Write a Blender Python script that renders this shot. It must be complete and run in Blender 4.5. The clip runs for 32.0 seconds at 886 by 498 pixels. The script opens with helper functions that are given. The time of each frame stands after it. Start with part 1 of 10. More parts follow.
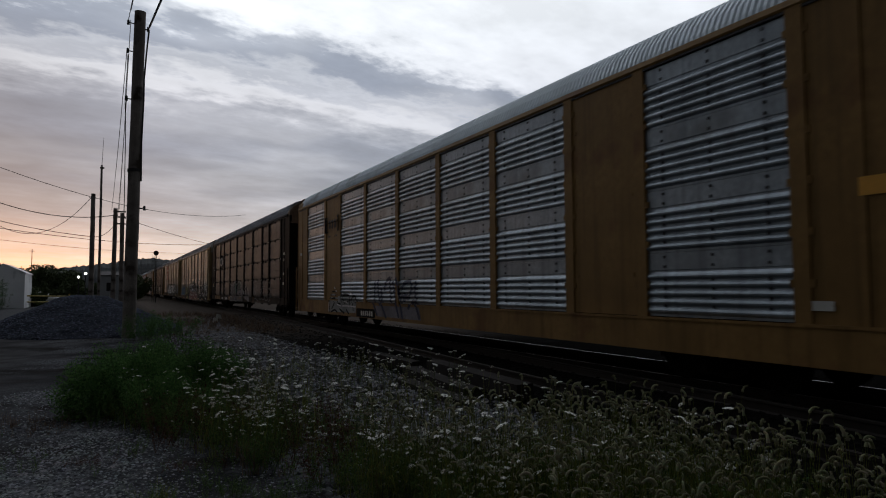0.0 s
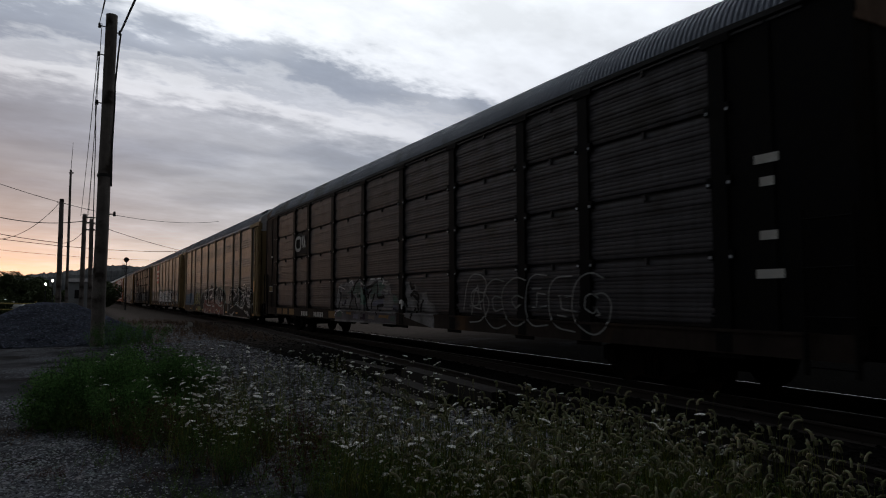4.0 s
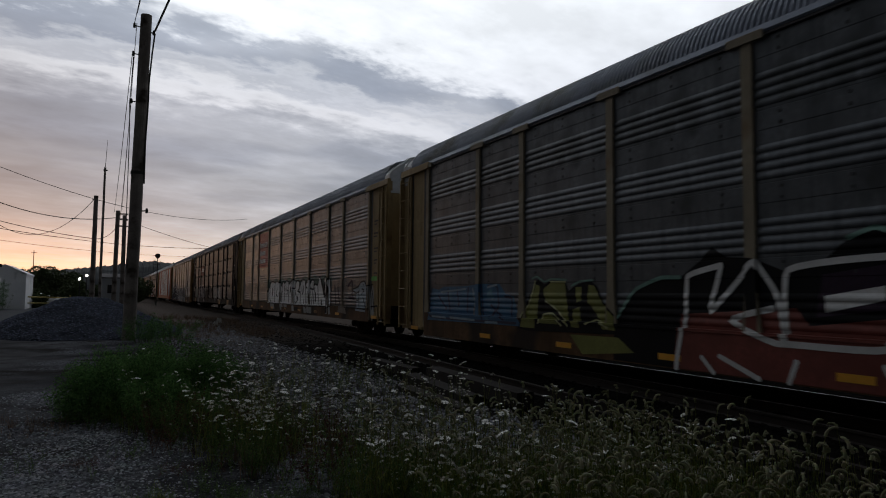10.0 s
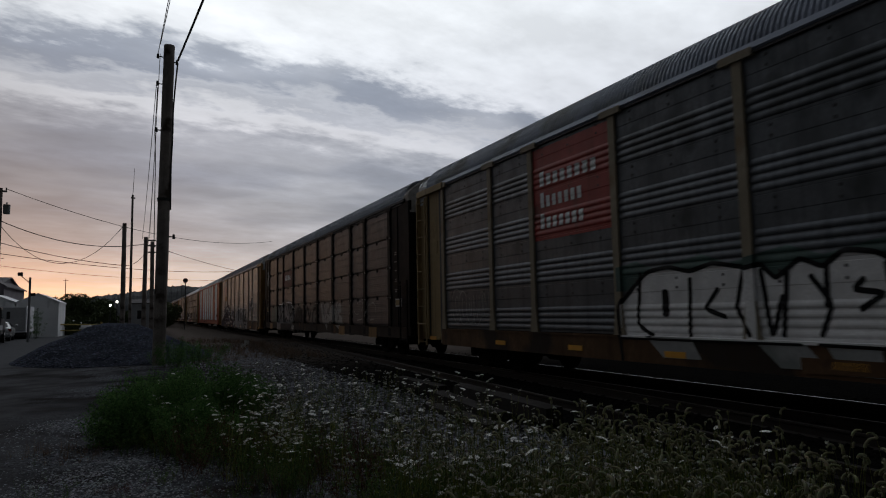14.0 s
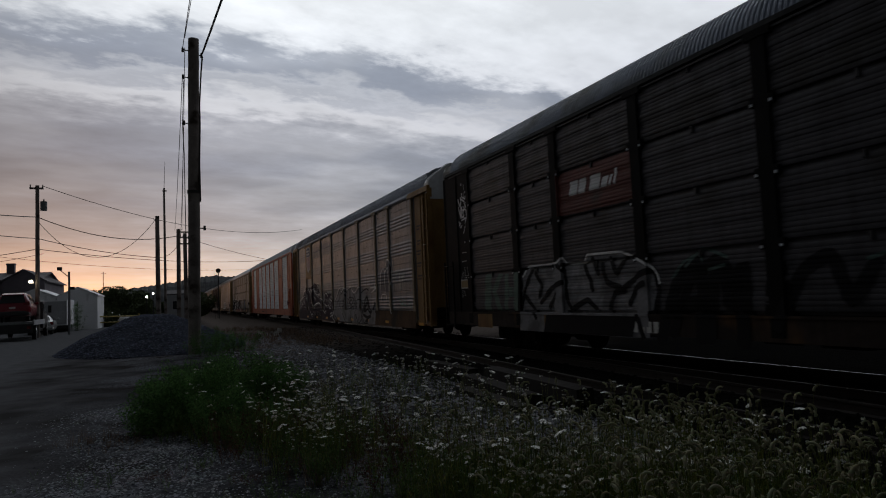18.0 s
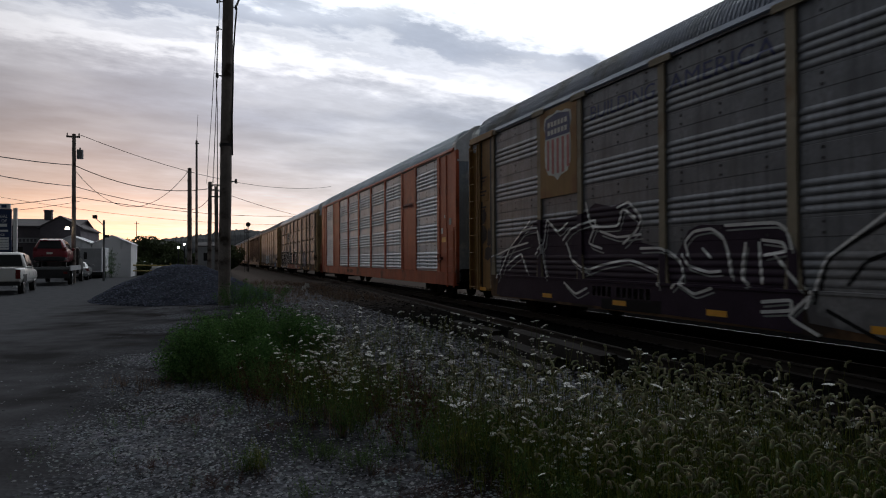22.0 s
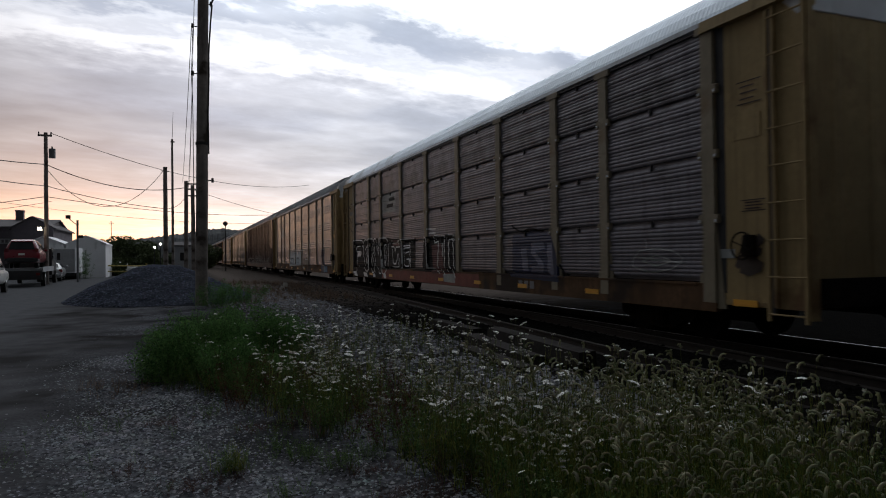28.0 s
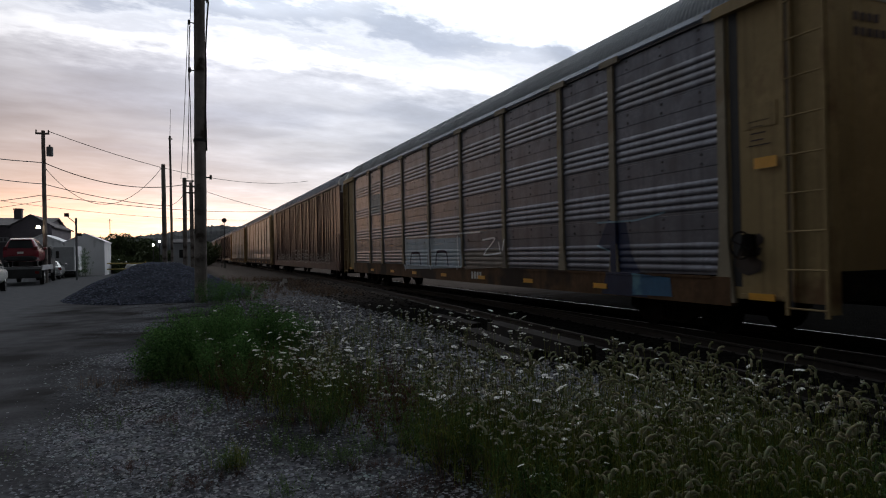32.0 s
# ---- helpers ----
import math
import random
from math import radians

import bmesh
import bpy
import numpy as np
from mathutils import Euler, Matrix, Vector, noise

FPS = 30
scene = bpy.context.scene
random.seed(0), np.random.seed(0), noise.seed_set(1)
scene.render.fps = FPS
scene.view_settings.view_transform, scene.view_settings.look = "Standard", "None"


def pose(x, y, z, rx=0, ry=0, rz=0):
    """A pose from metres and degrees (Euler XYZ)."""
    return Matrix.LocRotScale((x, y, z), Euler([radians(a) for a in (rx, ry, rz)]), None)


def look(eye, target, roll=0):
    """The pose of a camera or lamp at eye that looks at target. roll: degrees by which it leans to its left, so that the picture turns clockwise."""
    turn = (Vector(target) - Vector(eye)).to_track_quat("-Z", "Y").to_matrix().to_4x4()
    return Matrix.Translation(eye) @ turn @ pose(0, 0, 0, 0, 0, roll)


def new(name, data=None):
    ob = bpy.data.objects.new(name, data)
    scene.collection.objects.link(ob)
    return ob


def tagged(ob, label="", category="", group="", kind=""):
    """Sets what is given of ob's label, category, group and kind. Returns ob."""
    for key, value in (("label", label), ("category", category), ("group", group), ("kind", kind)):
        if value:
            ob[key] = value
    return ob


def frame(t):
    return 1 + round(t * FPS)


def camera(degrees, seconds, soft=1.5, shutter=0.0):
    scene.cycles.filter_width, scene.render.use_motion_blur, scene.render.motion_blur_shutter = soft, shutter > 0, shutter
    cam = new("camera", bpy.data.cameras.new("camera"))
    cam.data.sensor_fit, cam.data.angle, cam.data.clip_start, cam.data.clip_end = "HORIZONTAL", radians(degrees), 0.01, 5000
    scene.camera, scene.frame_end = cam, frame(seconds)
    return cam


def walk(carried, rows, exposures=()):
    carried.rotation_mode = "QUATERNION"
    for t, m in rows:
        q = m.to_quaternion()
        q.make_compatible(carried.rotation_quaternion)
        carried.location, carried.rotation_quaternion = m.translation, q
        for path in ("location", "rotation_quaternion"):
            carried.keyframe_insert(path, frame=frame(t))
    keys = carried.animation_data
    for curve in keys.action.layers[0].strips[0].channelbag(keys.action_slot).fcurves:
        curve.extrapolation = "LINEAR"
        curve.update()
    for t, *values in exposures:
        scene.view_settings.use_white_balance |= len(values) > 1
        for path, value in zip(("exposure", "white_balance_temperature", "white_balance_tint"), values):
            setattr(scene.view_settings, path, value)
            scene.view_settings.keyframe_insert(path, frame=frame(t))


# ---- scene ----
cam = camera(66.94, 32.0, soft=1.05, shutter=0.25)
# seconds, place, yaw, pitch, roll of a hand-held camera standing beside the track
PATH = [
    (0.0, -0.015, -0.014, 1.551, -26.41, 3.34, 0.27),
    (0.5, 0.006, -0.013, 1.554, -26.20, 2.40, 0.56),
    (1.0, -0.005, -0.012, 1.556, -26.49, 3.15, -0.12),
    (1.5, -0.005, -0.012, 1.556, -26.60, 2.50, -0.26),
    (2.0, -0.009, -0.015, 1.557, -26.81, 3.36, -0.50),
    (2.5, -0.000, -0.020, 1.553, -27.54, 2.97, -0.12),
    (3.0, -0.020, -0.005, 1.548, -27.22, 3.51, 0.01),
    (3.5, -0.012, -0.002, 1.546, -27.95, 3.85, 0.18),
    (5.5, -0.002, -0.008, 1.542, -29.38, 3.99, 0.17),
    (6.0, -0.005, -0.010, 1.542, -30.20, 3.71, 0.20),
    (6.5, -0.008, -0.013, 1.544, -30.40, 4.07, 0.03),
    (7.0, -0.007, -0.007, 1.544, -30.31, 4.25, -0.48),
    (7.5, -0.013, -0.007, 1.535, -29.82, 4.50, -0.56),
    (8.0, -0.004, 0.008, 1.540, -28.64, 3.39, -0.12),
    (8.5, -0.005, 0.011, 1.540, -27.47, 3.24, 0.05),
    (9.0, -0.007, 0.014, 1.540, -27.03, 3.80, -0.42),
    (9.5, -0.010, 0.012, 1.544, -26.28, 4.36, -0.43),
    (10.0, -0.012, 0.012, 1.541, -26.34, 3.95, -0.56),
    (10.5, -0.006, 0.015, 1.542, -26.52, 3.60, 0.03),
    (11.0, -0.005, 0.031, 1.543, -26.70, 3.80, -0.28),
    (11.5, -0.009, 0.028, 1.542, -26.30, 3.84, -0.40),
    (12.0, -0.011, 0.022, 1.540, -26.50, 4.14, -0.52),
    (12.5, -0.010, 0.026, 1.541, -26.59, 3.90, -0.42),
    (13.0, -0.009, 0.024, 1.540, -26.75, 4.26, -0.61),
    (13.5, -0.008, 0.018, 1.546, -25.10, 4.85, 0.05),
    (15.5, 0.007, -0.017, 1.562, -23.64, 6.09, 2.38),
    (16.0, 0.012, -0.014, 1.560, -22.98, 5.28, 2.63),
    (16.5, 0.012, -0.017, 1.559, -22.65, 5.10, 2.48),
    (17.0, 0.013, -0.014, 1.559, -22.23, 4.19, 2.74),
    (17.5, 0.016, -0.015, 1.561, -21.96, 4.23, 2.62),
    (18.0, 0.015, -0.016, 1.562, -21.65, 4.01, 2.52),
    (18.5, 0.012, -0.016, 1.559, -21.69, 3.75, 2.39),
    (19.0, 0.007, -0.013, 1.557, -21.37, 3.75, 2.23),
    (19.5, 0.010, -0.013, 1.555, -21.42, 3.61, 2.54),
    (20.0, 0.010, -0.012, 1.555, -21.34, 3.50, 2.23),
    (20.5, 0.007, -0.010, 1.552, -21.15, 3.25, 1.49),
    (21.0, 0.003, -0.003, 1.552, -20.76, 1.90, 1.09),
    (21.5, 0.006, 0.010, 1.550, -20.19, 0.23, 0.65),
    (22.0, 0.002, 0.009, 1.547, -19.43, 0.80, 0.27),
    (22.5, 0.004, 0.014, 1.549, -18.92, 0.37, 0.27),
    (23.0, 0.002, 0.014, 1.547, -18.83, 0.00, 0.12),
    (23.5, 0.005, 0.014, 1.548, -18.20, -0.82, 0.36),
    (24.0, 0.011, 0.016, 1.553, -18.68, -1.00, 0.67),
    (24.5, 0.012, 0.019, 1.552, -19.16, -0.89, 0.65),
    (25.0, 0.003, 0.007, 1.548, -19.01, -0.27, 0.72),
    (25.5, 0.002, 0.004, 1.548, -19.74, 0.46, 0.51),
    (27.5, 0.004, 0.001, 1.555, -21.71, 0.63, 0.84),
    (28.0, 0.005, 0.001, 1.556, -21.18, 0.60, 0.71),
    (28.5, 0.007, 0.005, 1.557, -21.31, 0.19, 0.62),
    (29.0, 0.007, 0.005, 1.553, -21.17, 0.01, 0.65),
    (29.5, 0.008, 0.001, 1.557, -21.28, 0.32, 0.96),
    (30.0, 0.008, -0.003, 1.556, -21.17, 0.23, 1.09),
    (30.5, 0.006, -0.011, 1.558, -21.22, 0.71, 1.08),
    (31.0, 0.008, -0.007, 1.555, -21.22, 0.57, 0.91),
    (31.5, 0.006, -0.006, 1.553, -21.32, 0.21, 1.01),
    (32.0, 0.007, -0.008, 1.558, -21.25, 0.17, 1.18),
]
EXPOSURES = [
    (0.0, -0.80), (8.0, -0.78), (13.0, -0.90), (15.5, -1.04), (20.0, -0.91), (21.0, -0.62), (22.0, -0.32),
    (24.0, -0.05), (25.0, -0.08), (28.0, -0.16), (30.0, -0.12), (32.0, -0.10)]
walk(cam, [(t, pose(x, y, z, 90 + p, r, w)) for t, x, y, z, w, p, r in PATH], EXPOSURES)


# ---- light: dusk sky with streaks of cloud, the sun gone behind the far end of the line ----
SUN_AZ = radians(-9)


def sky():
    world = bpy.data.worlds.new("dusk_sky")
    scene.world = world
    world.use_nodes = True
    nt = world.node_tree
    nt.nodes.clear()
    N, L = nt.nodes.new, nt.links.new

    def math_(op, a, b=None, clamp=False):
        n = N("ShaderNodeMath")
        n.operation, n.use_clamp = op, clamp
        for i, v in enumerate((a, b)):
            if v is None:
                continue
            if isinstance(v, (int, float)):
                n.inputs[i].default_value = v
            else:
                L(v, n.inputs[i])
        return n.outputs[0]

    def ramp(fac, stops):
        n = N("ShaderNodeValToRGB")
        e = n.color_ramp.elements
        while len(e) < len(stops):
            e.new(0.5)
        for el, (p, c) in zip(e, stops):
            el.position, el.color = p, (*c, 1)
        L(fac, n.inputs[0])
        return n.outputs[0]

    def mix(fac, a, b, mode="MIX"):
        n = N("ShaderNodeMix")
        n.data_type, n.blend_type = "RGBA", mode
        for i, v in ((0, fac), (6, a), (7, b)):
            if isinstance(v, (int, float)):
                n.inputs[i].default_value = v
            elif isinstance(v, tuple):
                n.inputs[i].default_value = (*v, 1)
            else:
                L(v, n.inputs[i])
        return n.outputs[2]

    co = N("ShaderNodeTexCoord")
    xyz = N("ShaderNodeSeparateXYZ")
    L(co.outputs["Generated"], xyz.inputs[0])
    up = math_("MAXIMUM", xyz.outputs[2], 0.0)
    # the sky is brightest where the cloud thins above the sunset, and falls off all round
    thin = N("ShaderNodeVectorMath")
    thin.operation = "DOT_PRODUCT"
    L(co.outputs["Generated"], thin.inputs[0])
    thin.inputs[1].default_value = Vector((math.sin(radians(24)) * 0.87, math.cos(radians(24)) * 0.87, 0.50)).normalized()
    near = math_("MULTIPLY_ADD", thin.outputs["Value"], 0.5)
    near.node.inputs[2].default_value = 0.5
    g = lambda v: (v, v, v)
    level = ramp(near, [(0.0, g(0.034)), (0.45, g(0.045)), (0.62, g(0.068)), (0.74, g(0.15)), (0.84, g(0.36)), (0.90, g(0.63)), (0.955, g(0.92)), (0.985, g(1.0))])
    tint = ramp(up, [(0.0, (0.92, 0.80, 0.58)), (0.022, (0.88, 0.81, 0.69)), (0.05, (0.73, 0.69, 0.675)), (0.09, (0.54, 0.54, 0.585)), (0.17, (0.57, 0.59, 0.65)),
                     (0.26, (0.66, 0.68, 0.75)), (0.36, (0.84, 0.89, 0.97)), (0.48, (0.92, 0.97, 1.02)), (1.0, (0.88, 0.94, 1.02))])
    west = N("ShaderNodeVectorMath")
    west.operation = "DOT_PRODUCT"
    L(co.outputs["Generated"], west.inputs[0])
    west.inputs[1].default_value = (math.sin(SUN_AZ), math.cos(SUN_AZ), 0.02)
    cool = ramp(up, [(0.0, (0.46, 0.46, 0.52)), (0.10, (0.50, 0.515, 0.58)), (0.26, (0.64, 0.675, 0.76)), (0.48, (0.90, 0.96, 1.03)), (1.0, (0.86, 0.93, 1.03))])
    tint = mix(ramp(west.outputs["Value"], [(0.62, g(0.0)), (0.90, g(1.0))]), cool, tint)
    base = mix(1.0, mix(1.0, level, tint, "MULTIPLY"), (1.67, 1.66, 1.66), "MULTIPLY")

    # the cloud sheet lies flat overhead, so its streaks run together towards the horizon
    inv = math_("DIVIDE", 1.0, math_("ADD", up, 0.08))
    sheet = N("ShaderNodeVectorMath")
    sheet.operation = "SCALE"
    L(co.outputs["Generated"], sheet.inputs[0])
    L(inv, sheet.inputs["Scale"])

    def streaks(turn, long, wide, scale, detail, seed, rough=0.55):
        m = N("ShaderNodeMapping")
        m.vector_type = "TEXTURE"
        m.inputs["Rotation"].default_value = (0, 0, radians(turn))
        m.inputs["Scale"].default_value = (long, wide, 1.0)
        m.inputs["Location"].default_value = (seed, seed * 0.7, 0)
        L(sheet.outputs[0], m.inputs[0])
        n = N("ShaderNodeTexNoise")
        n.noise_dimensions = "2D"
        n.inputs["Scale"].default_value, n.inputs["Detail"].default_value = scale, detail
        n.inputs["Roughness"].default_value = rough
        L(m.outputs[0], n.inputs["Vector"])
        return n.outputs["Fac"]

    broad = streaks(CLOUD_TURN, 1.8, 0.7, 1.1, 3, 3.1, 0.5)
    fine = streaks(CLOUD_TURN + 12, 1.15, 0.75, 2.3, 5, 8.4, 0.58)
    puffs = streaks(CLOUD_TURN + 14, 1.2, 0.8, 7.0, 7, 5.2, 0.6)
    patch = streaks(CLOUD_TURN + 5, 1.3, 0.9, 1.5, 2, 1.7, 0.5)
    wool = math_("ADD", math_("MULTIPLY", broad, 0.40), math_("ADD", math_("MULTIPLY", fine, 0.34), math_("MULTIPLY", puffs, 0.26)))

    def sway(v, k):
        return math_("MULTIPLY", math_("SUBTRACT", v, 0.5), k)

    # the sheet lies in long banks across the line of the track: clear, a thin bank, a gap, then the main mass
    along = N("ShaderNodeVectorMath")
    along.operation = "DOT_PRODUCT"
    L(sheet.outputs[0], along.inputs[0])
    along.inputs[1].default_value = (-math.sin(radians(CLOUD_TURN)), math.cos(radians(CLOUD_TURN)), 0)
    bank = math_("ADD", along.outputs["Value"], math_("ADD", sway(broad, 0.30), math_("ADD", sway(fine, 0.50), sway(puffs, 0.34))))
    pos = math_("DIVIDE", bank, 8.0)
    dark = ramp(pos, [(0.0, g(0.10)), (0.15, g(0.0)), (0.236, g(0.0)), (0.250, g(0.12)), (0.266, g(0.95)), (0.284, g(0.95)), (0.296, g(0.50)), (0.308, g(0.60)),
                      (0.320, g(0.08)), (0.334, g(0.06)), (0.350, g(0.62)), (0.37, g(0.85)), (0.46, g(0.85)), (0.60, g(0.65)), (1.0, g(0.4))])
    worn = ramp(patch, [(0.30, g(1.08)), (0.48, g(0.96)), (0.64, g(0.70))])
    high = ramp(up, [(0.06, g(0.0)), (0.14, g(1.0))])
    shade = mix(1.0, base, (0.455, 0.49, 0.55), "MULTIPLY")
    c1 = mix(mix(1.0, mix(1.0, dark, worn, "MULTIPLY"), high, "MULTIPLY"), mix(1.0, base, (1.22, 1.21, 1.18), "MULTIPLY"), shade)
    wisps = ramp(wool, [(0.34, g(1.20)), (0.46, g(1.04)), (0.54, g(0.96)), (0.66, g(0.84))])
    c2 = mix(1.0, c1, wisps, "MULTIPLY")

    # the afterglow low over the far end of the line
    glow_a = ramp(west.outputs["Value"], [(0.92, g(0.0)), (0.975, g(0.16)), (0.994, g(0.82)), (1.0, g(1.0))])
    glow_b = ramp(up, [(0.0, g(1.0)), (0.025, g(0.75)), (0.05, g(0.28)), (0.10, g(0.0))])
    after = mix(1.0, mix(1.0, glow_a, glow_b, "MULTIPLY"), AFTERGLOW, "MULTIPLY")
    c2 = mix(1.0, c2, after, "ADD")

    air = N("ShaderNodeTexSky")
    air.sky_type, air.sun_disc = "NISHITA", False
    air.sun_elevation, air.sun_rotation = radians(1.0), SUN_AZ
    air_s = N("ShaderNodeVectorMath")
    air_s.operation = "SCALE"
    air_s.inputs["Scale"].default_value = 0.03
    L(air.outputs[0], air_s.inputs[0])
    out = mix(1.0, c2, air_s.outputs[0], "ADD")
    bg = N("ShaderNodeBackground")
    bg.inputs["Strength"].default_value = 1.0
    L(out, bg.inputs["Color"])
    o = N("ShaderNodeOutputWorld")
    L(bg.outputs[0], o.inputs["Surface"])


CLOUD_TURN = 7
AFTERGLOW = (1.35, 0.60, 0.20)
sky()
sun = new("sun", bpy.data.lights.new("sun", "SUN"))
sun.data.energy, sun.data.angle, sun.data.color = 0.03, radians(12), (1.0, 0.55, 0.28)
sun.matrix_world = look((0, 0, 50), Vector((0, 0, 50)) - Vector((math.sin(SUN_AZ), math.cos(SUN_AZ), math.tan(radians(3)))))


# ---- materials ----
def material(name, colour, rough=0.6, metal=0.0, vary=0.25, scale=3.0, bump=0.0, bump_scale=40.0, spot=None, spot_scale=1.5,
             spot_at=0.58, streak=0.0, per_object=0.0, spec=0.35, coat=0.0):
    """A surface with two scales of variation, spots of a second colour, upright streaks and fine relief."""
    m = bpy.data.materials.new(name)
    m.use_nodes = True
    nt = m.node_tree
    N, L = nt.nodes.new, nt.links.new
    p = nt.nodes["Principled BSDF"]
    co = N("ShaderNodeTexCoord").outputs["Object"]

    def noise_(s, detail=4.0, stretch=None):
        n = N("ShaderNodeTexNoise")
        n.inputs["Scale"].default_value, n.inputs["Detail"].default_value = s, detail
        if stretch:
            k = N("ShaderNodeMapping")
            k.inputs["Scale"].default_value = stretch
            L(co, k.inputs[0])
            L(k.outputs[0], n.inputs["Vector"])
        else:
            L(co, n.inputs["Vector"])
        return n.outputs["Fac"]

    def mixc(fac, a, b, mode="MIX"):
        n = N("ShaderNodeMix")
        n.data_type, n.blend_type = "RGBA", mode
        for i, v in ((0, fac), (6, a), (7, b)):
            if isinstance(v, (int, float)):
                n.inputs[i].default_value = v
            elif isinstance(v, tuple):
                n.inputs[i].default_value = (*v[:3], 1)
            else:
                L(v, n.inputs[i])
        return n.outputs[2]

    def rampf(fac, a, b):
        n = N("ShaderNodeMapRange")
        n.inputs["From Min"].default_value, n.inputs["From Max"].default_value = a, b
        L(fac, n.inputs["Value"])
        return n.outputs[0]

    lo = tuple(c * (1 - vary) for c in colour)
    hi = tuple(min(1.0, c * (1 + vary)) for c in colour)
    c = mixc(rampf(noise_(scale), 0.3, 0.7), lo, hi)
    c = mixc(rampf(noise_(scale * 9, 5), 0.35, 0.75), c, tuple(x * (1 - vary * 0.7) for x in colour))
    if spot:
        c = mixc(rampf(noise_(spot_scale, 6), spot_at, spot_at + 0.1), c, spot)
    if streak:
        s = rampf(noise_(1.0, 6, (3.0, 7.0, 0.35)), 0.5, 0.75)
        k = N("ShaderNodeMath")
        k.operation = "MULTIPLY"
        k.inputs[1].default_value = streak
        L(s, k.inputs[0])
        c = mixc(k.outputs[0], c, tuple(x * 0.35 for x in colour))
    if per_object:
        oi = N("ShaderNodeObjectInfo").outputs["Random"]
        n = N("ShaderNodeMapRange")
        n.inputs["To Min"].default_value, n.inputs["To Max"].default_value = 1 - per_object, 1 + per_object
        L(oi, n.inputs["Value"])
        cc = N("ShaderNodeCombineColor")
        for i in range(3):
            L(n.outputs[0], cc.inputs[i])
        c = mixc(1.0, c, cc.outputs[0], "MULTIPLY")
    L(c, p.inputs["Base Color"])
    r = N("ShaderNodeMapRange")
    r.inputs["To Min"].default_value, r.inputs["To Max"].default_value = max(0.03, rough - 0.12), min(1, rough + 0.12)
    L(noise_(scale * 3), r.inputs["Value"])
    L(r.outputs[0], p.inputs["Roughness"])
    p.inputs["Metallic"].default_value = metal
    p.inputs["Specular IOR Level"].default_value = spec
    p.inputs["Coat Weight"].default_value = coat
    if bump:
        b = N("ShaderNodeBump")
        b.inputs["Strength"].default_value, b.inputs["Distance"].default_value = min(1, bump * 4), bump * 0.1
        L(noise_(bump_scale, 5), b.inputs["Height"])
        L(b.outputs[0], p.inputs["Normal"])
    return m


def glow(name, colour, strength):
    m = bpy.data.materials.new(name)
    m.use_nodes = True
    p = m.node_tree.nodes["Principled BSDF"]
    p.inputs["Base Color"].default_value = (*colour, 1)
    p.inputs["Emission Color"].default_value = (*colour, 1)
    p.inputs["Emission Strength"].default_value = strength
    return m


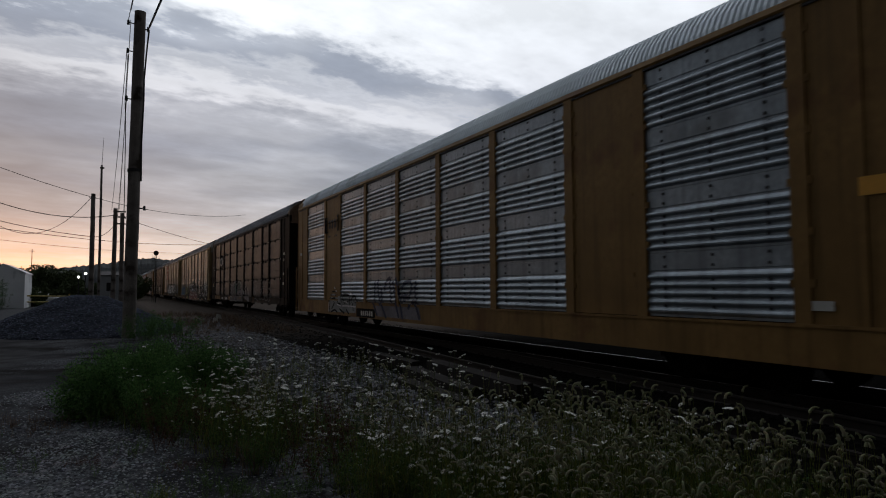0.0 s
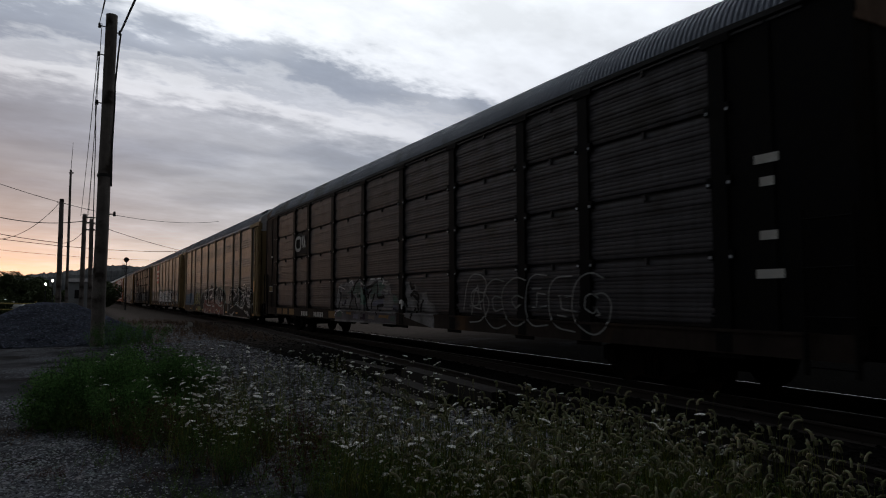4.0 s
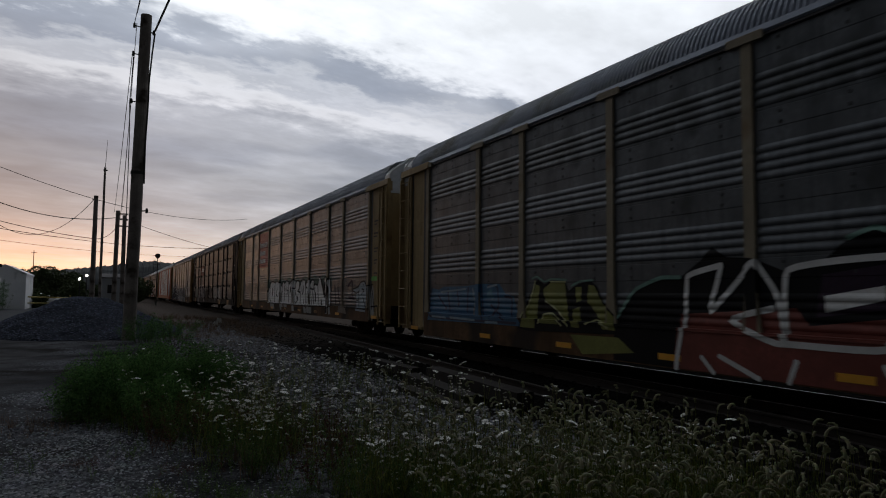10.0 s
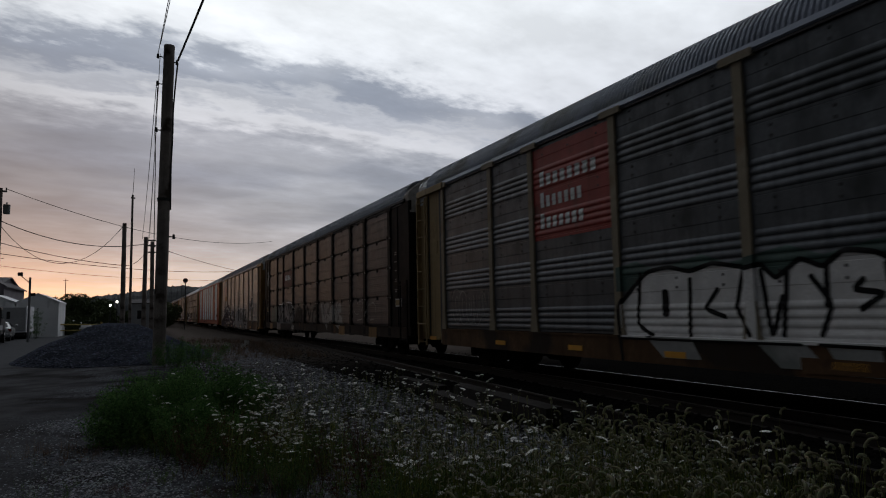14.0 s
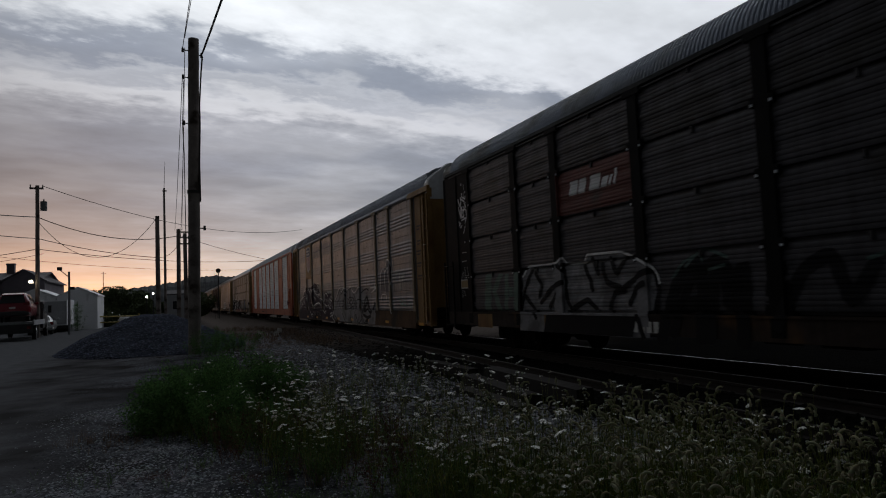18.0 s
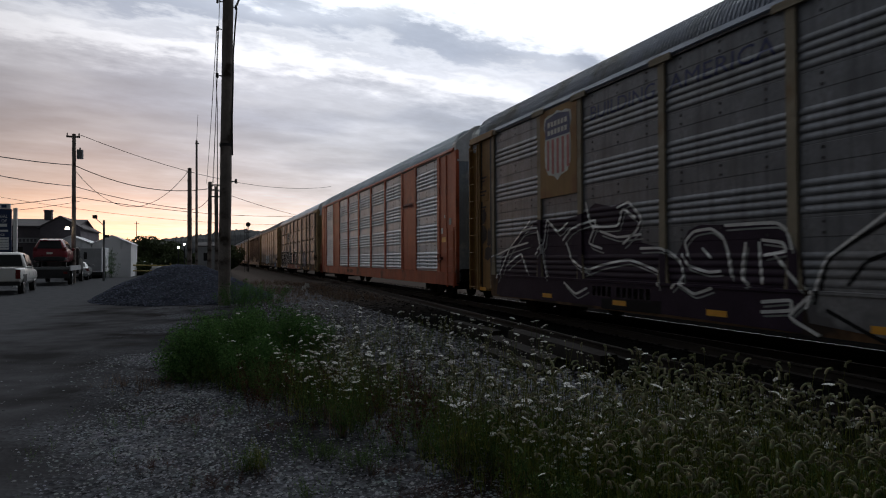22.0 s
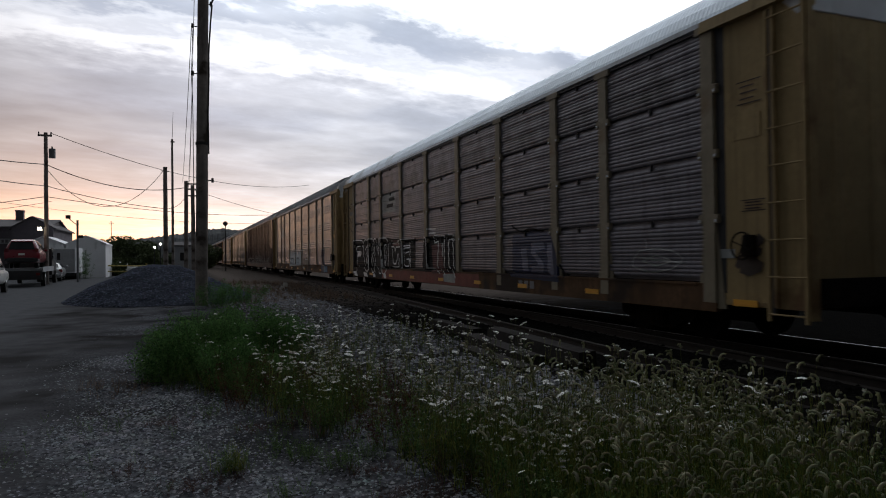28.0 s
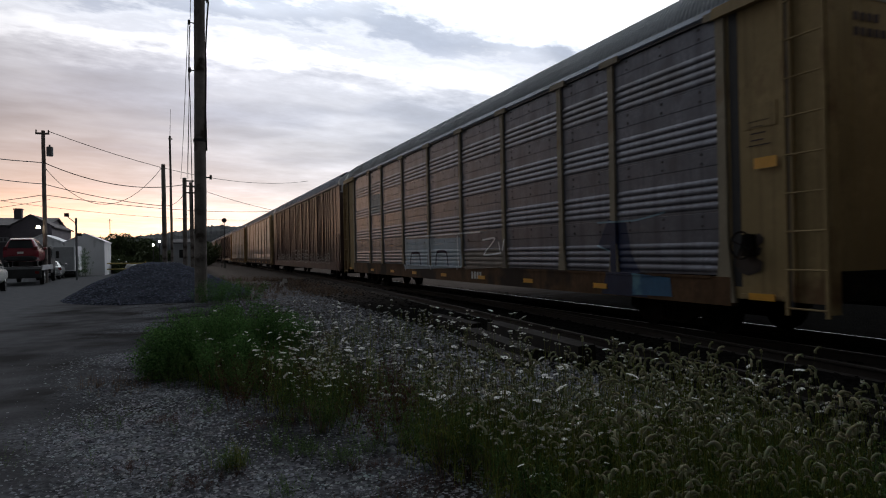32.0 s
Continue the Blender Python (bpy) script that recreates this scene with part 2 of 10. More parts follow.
# ---- mesh building ----
class Shape:
    """Collects simple solids into one mesh."""

    def __init__(self):
        self.v, self.f = [], []

    def add(self, verts, faces):
        n = len(self.v)
        self.v += [tuple(p) for p in verts]
        self.f += [tuple(n + i for i in q) for q in faces]
        return self

    def box(self, x0, x1, y0, y1, z0, z1):
        return self.add([(x, y, z) for x in (x0, x1) for y in (y0, y1) for z in (z0, z1)],
                        [(0, 1, 3, 2), (4, 6, 7, 5), (0, 4, 5, 1), (2, 3, 7, 6), (0, 2, 6, 4), (1, 5, 7, 3)])

    def hexa(self, low, high):
        """A solid between two four-cornered rings."""
        return self.add([*low, *high], [(3, 2, 1, 0), (4, 5, 6, 7), *[(i, (i + 1) % 4, 4 + (i + 1) % 4, 4 + i) for i in range(4)]])

    def tube(self, a, b, r, r2=None, n=8):
        a, b = Vector(a), Vector(b)
        r2 = r if r2 is None else r2
        d = (b - a).normalized()
        u = d.orthogonal().normalized()
        w = d.cross(u)
        ring = [(math.cos(2 * math.pi * i / n), math.sin(2 * math.pi * i / n)) for i in range(n)]
        vs = [a + (u * c + w * s) * r for c, s in ring] + [b + (u * c + w * s) * r2 for c, s in ring]
        return self.add(vs, [tuple(range(n - 1, -1, -1)), tuple(range(n, 2 * n)), *[(i, (i + 1) % n, n + (i + 1) % n, n + i) for i in range(n)]])

    def path(self, pts, r, n=6, r_end=None):
        pts = [Vector(p) for p in pts]
        rings, m = [], len(pts)
        for i, p in enumerate(pts):
            d = (pts[min(i + 1, m - 1)] - pts[max(i - 1, 0)]).normalized()
            u = d.cross(Vector((0.3, 0.9, 0.31))).normalized()
            w = d.cross(u)
            k = r if r_end is None else r + (r_end - r) * i / (m - 1)
            rings.append([p + (u * math.cos(2 * math.pi * j / n) + w * math.sin(2 * math.pi * j / n)) * k for j in range(n)])
        fs = [(a * n + j, a * n + (j + 1) % n, (a + 1) * n + (j + 1) % n, (a + 1) * n + j) for a in range(m - 1) for j in range(n)]
        return self.add([q for ring in rings for q in ring], fs + [tuple(range(n - 1, -1, -1)), tuple(range((m - 1) * n, m * n))])

    def extrude_y(self, profile, y0, y1):
        """A closed outline in x and z, drawn out along y."""
        n = len(profile)
        return self.add([(x, y, z) for y in (y0, y1) for x, z in profile],
                        [tuple(range(n)), tuple(range(2 * n - 1, n - 1, -1)), *[(i, n + i, n + (i + 1) % n, (i + 1) % n) for i in range(n)]])

    def extrude_x(self, outline, x0, x1):
        """A closed outline in y and z, drawn out along x."""
        n = len(outline)
        return self.add([(x, y, z) for x in (x0, x1) for y, z in outline],
                        [tuple(range(n)), tuple(range(2 * n - 1, n - 1, -1)), *[(i, n + i, n + (i + 1) % n, (i + 1) % n) for i in range(n)]])

    def mesh(self, name, mat, smooth=False):
        me = bpy.data.meshes.new(name)
        me.from_pydata(self.v, [], self.f)
        if mat:
            me.materials.append(mat)
        bm = bmesh.new()
        bm.from_mesh(me)
        bmesh.ops.recalc_face_normals(bm, faces=bm.faces)
        bm.to_mesh(me)
        bm.free()
        if smooth:
            me.polygons.foreach_set("use_smooth", [True] * len(me.polygons))
        return me


def part(name, shape, mat, parent=None, label="", at=None, smooth=False):
    """Links a shape, or a mesh already made, as one object under its thing."""
    me = shape if isinstance(shape, bpy.types.Mesh) else shape.mesh(name, mat, smooth)
    ob = new(name, me)
    if parent:
        ob.parent = parent
    if at is not None:
        ob.matrix_basis = at
    if label:
        tagged(ob, label)
    return ob


def thing(name, at, label, category, group="", kind=""):
    ob = new(name)
    ob.empty_display_size = 0.2
    ob.matrix_basis = at
    return tagged(ob, label, category, group, kind)


rnd = random.Random(7)


# ---- the train: enclosed car carriers, 27.5 m long, coupled in one string ----
TRACK_X, RAIL_Z = 9.36, 0.05
POSTS = [-11.87, -9.03, -7.12, -4.28, -1.42, 1.42, 4.28, 7.12, 9.03, 11.87]
HALF, WIDE = 13.76, 1.53
SILL0, SILL1, EAVE = 0.58, 1.02, 5.10
ROOF_END = 13.22
ROOF = [(1.53, 5.17), (1.50, 5.30), (1.42, 5.48), (1.28, 5.66), (1.08, 5.80), (0.70, 5.90), (0.0, 5.95)]

galv_bright = material("galvanised_steel", (0.33, 0.38, 0.44), 0.38, 0.55, 0.30, 1.2, 0.02, 30, (0.20, 0.22, 0.24), 0.9, 0.55, 0.5, 0.10)
galv_pale = material("pale_galvanised_steel", (0.68, 0.72, 0.80), 0.45, 0.15, 0.18, 1.2, 0.02, 30, (0.50, 0.54, 0.60), 0.9, 0.58, 0.35, 0.08)
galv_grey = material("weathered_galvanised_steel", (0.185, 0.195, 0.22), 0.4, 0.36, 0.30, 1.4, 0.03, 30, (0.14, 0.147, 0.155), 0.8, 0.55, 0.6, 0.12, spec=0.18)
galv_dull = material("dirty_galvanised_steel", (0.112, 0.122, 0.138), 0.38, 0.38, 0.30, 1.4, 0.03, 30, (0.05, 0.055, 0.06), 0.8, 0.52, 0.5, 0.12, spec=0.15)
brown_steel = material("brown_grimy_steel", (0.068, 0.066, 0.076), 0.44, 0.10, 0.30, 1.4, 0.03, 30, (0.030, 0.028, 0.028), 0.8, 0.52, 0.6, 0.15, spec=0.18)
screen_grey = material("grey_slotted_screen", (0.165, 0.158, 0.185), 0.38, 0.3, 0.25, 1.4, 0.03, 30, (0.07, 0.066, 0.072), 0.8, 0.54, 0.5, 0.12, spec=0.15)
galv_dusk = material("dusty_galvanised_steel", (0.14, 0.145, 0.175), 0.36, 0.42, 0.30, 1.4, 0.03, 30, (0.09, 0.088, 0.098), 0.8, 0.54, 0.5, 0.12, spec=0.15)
plate_brown = material("brown_painted_plate", (0.085, 0.060, 0.058), 0.42, 0.1, 0.25, 1.0, 0.02, 20, (0.09, 0.06, 0.05), 0.8, 0.55, 0.6, 0.1, spec=0.12)
yellow_paint = material("faded_yellow_paint", (0.285, 0.165, 0.058), 0.55, 0.0, 0.25, 1.0, 0.03, 25, (0.20, 0.10, 0.04), 0.9, 0.56, 0.45, 0.08, spec=0.18)
ochre_paint = material("dusty_ochre_paint", (0.34, 0.25, 0.13), 0.6, 0.0, 0.22, 1.0, 0.03, 25, (0.18, 0.11, 0.06), 0.9, 0.58, 0.5, 0.08, spec=0.12)
tan_paint = material("dusty_tan_paint", (0.29, 0.25, 0.19), 0.6, 0.0, 0.22, 1.0, 0.03, 25, (0.22, 0.15, 0.09), 0.9, 0.58, 0.5, 0.08, spec=0.12)
orange_paint = material("faded_orange_paint", (0.45, 0.095, 0.040), 0.5, 0.0, 0.22, 1.0, 0.03, 25, (0.15, 0.04, 0.022), 0.9, 0.58, 0.4, 0.08)
black_paint = material("black_paint", (0.009, 0.009, 0.010), 0.6, 0.0, 0.3, 1.0, 0.03, 25, (0.018, 0.015, 0.014), 0.9, 0.6, spec=0.04)
soot_paint = material("sooty_sill_paint", (0.040, 0.030, 0.026), 0.7, 0.0, 0.4, 1.0, 0.04, 30, (0.10, 0.055, 0.028), 0.7, 0.60, 0.5, spec=0.1)
rust_paint = material("rusty_sill_paint", (0.125, 0.070, 0.038), 0.7, 0.0, 0.4, 1.2, 0.04, 30, (0.035, 0.026, 0.022), 0.7, 0.50, 0.5, spec=0.12)
maroon_paint = material("maroon_paint", (0.13, 0.03, 0.025), 0.6, 0.0, 0.25, 1.2, 0.02, 30, (0.06, 0.03, 0.028), 0.8, 0.58, 0.4)
grimy = material("grimy_iron", (0.014, 0.012, 0.011), 0.75, 0.2, 0.4, 2.5, 0.06, 30, (0.03, 0.018, 0.012), 2.0, 0.58, spec=0.05)
roof_bright = material("bright_roof_sheet", (0.55, 0.62, 0.70), 0.42, 0.45, 0.18, 0.8, 0.0, 30, (0.30, 0.33, 0.36), 0.5, 0.55)
roof_grey = material("grey_roof_sheet", (0.30, 0.325, 0.36), 0.5, 0.2, 0.2, 0.8, 0.0, 30, (0.20, 0.21, 0.22), 0.5, 0.52, spec=0.2)
roof_dark = material("dark_roof_sheet", (0.19, 0.215, 0.275), 0.45, 0.4, 0.2, 0.8, 0.0, 30, (0.10, 0.105, 0.11), 0.5, 0.52)
cap_silver = material("silver_end_cap", (0.54, 0.56, 0.59), 0.5, 0.2, 0.18, 1.0, 0.02, 20, (0.30, 0.29, 0.28), 1.4, 0.62, 0.3)
door_blue = material("worn_blue_grey_door_paint", (0.27, 0.33, 0.40), 0.5, 0.2, 0.25, 1.2, 0.02, 20, (0.48, 0.52, 0.56), 1.1, 0.58, 0.4)
cap_grimy = material("grimy_silver_end_cap", (0.27, 0.26, 0.25), 0.6, 0.2, 0.25, 1.0, 0.02, 20, (0.10, 0.075, 0.06), 1.2, 0.55, 0.6)
cap_rusty = material("rust_streaked_end_cap", (0.15, 0.105, 0.085), 0.65, 0.15, 0.35, 1.2, 0.03, 25, (0.26, 0.22, 0.20), 1.6, 0.58, 0.7)
amber = material("amber_reflector", (0.75, 0.36, 0.03), 0.35, 0.0, 0.12, 6, spec=0.8)
white_mark = material("white_stencil", (0.62, 0.62, 0.60), 0.65, 0.0, 0.2, 3)
dark_mark = material("dark_stencil", (0.05, 0.035, 0.03), 0.7, 0.0, 0.3, 3)
red_panel = material("red_panel_paint", (0.36, 0.045, 0.04), 0.5, 0.0, 0.2, 1.5, 0.0, 30, (0.20, 0.04, 0.035), 1.2, 0.58, 0.4)
blue_mark = material("dark_blue_marking", (0.03, 0.04, 0.13), 0.5, 0.0, 0.2, 2)
rose_mark = material("faded_red_marking", (0.42, 0.12, 0.12), 0.5, 0.0, 0.2, 2)


def rib_profile(style, z0, z1):
    """Depth against height of a ribbed sheet: groups of ribs with flats between, or slotted sheets."""
    pts, h = [], z1 - z0
    if style.startswith("slotted"):  # four rows, each of three broad waves with fine corrugation, dark joints between
        n, fine = 4, 1.0 if style == "slotted" else 0.5
        for g in range(n):
            a, b = z0 + h * g / n, z0 + h * (g + 1) / n
            pts += [(0.07, a), (0.07, a + 0.05), (0.0, a + 0.052)]
            m = 13
            for i in range(m):
                u = (i + 0.5) / m
                c, s = a + 0.06 + (b - a - 0.10) * i / m, (b - a - 0.10) / m
                w = -0.022 * (0.5 - 0.5 * math.cos(2 * math.pi * 3 * u))
                pts += [(w, c), (w - 0.006 * fine, c + s * 0.30), (w - 0.0064 * fine, c + s * 0.55), (w, c + s * 0.95)]
            pts += [(0.0, b - 0.03), (0.0, b - 0.004)]
    elif style == "plate":
        pts = [(0.0, z0), (0.0, z1)]
    else:
        n, deep = 4, 0.42 if style == "soft" else 1.0
        for g in range(n):
            a = z0 + h * g / n
            s = h / n
            pts += [(0.0, a + 0.001)]
            step, tall, ribs = (0.125, 0.86, 4) if style == "soft" else (0.134, 0.96, 5)
            for i in range(ribs):
                c = a + s * (0.04 + step * i)
                pts += [(0.0, c), (-0.022 * deep, c + s * 0.012 * tall), (-0.038 * deep, c + s * 0.034 * tall), (-0.041 * deep, c + s * 0.058 * tall), (-0.030 * deep, c + s * 0.085 * tall), (-0.010 * deep, c + s * 0.11 * tall), (0.0, c + s * 0.125 * tall)]
            pts += [(0.0, a + s * 0.72), (-0.012 * deep, a + s * 0.73), (-0.012 * deep, a + s * 0.985), (0.006 * deep, a + s * 0.99), (0.006 * deep, a + s * 0.999)]
    return pts


bolt_iron = material("dark_bolt_iron", (0.045, 0.045, 0.05), 0.6, 0.3, 0.2, 8)
MESHES = {}


def cached(key, make):
    if key not in MESHES:
        MESHES[key] = make()
    return MESHES[key]


def panel_mesh(style, width, mat):
    def make():
        s = Shape()
        pr = [(x, z) for x, z in rib_profile(style, SILL1 + 0.02, EAVE - 0.05)]
        s.extrude_y(pr + [(0.08, EAVE - 0.05), (0.08, SILL1 + 0.02)], -width / 2, width / 2)
        sheet_faces = len(s.f)
        if style in ("grouped", "soft"):  # bolts in upright rows, on the flats and between the ribs
            cols = 3 if width > 2.4 else 2
            for g in range(4):
                z0, gh = SILL1 + 0.02 + (EAVE - SILL1 - 0.07) * g / 4, (EAVE - SILL1 - 0.07) / 4
                heights = [z0 + gh * u for u in (0.78, 0.93)] + ([z0 + gh * (0.17 + 0.134 * q) for q in range(4)] if style == "grouped" else [])
                for i in range(cols):
                    y = width * ((i + 0.5) / cols - 0.5)
                    for z in heights:
                        s.box(-0.026 if style == "grouped" else -0.016, 0.002, y - 0.020, y + 0.020, z - 0.020, z + 0.020)
        if style.startswith("slotted"):
            for g in range(1, 5):
                z = SILL1 + 0.02 + (EAVE - SILL1 - 0.07) * g / 4
                s.box(-0.045, 0.0, -0.024, 0.024, z - 0.08, z + 0.03)
        if style == "plate":
            for i in range(5):
                y = -width / 2 + width * (i + 0.5) / 5
                s.box(-0.03, 0.0, y - 0.03, y + 0.03, SILL1 + 0.05, EAVE - 0.08)
        me = s.mesh("side_panel", mat)
        me.materials.append(bolt_iron)
        for p in me.polygons[sheet_faces:]:
            p.material_index = 0 if style == "plate" else 1
        return me
    return cached(("panel", style, round(width, 2), mat.name), make)


def flat_mesh(width, mat, z0=None, z1=None):
    def make():
        a, b = SILL1 + 0.02 if z0 is None else z0, EAVE - 0.03 if z1 is None else z1
        s = Shape().box(-0.03, 0.06, -width / 2, width / 2, a, b)
        for i in range(3):
            for j in (-1, 1):
                y, z = j * (width / 2 - 0.2), a + (b - a) * (i + 0.5) / 3
                s.box(-0.042, -0.03, y - 0.03, y + 0.03, z - 0.03, z + 0.03)
        return s.mesh("blank_panel", mat)
    return cached(("flat", round(width, 2), mat.name, z0, z1), make)


def post_mesh(mat, kind):
    def make():
        s, bolts = Shape(), []
        if kind == "flared":
            w = 0.13
            s.box(-0.065, 0.06, -w, w, SILL1 - 0.3, EAVE)
            s.hexa([(-0.020, -0.30, SILL0 + 0.05), (-0.020, 0.30, SILL0 + 0.05), (0.02, 0.30, SILL0 + 0.05), (0.02, -0.30, SILL0 + 0.05)],
                   [(-0.020, -w, 2.0), (-0.020, w, 2.0), (0.02, w, 2.0), (0.02, -w, 2.0)])
            s.box(-0.08, 0.03, -0.24, 0.24, EAVE - 0.10, EAVE + 0.02)
            for i in range(3):
                z = SILL1 + (EAVE - SILL1) * (i + 1) / 4
                for j in (-1, 1):
                    s.box(-0.07, 0.0, j * 0.16 - 0.045, j * 0.16 + 0.045, z - 0.07, z + 0.07)
                    bolts += [len(s.f) + q for q in range(6)]
                    s.box(-0.085, -0.06, j * 0.17 - 0.018, j * 0.17 + 0.018, z - 0.05, z - 0.01)
        elif kind == "capped":
            w = 0.085
            s.box(-0.052, 0.06, -w, w, SILL1 - 0.1, EAVE)
            s.box(-0.09, -0.02, -0.30, 0.30, EAVE - 0.08, EAVE + 0.04)
            s.hexa([(-0.051, -0.20, SILL0 + 0.05), (-0.051, 0.20, SILL0 + 0.05), (0.02, 0.20, SILL0 + 0.05), (0.02, -0.20, SILL0 + 0.05)],
                   [(-0.051, -w, 1.6), (-0.051, w, 1.6), (0.02, w, 1.6), (0.02, -w, 1.6)])
        else:
            w = 0.12
            s.box(-0.058, 0.06, -w, w, SILL1 - 0.05, EAVE)
            for i in range(6):
                z = SILL1 + (EAVE - SILL1) * (i + 0.8) / 6.3
                for j in (-1, 1):
                    s.box(-0.05, 0.0, j * 0.14 - 0.03, j * 0.14 + 0.03, z - 0.05, z + 0.05)
        me = s.mesh("side_post", mat)
        me.materials.append(galv_pale)
        for i in bolts:
            me.polygons[i].material_index = 1
        return me
    return cached(("post", mat.name, kind), make)


def roof_mesh(mat, pitch, deep):
    def make():
        outer = [(-x, z) for x, z in ROOF] + [(x, z) for x, z in reversed(ROOF[:-1])]
        n, vs, fs = len(outer), [], []
        steps = int((2 * ROOF_END) / pitch) * 4
        for i in range(steps + 1):
            y = -ROOF_END + (2 * ROOF_END) * i / steps
            d = (0, 1, 1, 0)[i % 4] * deep
            for x, z in outer:
                k = 1 + d / 3.0
                vs.append((x * k, y, 4.3 + (z - 4.3) * (1 + d / 1.6)))
        for i in range(steps):
            for j in range(n - 1):
                a = i * n + j
                fs.append((a, a + 1, a + n + 1, a + n))
        k = len(vs)
        inner = [(x * 0.97, z - 0.05) for x, z in outer]
        vs += [(x, y, z) for y in (-ROOF_END, ROOF_END) for x, z in inner]
        for j in range(n - 1):
            fs.append((k + j, k + n + j, k + n + j + 1, k + j + 1))
        last = steps * n
        for j in range(n - 1):
            fs.append((j, k + j, k + j + 1, j + 1))
            fs.append((last + j, last + j + 1, k + n + j + 1, k + n + j))
        me = bpy.data.meshes.new("roof")
        me.from_pydata(vs, [], fs)
        me.materials.append(mat)
        return me
    return cached(("roof", mat.name, pitch, deep), make)


CAP = [(-1.54, 4.76), (-1.57, 5.32), (-1.50, 5.45), (-0.86, 5.92), (-0.74, 5.96), (0.74, 5.96), (0.86, 5.92), (1.50, 5.45), (1.57, 5.32), (1.54, 4.76)]


def end_cap_meshes(mat):
    """The folded sheet that closes the roof above the doors: an angular hood, its turned edge and a lip; y runs outwards."""
    def hood():
        s, n = Shape(), len(CAP)
        rings = [[(x * 0.965, z - 0.07) for x, z in CAP], [(x * 0.985, z - 0.02) for x, z in CAP], CAP, [(x * 0.985, z - 0.012) for x, z in CAP]]
        ys = (-0.62, -0.46, -0.03, 0.0)
        s.add([(x, y, z) for y, ring in zip(ys, rings) for x, z in ring],
              [tuple(range(n)), tuple(range(4 * n - 1, 3 * n - 1, -1)), *[(a * n + i, a * n + (i + 1) % n, (a + 1) * n + (i + 1) % n, (a + 1) * n + i) for a in range(3) for i in range(n)]])
        return s.mesh("end_cap", mat)
    lip = cached(("lip", mat.name), lambda: Shape().box(-1.53, 1.53, -0.04, 0.016, 4.72, 4.79).mesh("cap_lip", mat))
    fold = cached(("rim", mat.name), lambda: Shape().extrude_y([(x * 1.004, z + 0.012) for x, z in CAP[1:-1]] + [(x * 0.972, z - 0.03) for x, z in reversed(CAP[1:-1])], -0.20, -0.155).mesh("cap_rim", mat))
    return [("end_cap", cached(("cap", mat.name), hood), 0), ("cap_lip", lip, 0), ("cap_rim", fold, 0)]


def end_door_mesh(mat):
    """A tall folding door leaf with shallow upright bends, one folded sheet."""
    def make():
        front = [(-0.765, -0.05), (-0.70, -0.058)]
        for i in range(2):
            x = -0.72 + 1.44 * (i + 0.5) / 2
            front += [(x - 0.10, -0.058), (x - 0.06, -0.070), (x + 0.06, -0.070), (x + 0.10, -0.058)]
        front += [(0.70, -0.058), (0.765, -0.05)]
        outline = front + [(x, -y) for x, y in reversed(front)]
        n = len(outline)
        s = Shape().add([(x, y, z) for z in (SILL1 - 0.28, 4.75) for x, y in outline],
                        [tuple(range(n - 1, -1, -1)), tuple(range(n, 2 * n)), *[(i, (i + 1) % n, n + (i + 1) % n, n + i) for i in range(n)]])
        return s.mesh("end_door", mat)
    return cached(("door", mat.name), make)


def corner_meshes(mat, kind, half, low):
    """The plate beside the last bay with its posts and top fold; y runs from the bay to the end of the car."""
    L = half - 11.87

    def box(name, *dims):
        return name, cached(("corner", name, mat.name, kind, dims), lambda: Shape().box(*dims).mesh(name, mat))
    if kind == "ladder":
        fold = cached(("fold", mat.name, L), lambda: Shape().hexa(
            [(-0.12, -0.1, EAVE - 0.1), (-0.12, L, EAVE - 0.1), (0.0, L, EAVE - 0.1), (0.0, -0.1, EAVE - 0.1)],
            [(-0.10, -0.1, EAVE + 0.08), (-0.10, L, EAVE + 0.08), (0.0, L, EAVE + 0.08), (0.0, -0.1, EAVE + 0.08)]).mesh("top_fold", mat))
        # two flat dark strips on the plate paint the shade of a recess and gap
        return [box("corner_plate", 0.0, 0.06, 0.10, L, low + 0.12, EAVE), ("bay_recess", cached(("recess", low), lambda: Shape().box(-0.004, 0.0, 0.14, 0.31, low + 0.3, EAVE - 0.1).mesh("bay_recess", bolt_iron))),
                ("dark_gap", cached(("gap", L), lambda: Shape().box(-0.004, 0.0, L - 0.76, L - 0.66, low + 0.2, EAVE - 0.12).mesh("dark_gap", bolt_iron))),
                box("plate_rib", -0.05, 0.0, L - 0.66, L - 0.60, SILL1 - 0.3, EAVE - 0.1), box("foot_angle", -0.04, 0.0, 0.32, L - 0.80, low + 0.14, low + 0.20), box("end_post", -0.10, 0.05, L - 0.06, L, SILL0, EAVE - 0.1),
                box("data_plate", -0.012, 0.0, 0.45, 1.0, 3.2, 3.55), ("top_fold", fold)]
    return [box("corner_plate", -0.03, 0.06, 0.12, L, low + 0.1, EAVE), box("plate_rib", -0.05, -0.03, 0.75, 0.83, SILL1, EAVE - 0.02), box("end_post", -0.05, -0.03, L - 0.05, L, SILL1, EAVE - 0.02)]


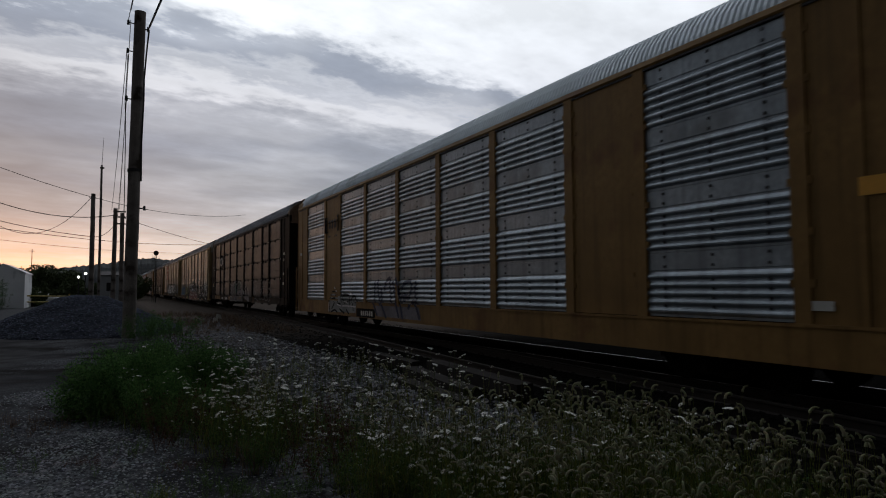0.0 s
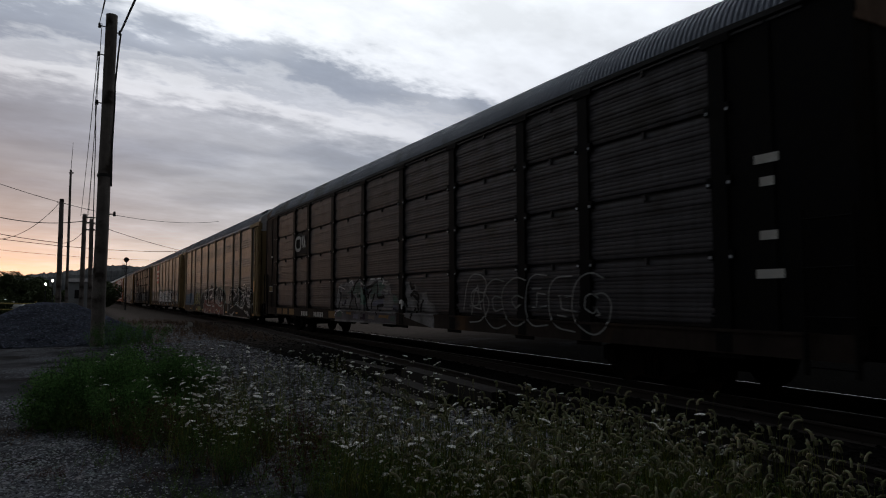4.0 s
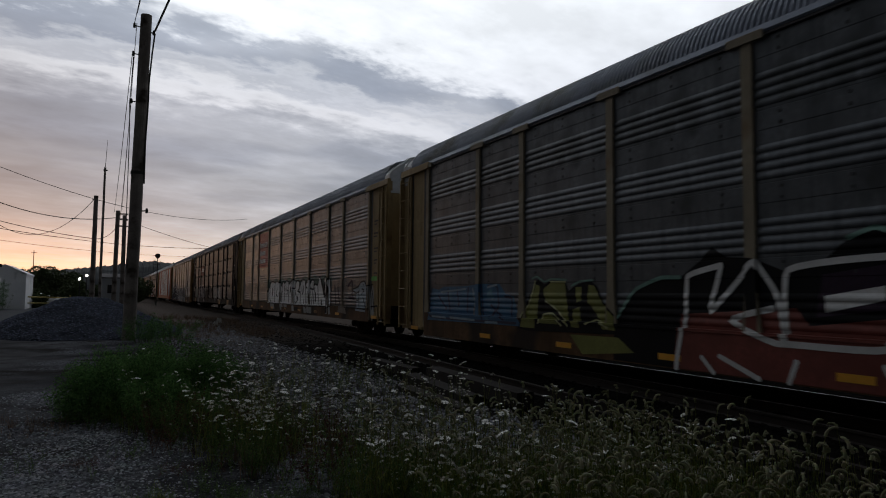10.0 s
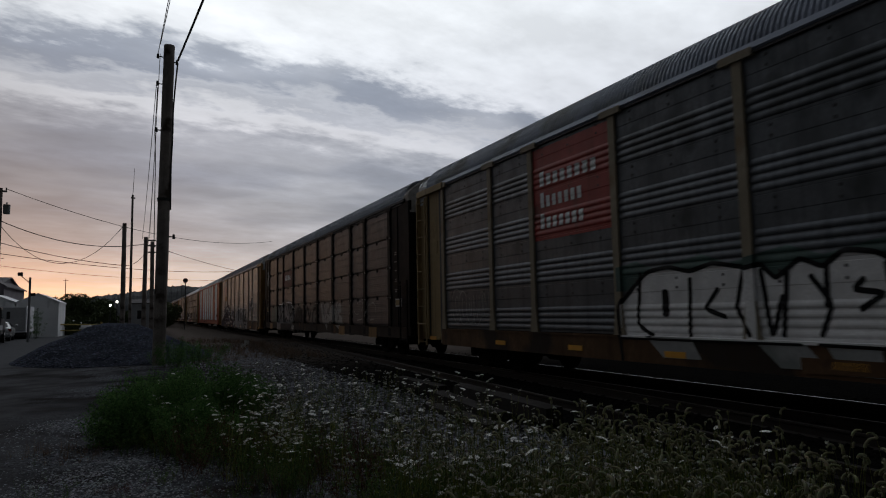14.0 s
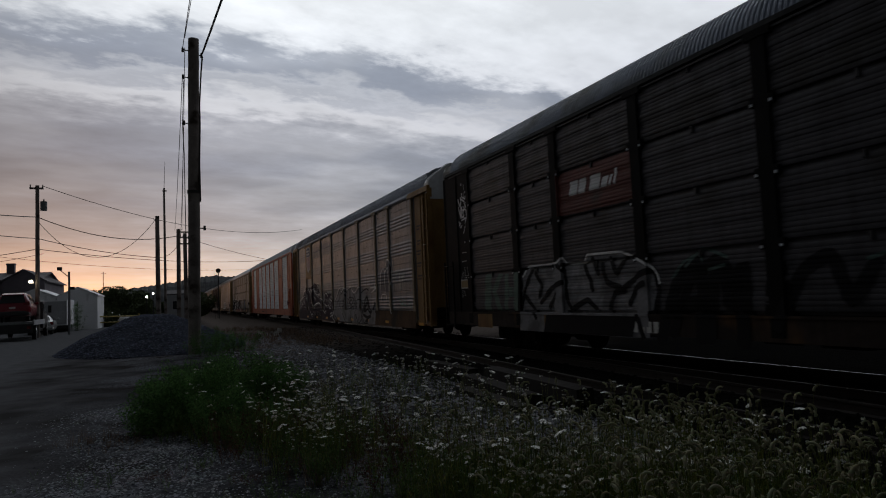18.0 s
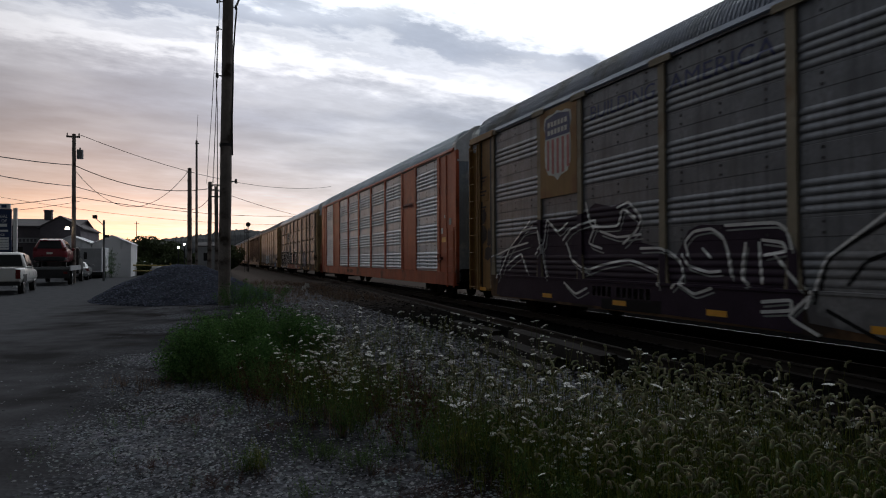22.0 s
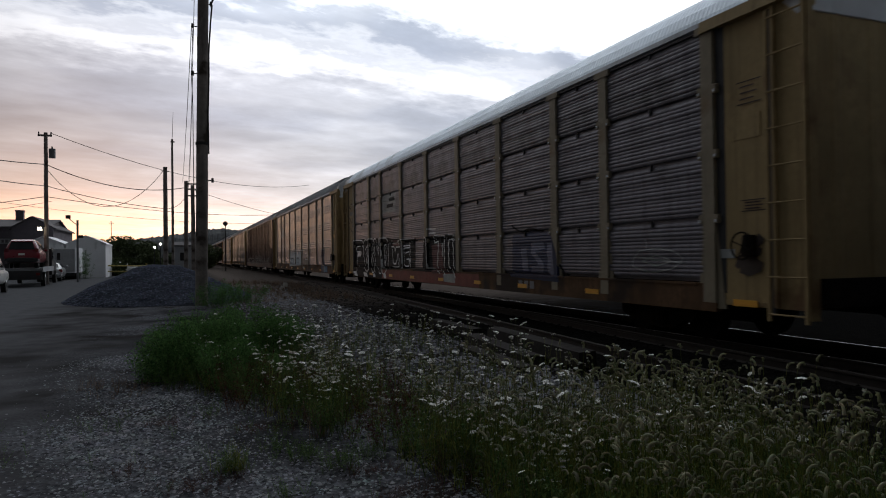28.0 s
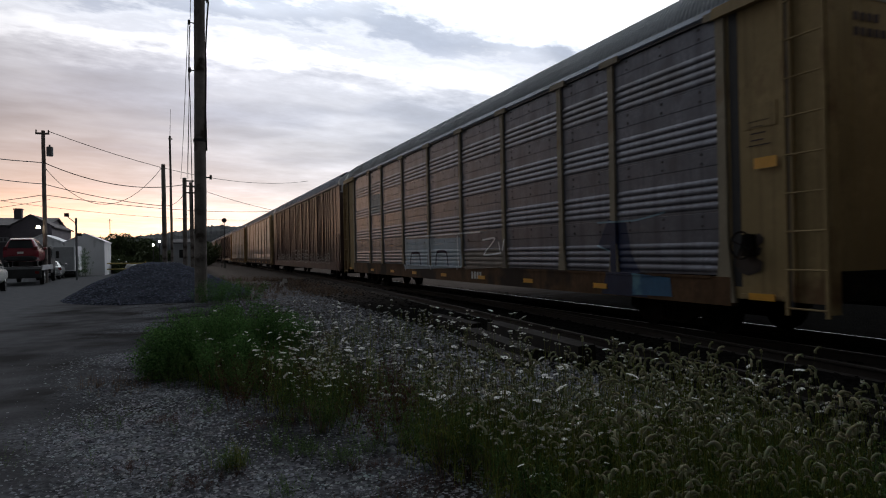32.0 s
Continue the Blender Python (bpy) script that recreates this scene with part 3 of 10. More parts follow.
def ladder(mat, tall, car, at):
    """Two stiles and their rungs."""
    top, n = (EAVE - 0.3, 9) if tall else (2.4, 4)
    stile = cached(("stile", mat.name, tall), lambda: Shape().box(-0.14, -0.10, -0.025, 0.025, SILL0 - 0.05, top + 0.12).mesh("ladder", mat))
    rung = cached(("rung", mat.name), lambda: Shape().tube((-0.13, -0.02, 0), (-0.13, 0.64, 0), 0.014, n=6).mesh("rung", mat))
    first = part("ladder", stile, None, car, at=at)
    part("stile", stile, None, first, at=pose(0, 0.62, 0))
    for i in range(n):
        part("rung", rung, None, first, at=pose(0, 0, SILL0 + 0.05 + (top - SILL0 - 0.05) * i / (n - 1)))


def sill_mesh(mat, low, half):
    def make():
        s = Shape().extrude_y([(-0.06, low), (-0.06, SILL1), (0.08, SILL1), (0.08, SILL1 - 0.06), (0.0, SILL1 - 0.06), (0.0, low + 0.05),
                               (0.08, low + 0.05), (0.08, low)], -half, half)
        for i in range(24):
            y = (i - 11.5) * half / 12.4
            s.box(0.0, 0.05, y - 0.03, y + 0.03, low + 0.05, SILL1 - 0.06)
        s.box(-0.078, -0.06, -half + 0.4, half - 0.4, SILL1 - 0.03, SILL1 + 0.012)
        return s.mesh("side_sill", mat)
    return cached(("sill", mat.name, low, half), make)


def eave_mesh(mat):
    return cached(("eave", mat.name), lambda: Shape().extrude_y(
        [(-0.075, EAVE + 0.02), (-0.05, EAVE + 0.11), (0.08, EAVE + 0.12), (0.08, EAVE - 0.01), (-0.055, EAVE - 0.01)], -HALF + 0.36, HALF - 0.36).mesh("eave_rail", mat))


def underframe_mesh():
    def make():
        s = Shape().box(-0.35, 0.35, -HALF, HALF, 0.62, 1.05).box(-1.45, 1.45, -HALF + 0.1, HALF - 0.1, 1.02, 1.1)
        for i in range(13):
            y = -12 + i * 2
            s.box(-1.45, 1.45, y - 0.06, y + 0.06, 0.82, 1.04)
        s.tube((0.75, -2.2, 0.72), (0.75, -0.9, 0.72), 0.2, n=12)
        s.box(-0.95, -0.55, 0.6, 1.3, 0.55, 1.0)
        for e in (-1, 1):
            s.box(-1.45, 1.45, e * HALF - 0.06, e * HALF + 0.06, 0.75, 1.14)
        return s.mesh("underframe", grimy)
    return cached("under", make)


def truck_mesh():
    def make():
        s = Shape().box(-1.1, 1.1, -0.2, 0.2, 0.35, 0.62)
        for e in (-1, 1):
            x0, x1 = (e * 1.0 - 0.08, e * 1.0 + 0.08)
            s.extrude_x([(-1.15, 0.36), (-1.15, 0.60), (-0.45, 0.76), (0.45, 0.76), (1.15, 0.60), (1.15, 0.36), (0.75, 0.36), (0.35, 0.15), (-0.35, 0.15), (-0.75, 0.36)], x0, x1)
            for y in (-0.88, 0.88):
                s.tube((e * 1.02, y, 0.42), (e * 1.16, y, 0.42), 0.12, n=10)
            for y in (-0.15, 0.0, 0.15):
                s.tube((e * 1.11, y, 0.2), (e * 1.11, y, 0.5), 0.055, n=8)
        return s.mesh("truck_frame", grimy)
    return cached("truck", make)


def wheelset_mesh():
    def make():
        s = Shape().tube((-1.05, 0, 0), (1.05, 0, 0), 0.08, n=12)
        for e in (-1, 1):
            s.tube((e * 0.68, 0, 0), (e * 0.71, 0, 0), 0.45, n=32)
            s.tube((e * 0.71, 0, 0), (e * 0.82, 0, 0), 0.42, n=32)
            s.tube((e * 0.82, 0, 0), (e * 0.84, 0, 0), 0.13, n=16)
            for k in range(5):
                a = 2 * math.pi * k / 5
                s.tube((e * 0.82, 0.25 * math.cos(a), 0.25 * math.sin(a)), (e * 0.826, 0.25 * math.cos(a), 0.25 * math.sin(a)), 0.05, n=8)
        return s.mesh("wheelset", grimy)
    return cached("wheels", make)


def coupler_mesh():
    def make():
        s = Shape().box(-0.09, 0.09, -0.55, 0.15, 0.74, 0.96)
        s.box(-0.17, 0.02, 0.1, 0.42, 0.68, 1.0).box(0.02, 0.15, 0.1, 0.3, 0.70, 0.98)
        s.path([(0.3, -0.2, 0.85), (0.32, 0.1, 0.6), (0.28, 0.4, 0.5), (0.25, 0.6, 0.62)], 0.025)
        return s.mesh("coupler", grimy)
    return cached("coupler", make)


def letters(word, width, height, mat, name, grow=0.0, shear=0.0, spacing=1.0, deep=0.004):
    """A word in the built-in face, fitted to a box, as a mesh standing on its base line in the plane x = 0, read from -x."""
    c = bpy.data.curves.new(name, "FONT")
    c.body, c.align_x, c.size, c.offset, c.extrude, c.shear, c.space_character, c.resolution_u = word, "CENTER", 1.0, grow, deep, shear, spacing, 3
    ob = bpy.data.objects.new(name, c)
    scene.collection.objects.link(ob)
    bpy.context.view_layer.update()
    me = bpy.data.meshes.new_from_object(ob)
    bpy.data.objects.remove(ob)
    bpy.data.curves.remove(c)
    co = np.empty(len(me.vertices) * 3)
    me.vertices.foreach_get("co", co)
    co = co.reshape(-1, 3)
    lo, hi = co.min(0), co.max(0)
    out = np.empty_like(co)
    out[:, 0] = -co[:, 2]
    out[:, 1] = -((co[:, 0] - (lo[0] + hi[0]) / 2) / (hi[0] - lo[0]) * width)
    out[:, 2] = (co[:, 1] - lo[1]) / (hi[1] - lo[1]) * height
    me.vertices.foreach_set("co", out.ravel())
    me.name = name
    me.materials.clear()
    me.materials.append(mat)
    me.update()
    return me


NEAR = -WIDE - 0.005  # the side that faces the road


def car_carrier(style):
    """One enclosed car carrier; its parts stand round the middle of the car at the height of the rail."""
    car = thing("car_carrier", pose(TRACK_X, 0, RAIL_Z), style["label"], "railcar", "car carriers of the train")
    paint, panel = style["paint"], style["panel"]
    blank = style.get("blank", {})
    low, half = style.get("low", SILL0), style.get("half", (HALF, HALF))  # half: from the middle to the front and to the rear end
    for side in (-1, 1):
        def put(name, me, y, x=0.0):
            turn = 0 if side < 0 else 180
            return part(name, me, None, car, at=Matrix.Translation((side * (WIDE + x), y, 0)) @ pose(0, 0, 0, 0, 0, turn))
        for i in range(9):
            a, b = POSTS[i], POSTS[i + 1]
            w, y = b - a - 0.02, (a + b) / 2
            if i in blank:
                put("blank_panel", flat_mesh(w, blank[i]), y)
            else:
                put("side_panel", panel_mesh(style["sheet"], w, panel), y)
        for i, y in enumerate(POSTS):
            if style["posts"] == "flush" and i in style.get("skip", ()):
                continue
            put("side_post", post_mesh(style.get("post", paint), style["posts"]), y)
        put("side_sill", sill_mesh(style.get("sill", paint), low, 12.0 if style["corner"] == "ladder" else min(half) - 0.1), 0)
        put("eave_rail", eave_mesh(style.get("eave", paint)), 0)
        if style["sheet"] != "plate":
            put("eave_slit", cached("slit", lambda: Shape().box(-0.050, 0.02, -HALF + 0.6, HALF - 0.6, EAVE - 0.048, EAVE - 0.012).mesh("eave_slit", bolt_iron)), 0)
        for e in (-1, 1):
            m = Matrix.Translation((side * WIDE, e * 11.87, 0)) @ Matrix.Diagonal((1 if side < 0 else -1, e, 1, 1))
            for nm, me in corner_meshes(style.get("end", paint), style["corner"], half[e > 0], low):
                part(nm, me, None, car, at=m)
            m = Matrix.Translation((side * WIDE, e * (half[e > 0] - 0.05), 0)) @ Matrix.Diagonal((1 if side < 0 else -1, -e, 1, 1))
            ladder(style.get("end", paint), style["corner"] == "ladder", car, m)
        if style.get("amber", True):
            me = cached("amber", lambda: Shape().box(-0.012, 0.0, -0.23, 0.23, 0, 0.10).mesh("reflector", amber))
            for y in (-12.6, -8.6, -5.6, -2.9, 0.0, 2.9, 5.6, 8.6, 12.6):
                part("reflector", me, None, car, at=Matrix.Translation((side * (WIDE + 0.064), y, low + 0.12)) @ pose(0, 0, 0, 0, 0, 0 if side < 0 else 180))
    part("roof", roof_mesh(style["roof"], style.get("pitch", 0.10), style.get("deep", 0.05)), None, car)
    for e in (-1, 1):
        for x in (-0.74, 0.74):
            part("end_door", end_door_mesh(style.get("door", paint)), None, car, at=pose(x, e * (half[e > 0] - 0.08), 0))
        for nm, me, x in end_cap_meshes(style.get("cap", cap_silver)):
            part(nm, me, None, car, at=pose(x, e * (half[e > 0] - 0.01), 0, 0, 0, 0 if e > 0 else 180))
        if style.get("notice"):
            t_ = cached("notice", lambda: letters("EXCESS HEIGHT CAR", 1.8, 0.12, dark_mark, "end_notice"))
            part("end_notice", t_, None, car, "dark stencilled words", at=pose(0, e * (half[e > 0] - 0.004), 5.02, 0, 0, 90 if e < 0 else -90))
            for i in range(9 if style["notice"] == "numbered" else 0):
                z = (4.42, 4.22)[i > 3]
                part("number_bar", cached("bar", lambda: Shape().box(-0.045, 0.045, -0.004, 0.0, 0, 0.11).mesh("number_bar", plate_brown)), None, car,
                     at=pose(e * (1.10 - 0.13 * (i if i < 4 else i - 4)), e * (half[e > 0] - 0.008), z))
        part("truck_frame", truck_mesh(), None, car, at=pose(0, e * 10.05, 0))
        part("coupler", coupler_mesh(), None, car, at=pose(0, e * (HALF - 0.05), 0, 0, 0, 0 if e > 0 else 180))
    part("underframe", underframe_mesh(), None, car)
    wheels = []
    for y in (-10.93, -9.17, 9.17, 10.93):
        wheels.append(part("wheelset", wheelset_mesh(), None, car, at=pose(0, y, 0.42)))
    return car, wheels


def mark(car, name, shape, mat, label="", y=0.0, z=0.0, x=0.0):
    return part(name, shape, mat, car, label, at=pose(NEAR - x, y, z))


def plate(w, h, deep=0.006):
    return Shape().box(-deep, 0, -w / 2, w / 2, 0, h)


STYLES = [
    dict(label="yellow car carrier with bright galvanised ribbed panels", paint=yellow_paint, panel=galv_bright, sheet="grouped", posts="flush",
         corner="plain", roof=roof_bright, pitch=0.115, deep=0.026, low=0.50, half=(HALF, 13.42), cap=yellow_paint, amber=False, blank={2 - 1: yellow_paint, 7: yellow_paint}, sill=yellow_paint),
    dict(label="black car carrier with brown slotted side screens", paint=black_paint, panel=brown_steel, sheet="slotted_worn", posts="flared",
         corner="plain", roof=roof_dark, cap=cap_rusty, sill=soot_paint, low=0.70, amber=False),
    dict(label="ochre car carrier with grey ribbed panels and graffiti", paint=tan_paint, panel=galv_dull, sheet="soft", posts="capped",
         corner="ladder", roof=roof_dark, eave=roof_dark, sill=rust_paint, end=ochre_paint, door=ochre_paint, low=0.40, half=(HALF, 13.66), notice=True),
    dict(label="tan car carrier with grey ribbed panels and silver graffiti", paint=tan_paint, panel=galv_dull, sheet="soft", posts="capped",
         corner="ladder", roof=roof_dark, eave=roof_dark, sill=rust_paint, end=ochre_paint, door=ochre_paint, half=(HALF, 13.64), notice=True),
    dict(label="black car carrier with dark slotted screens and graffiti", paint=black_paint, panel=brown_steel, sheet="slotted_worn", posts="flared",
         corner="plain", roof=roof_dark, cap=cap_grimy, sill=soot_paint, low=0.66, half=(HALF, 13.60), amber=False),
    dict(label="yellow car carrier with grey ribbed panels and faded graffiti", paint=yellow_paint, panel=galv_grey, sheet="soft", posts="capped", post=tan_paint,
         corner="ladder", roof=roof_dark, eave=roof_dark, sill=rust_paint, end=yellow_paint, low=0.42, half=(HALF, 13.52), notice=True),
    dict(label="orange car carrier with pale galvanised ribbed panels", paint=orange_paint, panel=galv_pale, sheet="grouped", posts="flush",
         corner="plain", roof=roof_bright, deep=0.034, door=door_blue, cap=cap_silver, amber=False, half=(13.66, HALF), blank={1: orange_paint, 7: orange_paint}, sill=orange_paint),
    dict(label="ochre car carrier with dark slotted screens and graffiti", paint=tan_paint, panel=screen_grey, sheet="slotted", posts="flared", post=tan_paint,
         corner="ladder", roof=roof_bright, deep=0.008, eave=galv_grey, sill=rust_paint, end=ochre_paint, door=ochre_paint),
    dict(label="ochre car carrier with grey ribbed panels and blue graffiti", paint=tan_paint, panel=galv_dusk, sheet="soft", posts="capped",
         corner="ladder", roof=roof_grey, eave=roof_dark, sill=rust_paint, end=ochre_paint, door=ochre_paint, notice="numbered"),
    dict(label="brown plate-sided car carrier with graffiti along its foot", paint=plate_brown, panel=plate_brown, sheet="plate", posts="flush",
         corner="plain", roof=roof_dark, amber=False),
]
CENTRES = [17.4, 46.25, 75.0, 103.5, 131.75, 160.4, 188.95, 217.95, 246.95]
FAR_STYLES = [9, 8, 5, 9, 4, 8, 3, 1]


def travelled(t):
    return -7.0503 * t + 0.6719 * (t / 10) ** 2 - 0.2533 * (t / 10) ** 3


cars, spinning = [], []
for k in range(len(CENTRES) + len(FAR_STYLES)):
    st = STYLES[k] if k < len(CENTRES) else STYLES[FAR_STYLES[k - len(CENTRES)]]
    car, wh = car_carrier(st)
    y0 = CENTRES[k] if k < len(CENTRES) else CENTRES[-1] + 28.7 * (k - len(CENTRES) + 1)
    cars.append((car, y0))
    spinning.append(wh)


# ---- lettering, emblems and graffiti on the sides that face the road ----
paint_silver = material("silver_spray_paint", (0.68, 0.69, 0.71), 0.5, 0.15, 0.2, 3)
paint_white = material("white_spray_paint", (0.80, 0.80, 0.82), 0.6, 0, 0.2, 3)
paint_black = material("black_spray_paint", (0.010, 0.010, 0.012), 0.65, 0, 0.2, 3, spec=0.10)
paint_blue = material("blue_spray_paint", (0.03, 0.13, 0.26), 0.55, 0, 0.3, 2, 0, 30, (0.10, 0.26, 0.34), 1.5, 0.55)
paint_navy = material("navy_spray_paint", (0.012, 0.022, 0.07), 0.55, 0, 0.3, 2)
paint_teal = material("teal_spray_paint", (0.06, 0.11, 0.10), 0.6, 0, 0.3, 2)
paint_mint = material("mint_spray_paint", (0.16, 0.30, 0.26), 0.6, 0, 0.3, 2)
paint_grey = material("grey_spray_paint", (0.34, 0.35, 0.36), 0.6, 0, 0.3, 2, 0, 30, (0.20, 0.22, 0.22), 1.0, 0.5)
paint_olive = material("yellow_green_spray_paint", (0.20, 0.21, 0.05), 0.6, 0, 0.3, 2)
paint_plum = material("dark_plum_spray_paint", (0.035, 0.022, 0.04), 0.65, 0, 0.3, 2, spec=0.12)
paint_sky = material("sky_blue_spray_paint", (0.22, 0.33, 0.42), 0.6, 0, 0.25, 2)
paint_skygrey = material("blue_grey_spray_paint", (0.36, 0.43, 0.50), 0.6, 0, 0.25, 2)
paint_lime = material("pale_lime_spray_paint", (0.50, 0.50, 0.28), 0.6, 0, 0.2, 2)
paint_lilac = material("dull_lilac_spray_paint", (0.21, 0.20, 0.24), 0.6, 0, 0.35, 1.2, 0, 30, (0.13, 0.12, 0.14), 1.5, 0.52)
paint_dust = material("dusty_brown_spray_paint", (0.20, 0.17, 0.15), 0.65, 0, 0.3, 2)
paint_redwash = material("thin_dark_red_spray_paint", (0.10, 0.025, 0.028), 0.6, 0, 0.35, 1.5)
paint_dim = material("grimy_violet_spray_paint", (0.105, 0.10, 0.125), 0.6, 0, 0.4, 1.2, 0, 30, (0.05, 0.05, 0.06), 1.5, 0.52)
paint_fern = material("dull_green_spray_paint", (0.10, 0.17, 0.15), 0.6, 0, 0.3, 2)
paint_slate = material("slate_blue_spray_paint", (0.15, 0.16, 0.24), 0.6, 0, 0.3, 2)
paint_ash = material("ash_grey_spray_paint", (0.24, 0.24, 0.26), 0.6, 0, 0.4, 2, 0, 30, (0.09, 0.09, 0.10), 1.4, 0.50)
paint_red = material("red_brown_spray_paint", (0.20, 0.05, 0.04), 0.6, 0, 0.3, 2)


class Side:
    """The relief of a car's near side, so that paint lies on ribs, posts and sill."""

    def __init__(self, style):
        pts = sorted((z, x) for x, z in rib_profile(style["sheet"], SILL1 + 0.02, EAVE - 0.05))
        self.z, self.x = [p[0] for p in pts], [p[1] for p in pts]
        self.flare = style["posts"] == "flared"
        self.ladder = style["corner"] == "ladder"
        self.post = {"flared": (0.13, -0.066), "capped": (0.085, -0.054), "flush": (0.12, -0.06)}[style["posts"]]

    def depth(self, y, z):
        d = float(np.interp(z, self.z, self.x))
        if z < SILL1 + 0.014:
            d = -0.062 if z < SILL1 - 0.032 else -0.080
        if min(abs(y - p) for p in POSTS) < self.post[0] + 0.004 and z > SILL1 - 0.08:
            d = min(d, self.post[1])
        if self.flare and z < 2.0 and min(abs(y - p) for p in POSTS) < 0.30 - 0.17 * (z - 0.63) / 1.37 + 0.003:
            d = min(d, -0.022)
        if abs(y) > 11.99:
            d = -0.032 if not self.ladder else -0.006
        return d


SIDES = {}


def sprayed(k, name, me, y, z, lift, label=""):
    """Lays a flat drawing (in the plane x = 0) onto the side of car k, cut along ribs and posts."""
    st = STYLES[k]
    sd = SIDES.setdefault(k, Side(st))
    bm = bmesh.new()
    bm.from_mesh(me)
    mat = me.materials[0]
    bmesh.ops.delete(bm, geom=[f for f in bm.faces if abs(f.normal.x) < 0.5 or f.normal.x > 0], context="FACES")
    bmesh.ops.translate(bm, verts=bm.verts, vec=(0, y, z))
    ys = [v.co.y for v in bm.verts]
    zs = [v.co.z for v in bm.verts]
    if not ys:
        bm.free()
        return
    cuts = [c for c in sorted({round(q, 3) for q in sd.z}) + [SILL1 - 0.034, SILL1 - 0.03, SILL1 + 0.012, SILL1 + 0.016] if min(zs) < c < max(zs)]
    for c in cuts:
        bmesh.ops.bisect_plane(bm, geom=bm.verts[:] + bm.edges[:] + bm.faces[:], plane_co=(0, 0, c), plane_no=(0, 0, 1))
    for p in POSTS:
        for e in (-0.006, -0.002, 0.002, 0.006):
            c = p + e + math.copysign(sd.post[0], e)
            if min(ys) < c < max(ys):
                bmesh.ops.bisect_plane(bm, geom=bm.verts[:] + bm.edges[:] + bm.faces[:], plane_co=(0, c, 0), plane_no=(0, 1, 0))
        if sd.flare and min(ys) < p + 0.3 and max(ys) > p - 0.3 and min(zs) < 2.0:  # the slanting edges of the flared foot
            for e in (-1, 1):
                for o in (0.0, 0.006):
                    bmesh.ops.bisect_plane(bm, geom=bm.verts[:] + bm.edges[:] + bm.faces[:], plane_co=(0, p + e * (0.30 + o), 0.63), plane_no=(0, e * 1.37, 0.17))
    for c in (11.987, 11.993):
        for e in (-1, 1):
            if min(ys) < e * c < max(ys):
                bmesh.ops.bisect_plane(bm, geom=bm.verts[:] + bm.edges[:] + bm.faces[:], plane_co=(0, e * c, 0), plane_no=(0, 1, 0))
    for v in bm.verts:
        v.co.x = sd.depth(v.co.y, v.co.z) - 0.004 - lift
    out = bpy.data.meshes.new(name)
    bm.to_mesh(out)
    bm.free()
    out.materials.append(mat)
    part(name, out, None, cars[k][0], label, at=pose(-WIDE, 0, 0))


LETTERS = {
    "A": [[(0, 0), (0.45, 1), (0.6, 1), (1, 0)], [(0.2, 0.35), (0.8, 0.35)]],
    "B": [[(0.1, 0), (0.1, 1), (0.7, 0.95), (0.75, 0.6), (0.2, 0.52), (0.9, 0.4), (0.85, 0.05), (0.1, 0)]],
    "C": [[(0.95, 0.85), (0.5, 1), (0.1, 0.75), (0.1, 0.25), (0.5, 0), (0.95, 0.15)]],
    "D": [[(0.1, 0), (0.1, 1), (0.6, 0.95), (0.95, 0.6), (0.9, 0.25), (0.55, 0), (0.1, 0)]],
    "E": [[(0.95, 0.95), (0.15, 0.95), (0.12, 0.05), (0.95, 0.05)], [(0.15, 0.5), (0.75, 0.5)]],
    "F": [[(0.95, 0.95), (0.15, 0.95), (0.12, 0)], [(0.15, 0.52), (0.75, 0.52)]],
    "G": [[(0.95, 0.85), (0.5, 1), (0.1, 0.75), (0.1, 0.25), (0.5, 0), (0.9, 0.1), (0.9, 0.45), (0.55, 0.45)]],
    "H": [[(0.1, 0), (0.15, 1)], [(0.85, 0), (0.9, 1)], [(0.15, 0.5), (0.85, 0.5)]],
    "I": [[(0.5, 0), (0.5, 1)]],
    "K": [[(0.12, 0), (0.15, 1)], [(0.9, 1), (0.3, 0.5), (0.95, 0)]],
    "M": [[(0.05, 0), (0.15, 1), (0.5, 0.4), (0.85, 1), (0.95, 0)]],
    "N": [[(0.1, 0), (0.12, 1), (0.85, 0.02), (0.9, 1)]],
    "O": [[(0.5, 1), (0.1, 0.8), (0.1, 0.2), (0.5, 0), (0.9, 0.2), (0.9, 0.8), (0.5, 1)]],
    "P": [[(0.12, 0), (0.12, 0.97), (0.8, 0.9), (0.8, 0.5), (0.2, 0.45)]],
    "R": [[(0.12, 0), (0.12, 0.97), (0.8, 0.9), (0.8, 0.5), (0.2, 0.45), (0.95, 0)]],
    "S": [[(0.9, 0.85), (0.5, 1.0), (0.12, 0.8), (0.3, 0.55), (0.85, 0.4), (0.85, 0.1), (0.4, 0), (0.05, 0.12)]],
    "T": [[(0, 0.95), (1, 0.95)], [(0.5, 0.95), (0.5, 0)]],
    "U": [[(0.1, 1), (0.12, 0.25), (0.5, 0), (0.88, 0.25), (0.9, 1)]],
    "V": [[(0.05, 1), (0.5, 0), (0.95, 1)]],
    "W": [[(0.03, 1), (0.25, 0), (0.5, 0.7), (0.75, 0), (0.97, 1)]],
}


